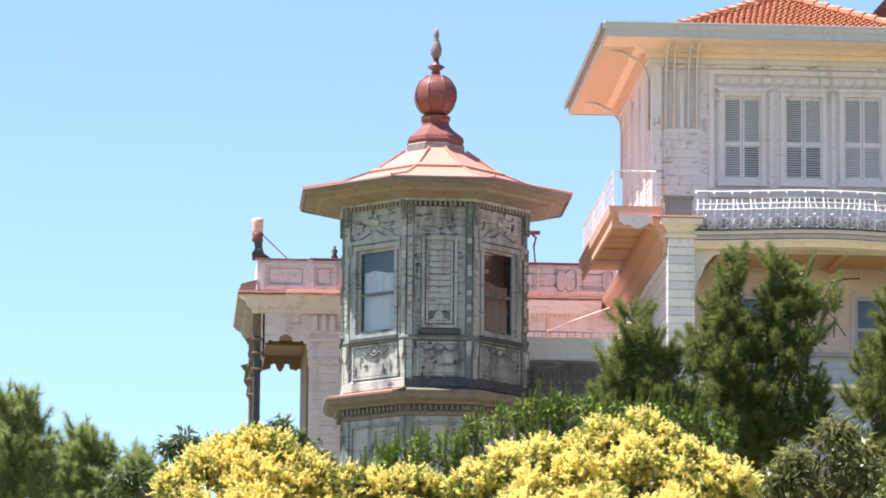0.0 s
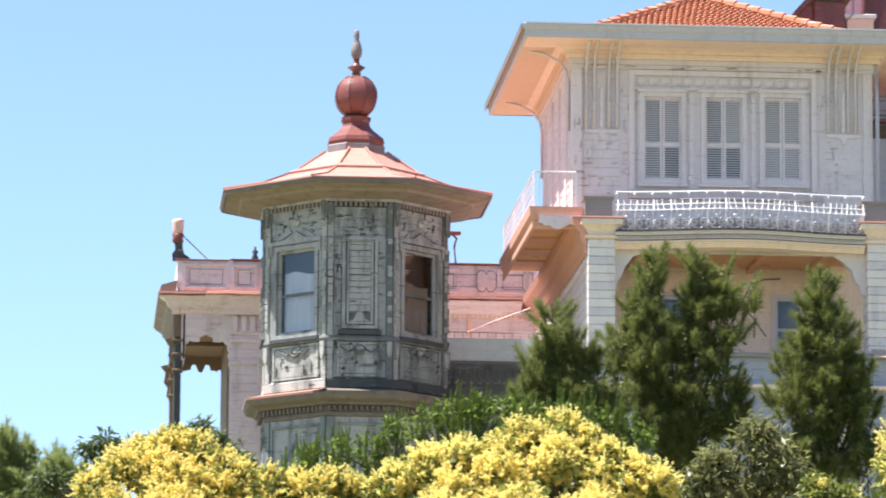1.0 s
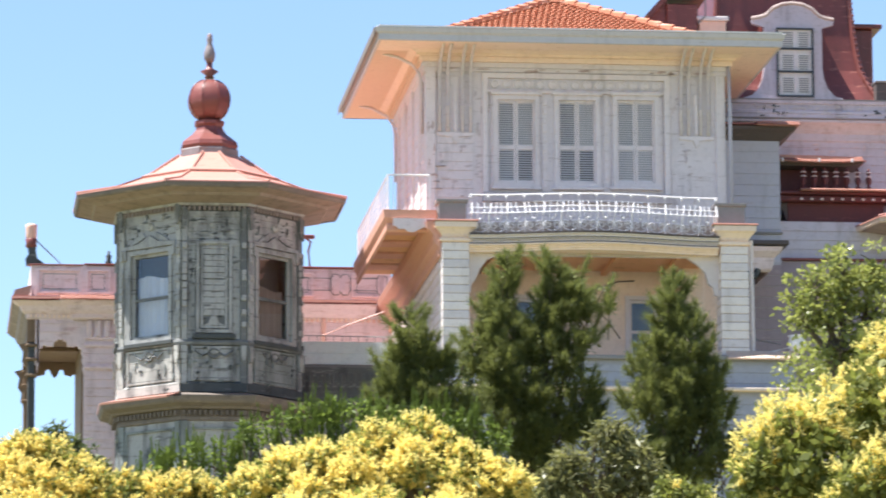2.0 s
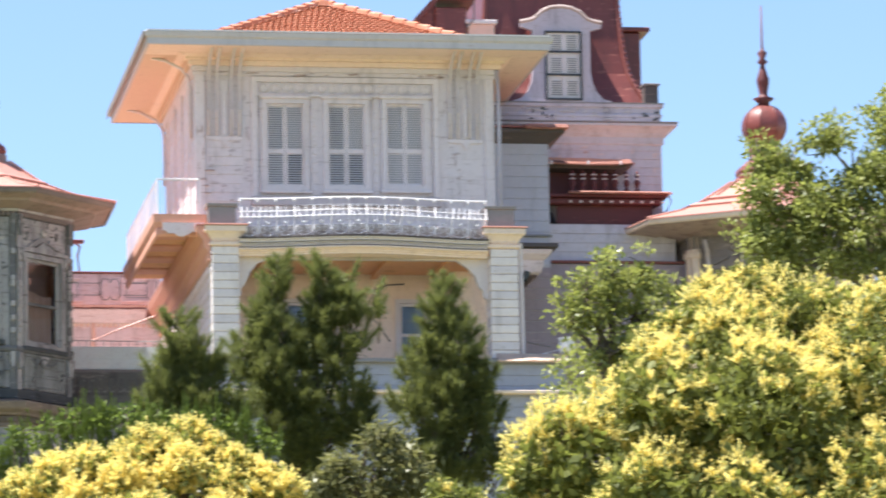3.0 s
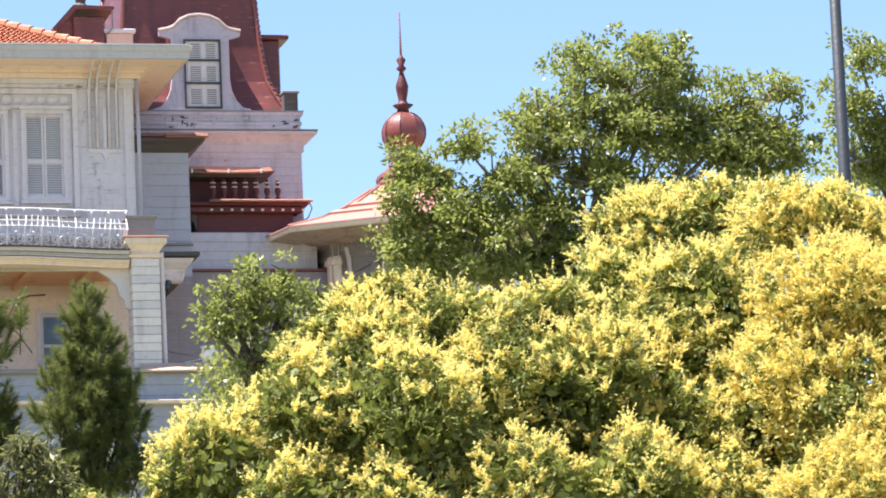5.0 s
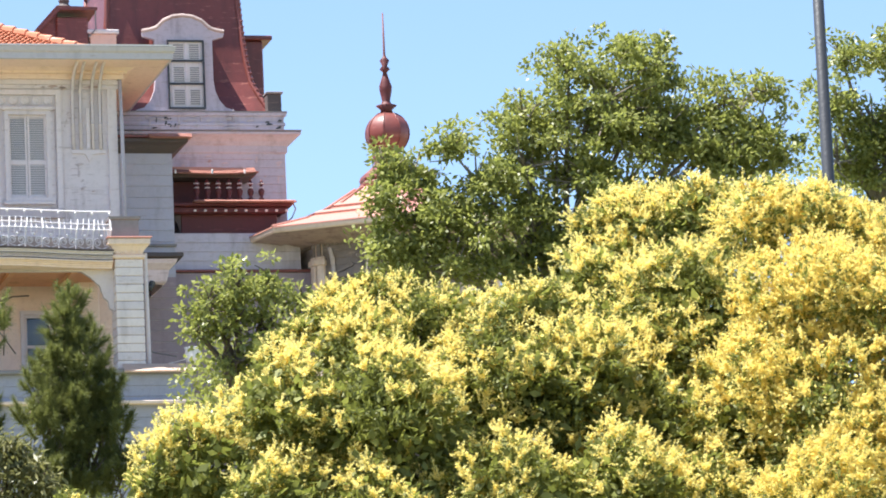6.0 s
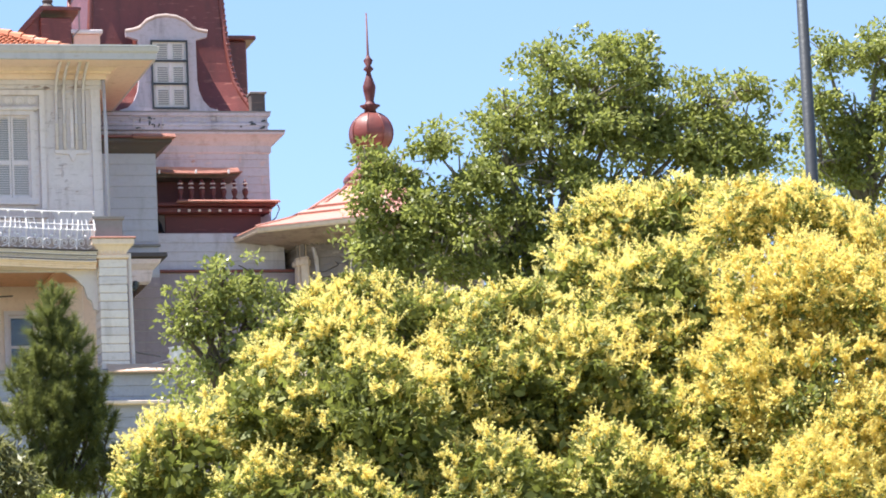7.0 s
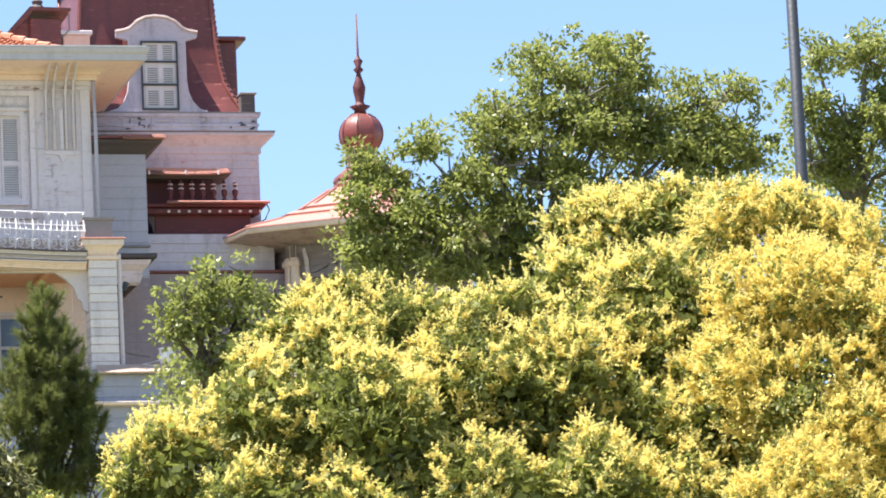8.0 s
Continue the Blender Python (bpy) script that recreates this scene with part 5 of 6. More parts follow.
# dark line under the parapet in place of its shadow, another along the top
for h0, h1 in ((24.435, 24.465), (24.955, 24.985)):
    part("flashing", moulding(TW, [(0.0, h0), (0.075 if h0 > 24.9 else 0.36, h0), (0.08 if h0 > 24.9 else 0.365, h1), (-0.05, h1)]), SLATE, mansion)
flakes(mt, MW, 1.3, 2.6, 24.52, 24.84, SOOTSHADE, 9, 0.037, 53, 0.16)
flakes(mt, MW, 4.2, 4.95, 24.52, 24.84, SOOTSHADE, 6, 0.037, 54, 0.2)
flakes(mt, MW, 1.3, 4.9, 24.5, 24.86, DUSTW, 22, 0.036, 55, 0.4)
part("corner_piece", boxes([(23.20, 23.56, MY + 0.0, MY + 0.4, 24.99, 25.44)], bev=0.02), UMBER, mansion)
part("corner_cap", boxes([(23.18, 23.60, MY - 0.04, MY + 0.44, 25.44, 25.49)], bev=0.01), SLATE, mansion)
inset = [(18.9, 117.7), (18.9, MY + 0.3), (23.25, MY + 0.3), (23.25, 117.7)]
curve = [(0.10, 24.96), (0.03, 25.10), (-0.15, 25.45), (-0.31, 25.85), (-0.40, 26.35), (-0.46, 26.9), (-0.51, 27.5), (-0.55, 28.2), (-0.58, 28.8)]
mr = part("mansard_roof", moulding(inset, curve, lids=(False, True)), MANS, mansion, "curved dark red metal mansard roof")
part("mansard_crown", moulding([(19.46, 117.1), (19.46, MY + 0.88), (22.67, MY + 0.88), (22.67, 117.1)], [(0.0, 28.78), (0.10, 28.8), (0.14, 28.95), (0.0, 29.0)], lids=(False, True)), REDM, mr)
for i in range(4):
    pts = [offset(inset, d)[i] for d, _ in curve]
    part("hip_roll", tube([(p.x, p.y, h) for p, (_, h) in zip(pts, curve)], 0.07, 7), REDM, mr, "", True)
for q in range(26):
    h = 25.0 + q * 0.15
    d = np.interp(h, [c[1] for c in curve], [c[0] for c in curve])
    p = offset(inset, float(d))[2]
    part("hip_crimp", boxes([(p.x - 0.02, p.x + 0.07, p.y - 0.08, p.y + 0.03, h, h + 0.05)], bev=0.01), REDM, mr)
# dormer on the front slope
DM = MY + 0.16
cx = 21.18
half = [(1.26, 24.96), (1.22, 25.04), (1.02, 25.10), (0.86, 25.28), (0.76, 25.52), (0.72, 25.80), (0.72, 26.80), (1.0, 26.88), (1.02, 26.98), (0.80, 27.02), (0.66, 27.07), (0.47, 27.25), (0.25, 27.35), (0.0, 27.38)]
outl = [(cx + x, z) for x, z in half] + [(cx - x, z) for x, z in half[-2::-1]]
dm = part("dormer", slab(outl, DM - 0.06, DM + 0.08), GREYW, mansion, "white dormer front with flared foot and arched head")
part("dormer_cheeks", boxes([(cx - 0.74, cx + 0.74, DM + 0.08, MY + 1.4, 24.98, 27.05)]), MANS, dm)
part("dormer_hood", tube([(cx + x, DM - 0.05, z + 0.035) for x, z in half[8:]] + [(cx - x, DM - 0.05, z + 0.035) for x, z in half[-2:7:-1]], 0.05, 8), HOODT, dm, "stained tan moulded hood")
wx0, wx1, wz0, wz1 = cx - 0.42, cx + 0.50, 25.06, 26.78
wd = part("dormer_window", frame_ring(wx0 + 0.04, wx1 - 0.04, wz0 + 0.04, wz1 - 0.04, 0.04, -0.13, -0.065, Matrix.Translation((0, DM, 0))), POLE, dm, "dark framed window with iron bars")
part("window_backing", boxes([(wx0 + 0.04, wx1 - 0.04, DM - 0.068, DM - 0.062, wz0 + 0.04, wz1 - 0.04)]), LOUVRE, wd)
for q in (1, 2):
    zz = wz0 + (wz1 - wz0) * q / 3 + 0.03
    part("window_bar", boxes([(wx0 + 0.04, wx1 - 0.04, DM - 0.125, DM - 0.09, zz, zz + 0.05)]), POLE, wd)
lv = bmesh.new()
for c in range(2):
    for r in range(3):
        a = wx0 + 0.14 + c * 0.40
        z0 = wz0 + 0.12 + r * 0.57
        for q in range(7):
            box(lv, a + 0.02, a + 0.27, DM - 0.080, DM - 0.069, z0 + q * 0.055, z0 + q * 0.055 + 0.026)
tagged(part("louvres", lv, SLATE, wd, "dark louvre slats"), kind="stuff")
part("mullion", boxes([(wx0 + 0.10, wx0 + 0.13, DM - 0.085, DM - 0.07, wz0 + 0.05, wz1 - 0.05), (wx0 + 0.44, wx0 + 0.50, DM - 0.085, DM - 0.07, wz0 + 0.05, wz1 - 0.05), (wx1 - 0.13, wx1 - 0.10, DM - 0.085, DM - 0.07, wz0 + 0.05, wz1 - 0.05)]), TRIMW, wd)
# side dormer seen edge-on, and a smaller roof light to the left
part("side_dormer", boxes([(22.7, 23.47, MY + 1.6, MY + 2.9, 25.3, 27.12)], bev=0.03), MANS, mansion, "dark red side dormer")
part("dormer_roof", boxes([(22.6, 23.69, MY + 1.45, MY + 3.05, 27.12, 27.23)], bev=0.02), MANS, mansion)
rl = part("roof_light", boxes([(18.02, 18.80, MY - 0.1, MY + 1.2, 25.2, 27.30)], bev=0.03), MANS, mansion, "dark red metal roof dormer")
part("roof_light_cap", slab([(17.60, 26.92), (18.10, 27.46), (19.02, 27.46), (19.02, 27.53), (18.02, 27.56), (17.50, 26.98)], MY - 0.22, MY + 1.3), MANS, rl)
part("roof_light_skirt", slab([(17.25, 26.2), (17.30, 26.55), (17.56, 26.96), (18.06, 27.44), (18.06, 26.2)], MY, MY + 1.0), MANS, rl)
part("stay_rod", tube([(18.98, MY - 0.15, 27.46), (18.98, MY - 0.15, 27.0), (18.80, MY - 0.15, 26.8)], 0.02, 5), SLATE, rl)
part("vent_knob", lathe([(0.16, 27.55), (0.18, 27.66), (0.11, 27.74), (0.14, 27.82), (0.05, 27.9)], 18.30, MY + 0.4, 10), UMBER, rl)
part("chimney_stub", boxes([(18.84, 19.50, MY - 0.05, MY + 0.3, 25.0, 26.90)], bev=0.02), PINK, mansion, "pink plastered chimney stub")
part("chimney_cap", boxes([(18.78, 19.56, MY - 0.11, MY + 0.36, 26.90, 27.0)], bev=0.015), TRIMW, mansion)
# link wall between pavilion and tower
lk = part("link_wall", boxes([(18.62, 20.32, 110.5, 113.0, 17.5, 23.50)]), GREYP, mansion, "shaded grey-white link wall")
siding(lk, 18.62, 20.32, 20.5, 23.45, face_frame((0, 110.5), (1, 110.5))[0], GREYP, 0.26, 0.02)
# lower boards take the shade-darkened colour of the recess
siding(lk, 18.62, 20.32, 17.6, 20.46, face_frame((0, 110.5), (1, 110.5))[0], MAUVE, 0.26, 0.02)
part("link_cornice", moulding([(18.62, 110.5), (20.32, 110.5), (20.32, 113.0)], [(0.0, 23.44), (0.05, 23.46), (0.22, 23.60), (0.34, 23.66), (0.35, 23.74), (-0.1, 23.76)], False), UMBER, mansion)
part("link_roof", boxes([(18.62, 20.70, 110.12, 113.0, 23.765, 23.81)]), REDM, mansion)
# paler red strips paint the sunlit right end of the dark cornice
part("link_flashing", boxes([(19.75, 20.74, 110.06, 110.4, 23.74, 23.83)], bev=0.012), ROOFP, mansion, "cornice end coloured pale red for sunlight")
part("link_lip", lip(19.7, 20.74, 110.0, 23.76, 23.86, 0.14), ROOFP, mansion)
part("link_moulding", boxes([(18.66, 20.36, 110.42, 110.5, 21.18, 21.24)], bev=0.01), SLATE, mansion)
part("drain_pipe", tube([(18.70, 108.10, 24.7), (18.72, 108.08, 23.6), (18.72, 108.1, 20.6)], 0.045, 8), GREYP, mansion, "", True)
part("pipe_bend", tube([(18.64, 108.2, 24.86), (18.70, 108.1, 24.7)], 0.05, 8), SLATE, mansion)
# red oriel balcony
OY = 111.6
ob = part("oriel", boxes([(20.74, 23.1, OY + 0.25, MY, 21.72, 22.35)], bev=0.02), REDD, mansion, "dark red projecting oriel balcony")
part("oriel_back", boxes([(20.50, 22.3, OY + 0.7, MY, 22.35, 23.16)]), REDD, ob)
part("oriel_ledge", boxes([(20.45, 23.42, OY - 0.1, MY, 22.36, 22.44)], bev=0.015), REDD, ob)
part("oriel_cap", boxes([(21.0, 23.50, OY - 0.16, MY, 22.44, 22.50)], bev=0.015), ROOFP, ob, "sunlit pink metal ledge")
part("oriel_shadow_rail", boxes([(20.42, 23.3, OY + 0.02, OY + 0.25, 22.20, 22.36)], bev=0.03), REDD, ob)
part("oriel_roof", slab([(20.45, 23.10), (22.2, 23.08), (22.62, 23.20), (22.62, 23.22), (20.45, 23.20)], OY + 0.1, MY), UMBER, ob)
part("oriel_roof_sheet", slab([(20.42, 23.21), (21.4, 23.20), (22.1, 23.17), (22.66, 23.225), (22.3, 23.30), (21.5, 23.33), (20.42, 23.34)], OY + 0.02, MY), ROOFP, ob, "sagging pink metal canopy sheet")
part("canopy_lip", lip(20.40, 22.55, OY - 0.12, 23.20, 23.34, 0.22, 0.05), ROOFP, ob)
part("ledge_lip", lip(21.0, 23.50, OY - 0.24, 22.45, 22.51, 0.16), ROOFP, ob)
for x in (20.55, 21.45, 22.25):
    part("canopy_clip", boxes([(x, x + 0.05, OY - 0.15, OY - 0.11, 23.14, 23.24)], bev=0.012), IRON, ob)
prof = [(0.07, 0.0), (0.07, 0.05), (0.035, 0.09), (0.065, 0.17), (0.08, 0.24), (0.04, 0.31), (0.03, 0.36), (0.055, 0.40), (0.05, 0.45), (0.02, 0.52)]
tb = part("turned_baluster", lathe(prof, 0, 0, 10), REDD, ob, "", True)
tb.matrix_basis = Matrix.Translation((21.10, OY, 22.50))
for q in range(1, 7):
    again(tb, ob, Matrix.Translation((21.10 + q * 0.265, OY, 22.50)))
rgm = part("baluster_ring", lathe([(0.045, 0.0), (0.068, 0.010), (0.068, 0.024), (0.045, 0.034)], 0, 0, 10), TRIMW, ob, "thin white ring")
rgm.matrix_basis = Matrix.Translation((21.10, OY, 22.80))
for q in range(7):
    for h in (22.80, 22.90):
        if q or h > 22.85:
            again(rgm, ob, Matrix.Translation((21.10 + q * 0.265, OY, h)))
bd = part("bead", boxes([(-0.035, 0.035, -0.01, 0.03, 0, 0.06)], bev=0.012), TRIMW, ob)
bd.matrix_basis = Matrix.Translation((21.05, OY + 0.0, 22.235))
for q in range(1, 10):
    again(bd, ob, Matrix.Translation((21.05 + q * 0.25, OY, 22.235)))
part("corbel", slab([(20.60, 22.2), (20.74, 22.2), (20.74, 21.76), (20.70, 21.80), (20.66, 21.98), (20.60, 22.05)], OY + 0.25, OY + 0.6), UMBER, ob)
part("ledge_hook", tube([(23.45, OY, 22.46), (23.52, OY, 22.30), (23.42, OY, 22.08), (23.25, OY + 0.1, 21.95)], 0.018, 5), SLATE, mansion)
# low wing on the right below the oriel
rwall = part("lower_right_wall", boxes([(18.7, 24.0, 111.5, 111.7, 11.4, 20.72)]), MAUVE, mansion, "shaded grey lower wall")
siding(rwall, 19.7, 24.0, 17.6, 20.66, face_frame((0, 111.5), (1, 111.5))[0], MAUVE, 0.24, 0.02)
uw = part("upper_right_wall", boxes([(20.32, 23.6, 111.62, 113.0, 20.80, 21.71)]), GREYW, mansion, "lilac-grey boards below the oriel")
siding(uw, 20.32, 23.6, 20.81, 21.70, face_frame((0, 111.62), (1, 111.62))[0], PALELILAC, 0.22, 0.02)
part("wall_cap", boxes([(19.7, 24.1, 111.42, 113.0, 20.73, 20.79)], bev=0.012), REDM, mansion)
part("small_cornice", moulding([(18.69, 108.9), (18.69, 108.3), (19.62, 108.3), (19.62, 111.0)], [(0.0, 19.90), (0.06, 19.95), (0.10, 20.10), (0.12, 20.22), (0.26, 20.36), (0.30, 20.46), (0.0, 20.48)], False), PALE, mansion)
# carried far back as an added ceiling that shades the recess
part("small_cornice_roof", boxes([(18.69, 20.05, 107.92, 111.4, 20.49, 20.60)], bev=0.02), UMBER, mansion)
part("console", tube([(18.85, 108.25, 20.02), (19.0, 108.22, 19.86), (19.3, 108.22, 19.8), (19.35, 108.25, 19.95)], 0.08, 8), SOOTSHADE, mansion)
part("pillar_pipe", tube([(18.76, 105.8, 20.2), (18.78, 105.8, 17.56)], 0.05, 8), TRIMW, mansion)
part("slack_cable", tube([(18.8, 108.2, 18.6), (19.3, 108.0, 18.25), (19.75, 107.6, 18.1)], 0.018, 5), SLATE, mansion)
part("iron_loop", tube([(19.05, 106.2, 17.56), (19.3, 106.2, 17.72), (19.7, 106.2, 17.82), (19.72, 106.2, 17.58)], 0.02, 6), IRON, mansion)

# white garden statue-like urn half hidden by the shrub
urn = thing("garden_urn", 19.75, 105.58, 17.47, "white stone urn standing on the parapet", "urn")
part("bowl", lathe([(0.05, 17.60), (0.16, 17.66), (0.20, 17.80), (0.17, 17.94), (0.21, 17.99), (0.10, 18.0)], 19.75, 105.58, 16), IRON, urn, "", True)
part("foot", lathe([(0.13, 17.472), (0.15, 17.50), (0.06, 17.56), (0.06, 17.62)], 19.75, 105.58, 16), SOOTSHADE, urn, "", True)

# the rest of the body behind, unseen but closing the house
part("core_wall", boxes([(11.95, 18.45, 109.8, 122.8, 11.4, 19.90)]), WHITE, mansion)
part("core_roof", boxes([(11.7, 24.0, 117.0, 123.0, 20.05, 20.25)]), ROOFP, mansion)
part("rear_body", boxes([(18.5, 27.5, 113.05, 122.8, 11.4, 20.02)]), WHITE, mansion)

# ---- trees ----
def cloud_mesh(name, corners, material, parent, label=""):
    """One mesh of many separate blades; corners is an array of blade, corner, place."""
    n, k = corners.shape[:2]
    me = bpy.data.meshes.new(name)
    me.vertices.add(n * k)
    me.vertices.foreach_set("co", corners.astype(np.float32).ravel())
    me.loops.add(n * k)
    me.loops.foreach_set("vertex_index", np.arange(n * k, dtype=np.int32))
    me.polygons.add(n)
    me.polygons.foreach_set("loop_start", np.arange(0, n * k, k, dtype=np.int32))
    me.update(calc_edges=True)
    me.materials.append(material)
    ob = new(name, me)
    adopt(ob, parent)
    return tagged(ob, label, kind="stuff")


def unit(v):
    return v / np.maximum(np.linalg.norm(v, axis=1, keepdims=True), 1e-9)


def blades(base, axis, length, width, rng, thin=False):
    """Blades from base along axis: diamonds, or thin three-cornered needles."""
    n = len(base)
    side = unit(np.cross(axis, rng.normal(size=(n, 3))))
    nrm = np.cross(axis, side)
    L, W = length[:, None], width[:, None]
    if thin:
        return np.stack([base + side * W / 2, base - side * W / 2, base + axis * L], 1)
    mid = base + axis * L * 0.45 + nrm * L * 0.08
    return np.stack([base, mid + side * W / 2, base + axis * L, mid - side * W / 2], 1)


def front(c, d, rng, share=0.3):
    """Thins out what grows on the far side of a crown."""
    keep = (d[:, 1] < 0.35) | (rng.random(len(d)) < share)
    return c[keep], d[keep]


def filling(name, tree, blobs, rng, material, leaf=0.13, per=620):
    """The inner, lower and rear foliage, in larger and fewer leaves."""
    c, d = shell(blobs, per, rng, 0.15, 0.9)
    ax = unit(d * 0.6 + rng.normal(size=c.shape) * 0.7)
    k = len(c)
    cloud_mesh(name, blades(c, ax, leaf * rng.uniform(0.7, 1.2, k), leaf * 0.5 * rng.uniform(0.8, 1.2, k), rng), material, tree, "inner foliage of the crown")


def shell(blobs, per, rng, lo=0.62, hi=1.06, squash=0.95):
    """Places spread over the blobs' shells, with their outward ways; blobs are rows of x, y, z, r."""
    c, d = [], []
    for x, y, z, r in blobs:
        n = max(6, int(per * r * r))
        o = unit(rng.normal(size=(n, 3)))
        k = r * (lo + (hi - lo) * rng.random((n, 1)) ** 0.6)
        c.append(np.array([x, y, z]) + o * k * np.array([1, 1, squash]))
        d.append(o)
    return np.concatenate(c), np.concatenate(d)


def clumps(blobs, rng, n=9, lo=0.26, hi=0.42, up=0.25):
    """Breaks each blob into smaller ones round its surface, with hollows between them."""
    out = []
    for x, y, z, r in blobs:
        k = max(5, int(n * (0.6 + r)))
        d = unit(rng.normal(size=(k, 3)) + np.array([0, 0, up]))
        s = rng.uniform(lo, hi, k) * max(r, 0.35)
        p = np.array([x, y, z]) + d * (r - s * 0.75)[:, None]
        out += [(a[0], a[1], a[2], q) for a, q in zip(p.tolist(), s.tolist())]
    return out


def spread(rows, y, rng, back=0.9, inset=0.0, slope=0.0):
    """Gives the flat rows (x, z, r) depth, and adds the parts of the crown behind and below."""
    out = []
    high = max(r[1] for r in rows)
    for x, z, r in rows:
        r = max(0.6 * r, r - inset)
        # the lower boughs reach further down the hill
        k = 1 - slope * (high - z) / y
        out.append((x * k, y * k + rng.uniform(-0.25, 0.25) * r, 1.6 + (z - 1.6) * k, r * k))
    xs = [r[0] for r in rows]
    zmin, zmax = min(r[1] for r in rows), max(r[1] for r in rows)
    mx, half = sum(xs) / len(xs), max(0.3, (max(xs) - min(xs)) / 2)
    k = min(1.0, max(0.35, half * 0.8))
    for i in range(7):
        a = i * 0.9
        out.append((mx + half * 0.7 * math.cos(a), y + (back + 1.2 * abs(math.sin(a))) * k, zmin - 0.5 * k + (zmax - zmin) * 0.45 * (i % 3) / 2, (0.9 + 0.1 * (i % 2)) * k))
    for i in range(5):
        out.append((mx + half * (i - 2) / 2.4, y + 0.3, zmin - 1.3 * k, 1.0 * k))
    return out[:len(rows)], out[len(rows):]


def limbs_of(tree, blobs, root, fork, rng, thick=0.16, bark=BARK):
    part("trunk", tube([root, (root[0] + 0.08, root[1], root[2] + 0.4 * (fork[2] - root[2])), fork], [thick * 1.35, thick, thick * 0.72], 9), bark, tree, "", True)
    for x, y, z, r in blobs:
        p = Vector((x, y, z))
        f = Vector(fork)
        mid = f.lerp(p, 0.5) + Vector((rng.uniform(-0.2, 0.2), rng.uniform(-0.2, 0.2), 0.15))
        part("limb", tube([f, mid, p, p + Vector((rng.uniform(-0.3, 0.3) * r, rng.uniform(-0.3, 0.3) * r, 0.7 * r))], [thick * 0.5, thick * 0.32, thick * 0.16, 0.012], 5), bark, tree)


GROUPS = {"flowering_tree": "golden-rain trees before the mansion", "pine_tree": "pines on the slope", "broadleaf_tree": "green trees beside the mansion", "shrub": "shrubs on the slope"}


def stand(name, rows, y, label, seed, inset=0.0, fork_drop=0.6, slope=0.0, bark=BARK, thick=0.16):
    rng = np.random.default_rng(seed)
    blobs, rest = spread(rows, y, rng, inset=inset, slope=slope)
    mx = sum(r[0] for r in rows) / len(rows)
    gz = ground_z(mx, y + 0.4)
    tree = thing(name, mx, y + 0.4, gz, label, "shrub" if name == "shrub" else "tree", GROUPS[name])
    zmin = min(r[1] for r in rows)
    limbs_of(tree, blobs[:len(rows)], (mx, y + 0.4, gz - 0.2), (mx, y + 0.4, max(gz + 1.0, zmin - fork_drop)), rng, thick, bark)
    return tree, blobs, rest, rng


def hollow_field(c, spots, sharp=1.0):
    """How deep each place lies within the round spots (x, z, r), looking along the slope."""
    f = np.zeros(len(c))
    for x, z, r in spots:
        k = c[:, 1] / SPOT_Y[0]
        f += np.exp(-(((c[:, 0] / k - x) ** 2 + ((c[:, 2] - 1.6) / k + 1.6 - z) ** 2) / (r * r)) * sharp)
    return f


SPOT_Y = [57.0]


def thinned(c, gap, rng):
    """Indices of places that keep their own gap from one another."""
    cell, keep = 0.3, []
    grid_of = collections.defaultdict(list)
    for i in rng.permutation(len(c)).tolist():
        p, g = c[i], gap[i]
        key = tuple((p / cell).astype(int))
        near = [j for a in (-1, 0, 1) for b in (-1, 0, 1) for e in (-1, 0, 1) for j in grid_of[key[0] + a, key[1] + b, key[2] + e]]
        if all(((p - c[j]) ** 2).sum() > g * g for j in near):
            keep.append(i)
            grid_of[key].append(i)
    return np.array(keep)


def leaf_tree(name, rows, y, label, seed, material, per=420, leaf=0.11, clump=0.17, n=11, lo=0.55, aspect=0.55, droop=0.25, dense=1.6):
    tree, blobs, rest, rng = stand(name, rows, y, label, seed, 0.0)
    if dense > 1:
        filling("inner_crown", tree, rest, rng, material)
    c, d = front(*shell(clumps(blobs, rng, 12, 0.2, 0.42), per * dense, rng, lo), rng)
    keep = rng.random(len(c)) < 0.15 + 0.85 * (np.array([noise.noise((p[0] * 1.7, p[1] * 1.7, p[2] * 1.7)) for p in c]) > -0.18)
    c, d = c[keep], d[keep]
    base = np.repeat(c, n, 0) + rng.normal(size=(len(c) * n, 3)) * clump * 0.6
    ax = unit(np.repeat(d, n, 0) * 0.6 + rng.normal(size=base.shape) * 0.8 + np.array([0, 0, -droop]))
    k = len(base)
    v = blades(base, ax, leaf * rng.uniform(0.7, 1.25, k), leaf * aspect * rng.uniform(0.8, 1.2, k), rng)
    cloud_mesh("crown", v, material, tree, "loose crown of small leaves")
    return tree


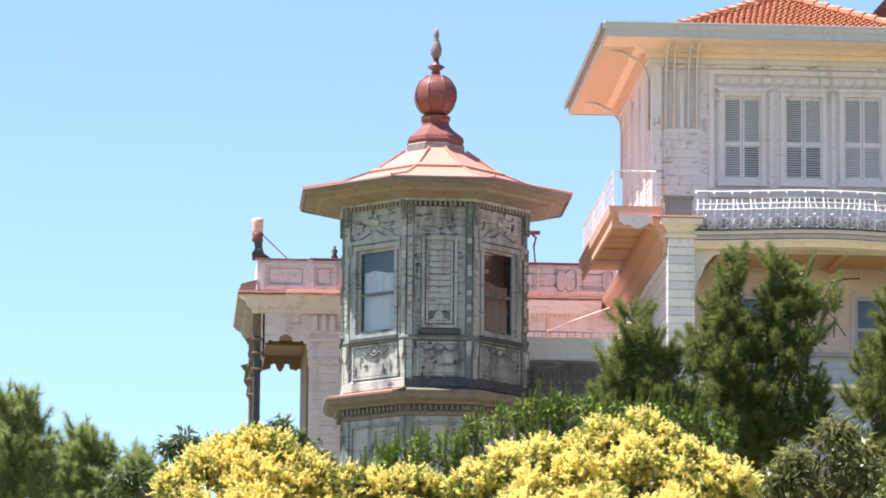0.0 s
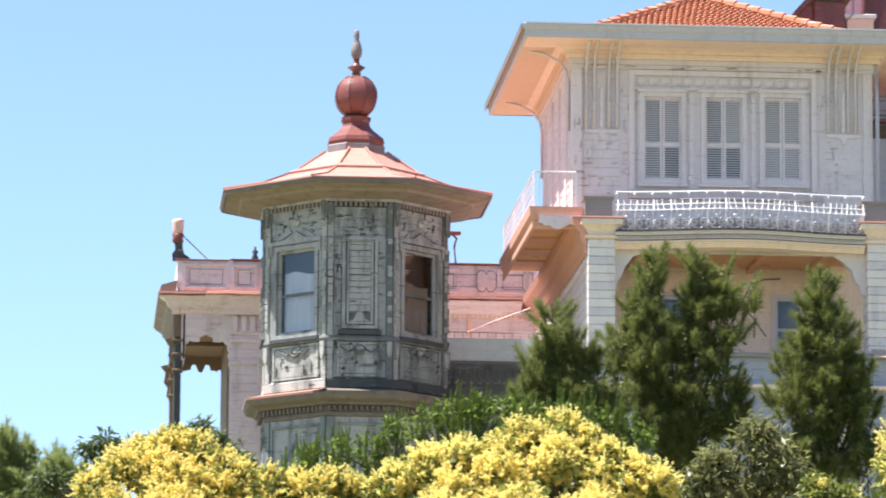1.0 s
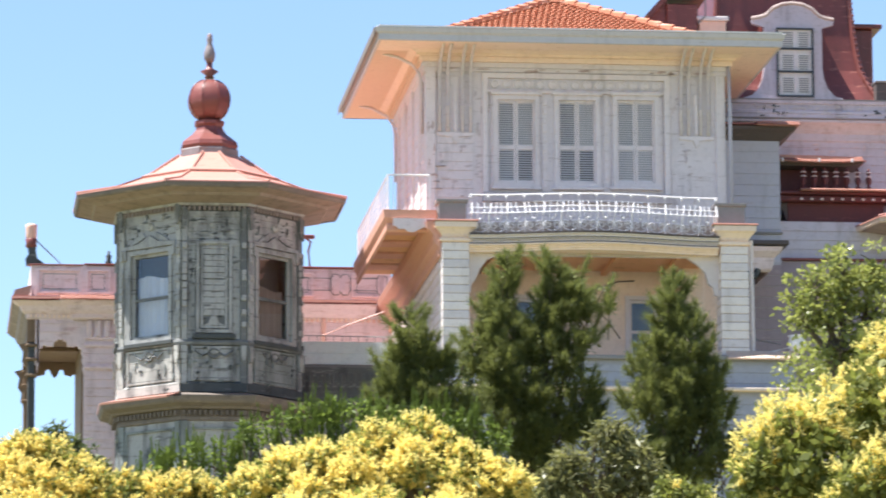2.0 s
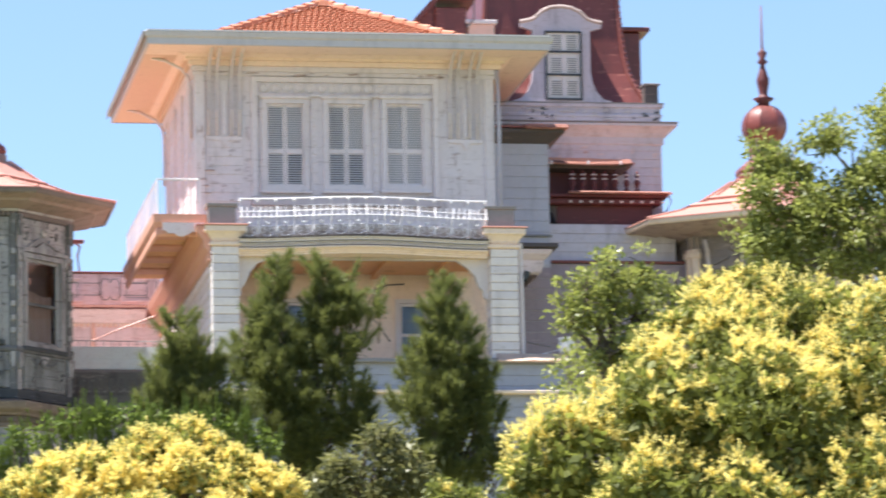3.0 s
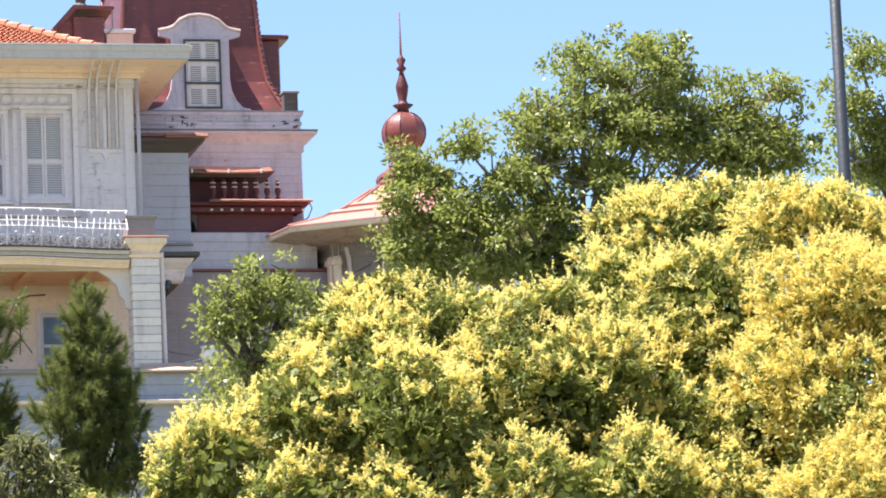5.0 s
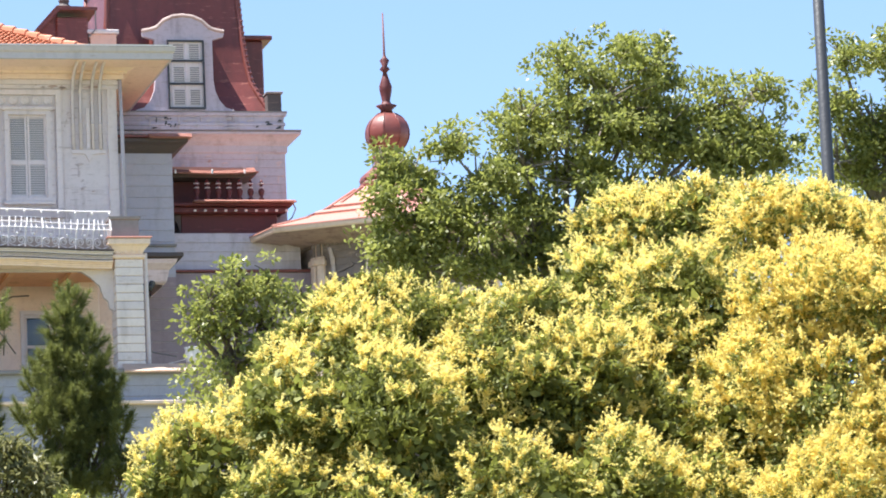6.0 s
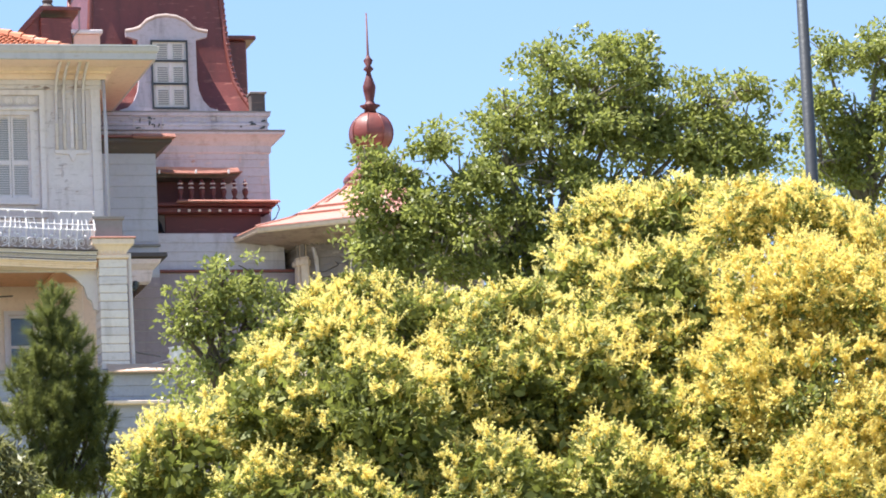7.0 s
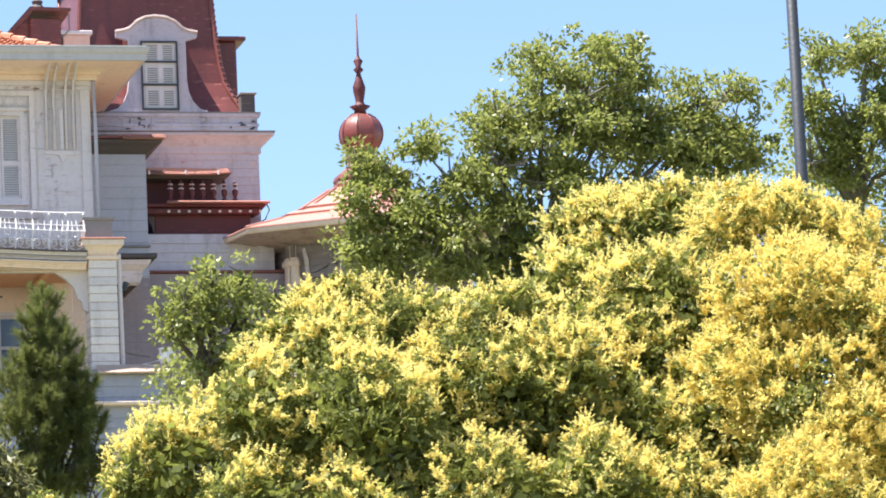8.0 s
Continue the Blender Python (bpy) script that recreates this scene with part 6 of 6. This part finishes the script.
def bough_tree(name, rows, y, label, seed, material, lumps=20, size=0.22, leaf=0.092, n=112, wild=1.02, gaps=(), fill=620, bark=BARK):
    """A broadleaf crown of many separate tufts of leaves at the twig ends, with gaps and stray sprigs."""
    tree, blobs, rest, rng = stand(name, rows, y, label, seed, 0.0, bark=bark)
    SPOT_Y[0] = y
    filling("inner_crown", tree, rest, rng, material, leaf, fill)
    c, s = [], []
    bm = bmesh.new()
    for x, yy, z, r in blobs:
        k = max(6, int(lumps * r * r / 0.5))
        o = unit(rng.normal(size=(k, 3)) + np.array([0, -0.25, 0.1]))
        p = np.array([x, yy, z]) + o * r * rng.uniform(0.3, wild, (k, 1))
        ok = np.array([noise.noise((q[0] * 1.3, q[1] * 1.3, q[2] * 1.3 + seed)) for q in p]) > -0.27
        ok &= hollow_field(p, gaps) < 0.45
        for a in p[::2]:
            mid = (np.array([x, yy, z]) + a) / 2 + rng.normal(size=3) * 0.07
            tube([(x, yy, z), tuple(mid), tuple(a)], [0.026, 0.017, 0.007], 4, bm)
        p = p[ok]
        c.append(p)
        s.append(size * rng.uniform(0.5, 1.3, len(p)))
    c, s = np.concatenate(c), np.concatenate(s)
    o = unit(rng.normal(size=(len(c), n, 3)).reshape(-1, 3) + np.array([0, 0, 0.35])).reshape(len(c), n, 3)
    pos = (c[:, None, :] + o * s[:, None, None] * (0.3 + 0.85 * rng.random((len(c), n, 1))) * np.array([1.2, 1.1, 0.72])).reshape(-1, 3)
    k = len(pos)
    ax = unit(o.reshape(-1, 3) * 0.7 + rng.normal(size=(k, 3)) * 0.6 + np.array([0, 0, -0.2]))
    v = blades(pos, ax, leaf * rng.uniform(0.6, 1.3, k), leaf * 0.5 * rng.uniform(0.8, 1.2, k), rng)
    cloud_mesh("crown", v, material, tree, "loose crown of small leaves")
    tagged(part("brushwood", bm, bark, tree, "thin twigs"), kind="stuff")
    return tree


def flower_tree(name, rows, y, label, seed, petal, bloom=0.6, leaves=300, green=(), rich=(), gap_full=0.13):
    """A tree in flower: pinnate leaves, and upright star-shaped sprays of tiny florets, loose below and massed on the top boughs."""
    tree, blobs, rest, rng = stand(name, rows, y, label, seed, 0.13, slope=0.7)
    SPOT_Y[0] = y
    full = bloom > 0.95
    lumps = clumps(blobs, rng, 16, *((0.34, 0.50) if full else (0.26, 0.42)))
    filling("inner_crown", tree, rest, rng, YLEAF, 0.18, 1300)
    filling("inner_bloom", tree, blobs, rng, *((petal, *((0.07, 2400) if gap_full > 0.12 else (0.055, 15000))) if full else (YLEAF, 0.19, 1500)))
    if full and gap_full > 0.12:
        filling("inner_leaves", tree, blobs, rng, YLEAF, 0.13, 700)
    dense = [b for b, f in zip(lumps, hollow_field(np.array(lumps), rich)) if f > 0.4]
    if dense:
        filling("massed_bloom", tree, dense, rng, petal, 0.06, 2000)
    # leaves: each a stalk with leaflets in two ranks
    c, d = front(*shell(lumps, leaves * 0.62, rng, 0.55, 1.0), rng)
    n = 14
    stem = unit(d * 0.9 + rng.normal(size=d.shape) * 0.6 + np.array([0, 0, -0.1]))
    wing = unit(np.cross(stem, rng.normal(size=d.shape)))
    u = np.tile(np.arange(n) // 2 / (n / 2), len(c))[:, None]
    hand = np.tile(np.where(np.arange(n) % 2, 1.0, -1.0), len(c))[:, None]
    base = np.repeat(c, n, 0) + np.repeat(stem, n, 0) * (u * 0.24 - 0.08) + rng.normal(size=(len(c) * n, 3)) * 0.02
    ax = unit(np.repeat(wing, n, 0) * hand + np.repeat(stem, n, 0) * 0.6 + rng.normal(size=base.shape) * 0.25 + np.array([0, 0, -0.15]))
    k = len(base)
    v = blades(base, ax, rng.uniform(0.06, 0.11, k), rng.uniform(0.026, 0.042, k), rng)
    cloud_mesh("crown", v, YLEAF, tree, "green feathery leaves")
    # sprays
    c, d = front(*shell(lumps, (420 if gap_full > 0.12 else 2600) if full else 340, rng, 0.88, 1.12), rng, 0.15)
    g = np.array([noise.noise((p[0] * 1.9, p[1] * 1.9, p[2] * 1.9 + seed)) + 0.6 * noise.noise((p[0] * 0.8, p[1] * 0.8, p[2] * 0.8 - seed)) for p in c])
    zs = np.array([b[2] for b in blobs])
    high = np.clip((c[:, 2] - zs.mean()) / max(0.6, np.ptp(zs) / 2), -1, 1)
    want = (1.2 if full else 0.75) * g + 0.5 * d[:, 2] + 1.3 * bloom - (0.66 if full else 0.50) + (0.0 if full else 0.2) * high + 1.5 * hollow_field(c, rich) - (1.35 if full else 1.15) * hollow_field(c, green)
    keep = (want > 0) & (d[:, 2] > -0.7)
    c, d, want = c[keep], d[keep], np.clip(want[keep], 0, 1.25)
    gap = (gap_full if full else 0.255 - 0.12 * want) * rng.uniform(0.85, 1.2, len(c))
    pick = thinned(c, gap, rng)
    c, d, want = c[pick], d[pick], want[pick]
    ax0 = unit(d * 0.7 + np.array([0, 0, 0.8]) + rng.normal(size=d.shape) * 0.2)
    arms, m = 9, 30
    arm = unit((ax0[:, None, :] + rng.normal(size=(len(c), arms, 3)) * (0.62 if gap_full < 0.12 else 0.8)).reshape(-1, 3)).reshape(len(c), arms, 1, 3)
    u = rng.random((len(c), arms, m, 1)) ** 0.7
    h = rng.uniform(0.09, 0.28, (len(c), arms, 1, 1)) * (0.8 if gap_full < 0.12 else 1.0) * rng.uniform(0.7, 1.2, (len(c), 1, 1, 1))
    off = rng.normal(size=(len(c), arms, m, 3)) * 0.017 * (1.15 - u)
    pos = (c[:, None, None, :] + arm * (u * h - 0.02) + off).reshape(-1, 3)
    k = len(pos)
    v = blades(pos, unit(rng.normal(size=(k, 3)) + np.repeat(arm.reshape(-1, 3), m, 0) * 0.4), rng.uniform(0.020, 0.036, k), rng.uniform(0.014, 0.024, k), rng, True)
    cloud_mesh("blossom", v, petal, tree, "upright sprays of yellow florets")
    return tree


def pine_tree(name, rows, y, label, seed, material, per=1.0, needle=0.2, rise=0.75, lo=0.12, fan=0.62, twig=(0.18, 0.42), inner=300):
    """A pine: soft brushes of fine needles along the ends of upswept twigs, in separate plumes."""
    tree, blobs, rest, rng = stand(name, rows, y, label, seed, 0.02, thick=0.075)
    filling("inner_crown", tree, rest, rng, material, 0.11, inner)
    filling("inner_needles", tree, blobs, rng, material, 0.10, 1500)
    c, d = [], []
    for x, yy, z, r in blobs:
        k = max(5, int(per * 150 * r ** 1.5))
        o = unit(rng.normal(size=(k, 3)) + np.array([0, -0.2, 0.0]))
        c.append(np.array([x, yy, z - 0.14]) + o * r * (lo + (0.92 - lo) * rng.random((k, 1)) ** 0.6) * np.array([1, 1, 1.15]))
        d.append(o)
    c, d = np.concatenate(c), np.concatenate(d)
    g = np.array([noise.noise((p[0] * 2.2, p[1] * 2.2, p[2] * 1.3 + seed)) for p in c])
    keep = g > -0.34
    c, d = c[keep], d[keep]
    ax0 = unit(d * 0.55 + np.array([0, 0, rise]) + rng.normal(size=d.shape) * 0.2)
    m = 200
    u = rng.random((len(c), m, 1))
    L = rng.uniform(*twig, (len(c), 1, 1))
    pos = (c[:, None, :] + ax0[:, None, :] * u * L).reshape(-1, 3)
    k = len(pos)
    ax = unit(np.repeat(ax0, m, 0) + rng.normal(size=(k, 3)) * fan)
    v = blades(pos, ax, needle * rng.uniform(0.6, 1.15, k) * (1.15 - 0.45 * u.reshape(-1)), rng.uniform(0.006, 0.011, k), rng, True)
    cloud_mesh("crown", v, material, tree, "soft brushes of long needles")
    bm = bmesh.new()
    for p, a in zip(c[::4], ax0[::4]):
        tube([p - a * 0.42 + np.array([0, 0, -0.05]), p - a * 0.1, p + a * 0.2], [0.013, 0.009, 0.005], 3, bm)
    tagged(part("brushwood", bm, BARK, tree, "thin bare twigs"), kind="stuff")
    return tree


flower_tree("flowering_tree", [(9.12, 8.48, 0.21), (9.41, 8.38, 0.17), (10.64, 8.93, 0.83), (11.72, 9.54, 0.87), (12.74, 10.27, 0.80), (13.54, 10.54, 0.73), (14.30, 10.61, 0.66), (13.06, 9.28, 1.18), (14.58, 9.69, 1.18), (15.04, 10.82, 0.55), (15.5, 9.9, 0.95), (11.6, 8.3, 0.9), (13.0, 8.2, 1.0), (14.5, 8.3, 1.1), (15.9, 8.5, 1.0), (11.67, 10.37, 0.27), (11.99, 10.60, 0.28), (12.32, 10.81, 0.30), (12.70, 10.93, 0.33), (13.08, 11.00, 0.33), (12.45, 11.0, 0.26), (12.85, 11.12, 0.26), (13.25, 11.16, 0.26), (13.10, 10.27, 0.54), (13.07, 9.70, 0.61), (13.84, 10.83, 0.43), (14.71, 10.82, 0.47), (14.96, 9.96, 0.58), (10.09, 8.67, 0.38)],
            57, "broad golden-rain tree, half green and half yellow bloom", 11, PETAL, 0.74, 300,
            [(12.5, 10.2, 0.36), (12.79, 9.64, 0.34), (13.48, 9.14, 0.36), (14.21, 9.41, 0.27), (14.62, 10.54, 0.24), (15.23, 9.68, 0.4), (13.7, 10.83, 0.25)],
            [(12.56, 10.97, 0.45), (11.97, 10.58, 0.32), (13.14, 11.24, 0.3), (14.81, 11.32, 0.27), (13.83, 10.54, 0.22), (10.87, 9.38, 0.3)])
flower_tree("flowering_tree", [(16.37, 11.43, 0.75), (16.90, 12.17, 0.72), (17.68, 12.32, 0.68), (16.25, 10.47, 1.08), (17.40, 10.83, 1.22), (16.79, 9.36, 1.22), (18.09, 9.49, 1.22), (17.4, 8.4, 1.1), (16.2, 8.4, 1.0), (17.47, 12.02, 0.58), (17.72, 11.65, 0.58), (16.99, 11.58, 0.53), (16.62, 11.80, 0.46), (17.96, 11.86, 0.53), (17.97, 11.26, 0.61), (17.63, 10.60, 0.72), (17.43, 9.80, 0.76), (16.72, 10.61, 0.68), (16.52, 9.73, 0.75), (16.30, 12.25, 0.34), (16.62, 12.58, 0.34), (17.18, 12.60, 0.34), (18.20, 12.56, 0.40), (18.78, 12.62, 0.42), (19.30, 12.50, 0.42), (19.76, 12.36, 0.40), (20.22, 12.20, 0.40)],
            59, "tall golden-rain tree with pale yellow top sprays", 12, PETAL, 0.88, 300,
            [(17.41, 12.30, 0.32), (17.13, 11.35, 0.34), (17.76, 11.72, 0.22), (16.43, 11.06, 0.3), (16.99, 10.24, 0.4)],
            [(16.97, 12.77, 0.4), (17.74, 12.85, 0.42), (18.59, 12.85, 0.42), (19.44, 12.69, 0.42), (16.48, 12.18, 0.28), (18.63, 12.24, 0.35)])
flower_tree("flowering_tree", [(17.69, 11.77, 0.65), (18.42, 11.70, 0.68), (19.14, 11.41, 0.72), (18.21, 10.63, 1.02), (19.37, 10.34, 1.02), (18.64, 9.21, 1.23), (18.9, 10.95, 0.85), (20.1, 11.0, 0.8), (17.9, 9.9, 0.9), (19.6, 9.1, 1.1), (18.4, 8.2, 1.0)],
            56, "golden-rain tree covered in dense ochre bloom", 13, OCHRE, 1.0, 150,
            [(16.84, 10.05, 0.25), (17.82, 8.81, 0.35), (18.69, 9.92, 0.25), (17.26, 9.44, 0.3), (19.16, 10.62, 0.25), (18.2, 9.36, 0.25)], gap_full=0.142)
flower_tree("flowering_tree", [(5.81, 8.91, 0.20), (5.48, 8.84, 0.22), (5.28, 8.8, 0.2), (5.09, 8.66, 0.24), (4.63, 8.59, 0.26), (4.23, 8.48, 0.26), (3.91, 8.31, 0.24), (3.71, 8.18, 0.18), (6.08, 8.75, 0.2), (6.27, 8.62, 0.16), (6.47, 8.52, 0.14), (5.68, 8.54, 0.38), (5.02, 8.33, 0.4), (6.21, 8.35, 0.3), (6.67, 8.39, 0.14), (6.84, 8.3, 0.12), (4.43, 8.19, 0.33), (6.47, 8.22, 0.24), (5.2, 7.9, 0.5), (4.4, 7.8, 0.45), (6.1, 7.9, 0.4)],
            55, "golden-rain tree in solid bright yellow bloom", 14, PETAL, 1.25, 12, gap_full=0.092)
flower_tree("flowering_tree", [(1.33, 8.92, 0.21), (0.99, 8.78, 0.3), (1.6, 8.86, 0.22), (0.66, 8.6, 0.3), (0.39, 8.39, 0.24), (1.87, 8.69, 0.22), (2.15, 8.53, 0.24), (1.27, 8.51, 0.45), (1.81, 8.38, 0.36), (2.49, 8.46, 0.18), (2.76, 8.43, 0.2), (3.17, 8.46, 0.2), (2.35, 8.32, 0.24), (3.4, 8.41, 0.17), (1.3, 8.05, 0.5), (2.3, 8.0, 0.35), (0.6, 8.1, 0.3), (3.1, 8.1, 0.3)],
            57, "rounded golden-rain tree in bright yellow bloom", 15, OCHRE, 1.25, 12, gap_full=0.092)
bough_tree("broadleaf_tree", [(21.79, 18.37, 0.40), (20.79, 18.02, 0.59), (19.97, 17.29, 0.59), (22.27, 18.03, 0.60), (21.25, 17.34, 1.28), (22.41, 16.96, 1.09), (23.49, 17.59, 0.65), (24.04, 17.74, 0.45), (24.10, 16.96, 0.70), (23.08, 16.57, 0.90), (18.68, 16.68, 0.48), (18.08, 16.37, 0.53), (17.60, 16.37, 0.43), (17.57, 15.71, 0.53), (18.19, 15.56, 0.77), (19.13, 16.09, 0.73), (18.90, 15.23, 0.87), (19.92, 16.38, 0.78), (20.07, 15.42, 0.88), (20.99, 16.18, 0.88), (18.10, 14.66, 0.67), (20.53, 16.76, 0.69), (21.67, 16.09, 0.79), (20.64, 15.13, 0.59), (23.47, 16.47, 0.70), (24.28, 16.57, 0.60), (19.54, 14.46, 0.58), (20.43, 14.75, 0.59), (17.40, 14.95, 0.50)],
           76, "large loose-crowned green tree", 21, LEAF, 40, 0.20, 0.115, 48, 1.1,
           [(18.81, 16.33, 0.36), (20.82, 15.8, 0.34), (22.68, 18.22, 0.24), (18.19, 16.47, 0.18), (20.62, 16.67, 0.22), (22.87, 16.38, 0.24)], 360, PALEBARK)
bough_tree("broadleaf_tree", [(26.98, 19.07, 0.53), (27.89, 19.12, 0.64), (26.66, 18.24, 0.53), (27.50, 17.98, 0.85), (28.31, 18.19, 0.75), (26.82, 17.31, 0.64), (27.76, 17.05, 0.80), (28.74, 19.02, 0.65), (28.74, 17.36, 0.86)],
           80, "green tree beyond the lamp post", 22, LEAF, 40, 0.20, 0.115, 48, 1.1, (), 360, PALEBARK)
bough_tree("shrub", [(12.99, 12.75, 0.47), (13.48, 12.67, 0.45), (12.57, 12.43, 0.37), (12.41, 12.06, 0.26), (12.93, 12.14, 0.49), (13.46, 12.14, 0.49), (13.96, 12.46, 0.31), (12.95, 11.68, 0.33), (13.4, 11.55, 0.45)],
           66, "glossy dark green shrub by the porch", 23, LEAFD, 62, 0.13, 0.10, 30, 1.12)
pine_tree("pine_tree", [(8.97, 13.92, 0.1), (8.95, 13.68, 0.19), (8.87, 13.37, 0.26), (8.82, 13.02, 0.31), (8.73, 12.62, 0.36), (8.86, 12.19, 0.43), (8.65, 11.84, 0.39), (9.25, 11.85, 0.43), (9.61, 13.91, 0.09), (9.65, 13.69, 0.17), (9.65, 13.38, 0.26), (9.69, 12.99, 0.31), (9.43, 12.99, 0.26), (9.34, 12.55, 0.39), (9.78, 12.47, 0.39), (10.04, 13.66, 0.14), (10.03, 13.44, 0.21), (10.08, 13.09, 0.24), (10.13, 12.65, 0.26), (10.48, 13.49, 0.11), (10.52, 13.23, 0.15), (8.99, 11.41, 0.43), (9.51, 11.42, 0.47), (10.04, 11.95, 0.43), (10.12, 11.43, 0.39), (9.34, 10.98, 0.39), (8.47, 12.27, 0.21), (8.43, 12.62, 0.14)],
          72, "dark bushy pine in front of the porch", 31, NEEDLE)
pine_tree("pine_tree", [(7.31, 12.92, 0.12), (7.33, 12.66, 0.22), (7.5, 12.36, 0.3), (7.16, 12.18, 0.25), (7.03, 11.88, 0.25), (7.42, 11.89, 0.34), (7.71, 12.11, 0.25), (7.89, 12.28, 0.12), (8.01, 11.86, 0.3), (7.67, 11.59, 0.38), (8.1, 11.51, 0.3), (6.9, 11.66, 0.19), (7.25, 11.54, 0.3), (8.14, 12.03, 0.12), (7.4, 11.2, 0.35), (8.0, 11.1, 0.35)],
          71, "young pine beside a larger one", 32, NEEDLE)
pine_tree("pine_tree", [(11.4, 13.5, 0.1), (11.4, 13.21, 0.2), (11.3, 12.87, 0.29), (11.56, 12.83, 0.25), (11.17, 12.47, 0.32), (11.6, 12.39, 0.36), (11.38, 11.96, 0.47), (11.72, 11.87, 0.38), (11.03, 11.78, 0.34), (11.98, 11.7, 0.25), (12.06, 12.09, 0.1), (11.8, 11.36, 0.34), (11.28, 11.35, 0.47), (10.86, 12.12, 0.15), (10.81, 11.52, 0.25), (12.11, 11.44, 0.2), (11.44, 10.75, 0.5), (10.84, 10.8, 0.4), (12.1, 10.8, 0.4)],
          71, "slender dark pine before the porch", 33, NEEDLE)
pine_tree("pine_tree", [(3.13, 9.87, 0.29), (3.53, 10.16, 0.31), (3.97, 10.25, 0.31), (4.34, 10.34, 0.31), (4.74, 10.59, 0.31), (5.15, 10.72, 0.33), (5.55, 10.88, 0.33), (5.92, 10.92, 0.33), (6.29, 10.92, 0.33), (6.70, 10.87, 0.33), (7.10, 10.84, 0.33), (7.51, 10.85, 0.31), (7.92, 10.77, 0.31), (8.25, 10.57, 0.31), (3.94, 9.89, 0.32), (4.58, 10.06, 0.32), (5.15, 10.23, 0.33), (5.64, 10.40, 0.34), (6.13, 10.49, 0.34), (6.62, 10.46, 0.34), (7.11, 10.43, 0.34), (7.59, 10.44, 0.34), (3.45, 9.76, 0.32), (8.08, 10.20, 0.41)],
          68, "low spreading bright green pine with upright shoots", 34, NEEDLEB, 1.5, 0.075, 4.0, 0.1, 0.2, (0.2, 0.4), 620)
pine_tree("pine_tree", [(-2.12, 11.60, 0.19), (-1.81, 11.56, 0.17), (-1.68, 11.34, 0.16), (-2.02, 11.25, 0.35), (-1.72, 10.99, 0.28), (-1.58, 10.73, 0.22), (-2.01, 10.73, 0.44), (-2.17, 10.29, 0.35), (-1.66, 10.30, 0.35)],
          73, "round-topped green pine on the slope", 35, NEEDLEF, 1.7)
pine_tree("pine_tree", [(-1.0, 11.23, 0.14), (-0.78, 11.05, 0.18), (-1.12, 10.96, 0.22), (-0.68, 10.79, 0.28), (-1.07, 10.56, 0.35), (-0.42, 10.93, 0.14), (-0.54, 10.48, 0.35), (-1.37, 10.38, 0.26), (-0.2, 10.89, 0.11), (-0.03, 10.76, 0.18), (-0.24, 10.58, 0.25), (0.11, 10.80, 0.09), (0.11, 10.54, 0.19)],
          74, "low round green pine beside another", 36, NEEDLEF, 1.7)
leaf_tree("shrub", [(1.79, 9.81, 0.07), (1.96, 9.65, 0.1), (2.15, 9.54, 0.13), (2.27, 9.39, 0.12)], 62, "thin tree with long dark pinnate leaves", 24, PINNATE, 520, 0.13, 0.07, 5, 0.3, 0.26, 0.6, 0.7)
leaf_tree("shrub", [(0.34, 9.51, 0.1), (0.56, 9.59, 0.09), (0.78, 9.55, 0.07), (1.04, 9.62, 0.07), (-0.27, 9.02, 0.18), (-0.09, 9.09, 0.15)], 62, "sparse dark-leaved tree behind yellow bloom", 25, PINNATE, 460, 0.13, 0.07, 6, 0.3, 0.26, 0.6, 0.8)
leaf_tree("shrub", [(9.38, 10.17, 0.15), (9.15, 9.95, 0.23), (9.54, 9.96, 0.24), (8.84, 9.75, 0.15), (8.76, 9.6, 0.24), (8.53, 9.39, 0.19), (9.23, 9.57, 0.34), (9.69, 9.65, 0.29), (9.92, 9.85, 0.14), (9.88, 9.5, 0.23)], 64, "grey-green shrub with drooping leaves", 26, OLIVE, 330, 0.15, 0.12, 9, 0.3, 0.26, 0.6)

# ---- lamp post ----
gz = ground_z(20.6, 62)
lamp = thing("lamp_post", 20.6, 62.0, gz, "tall dark grey tapered steel lamp post", "lamp post")
part("pole", lathe([(0.16, gz - 0.1), (0.115, gz + 0.6), (0.10, gz + 3), (0.072, 17.4), (0.05, 17.42)], 20.6, 62.0, 16), POLE, lamp, "", True)
part("base_plate", boxes([(20.4, 20.8, 61.8, 62.2, gz - 0.05, gz + 0.05)], bev=0.01), POLE, lamp)
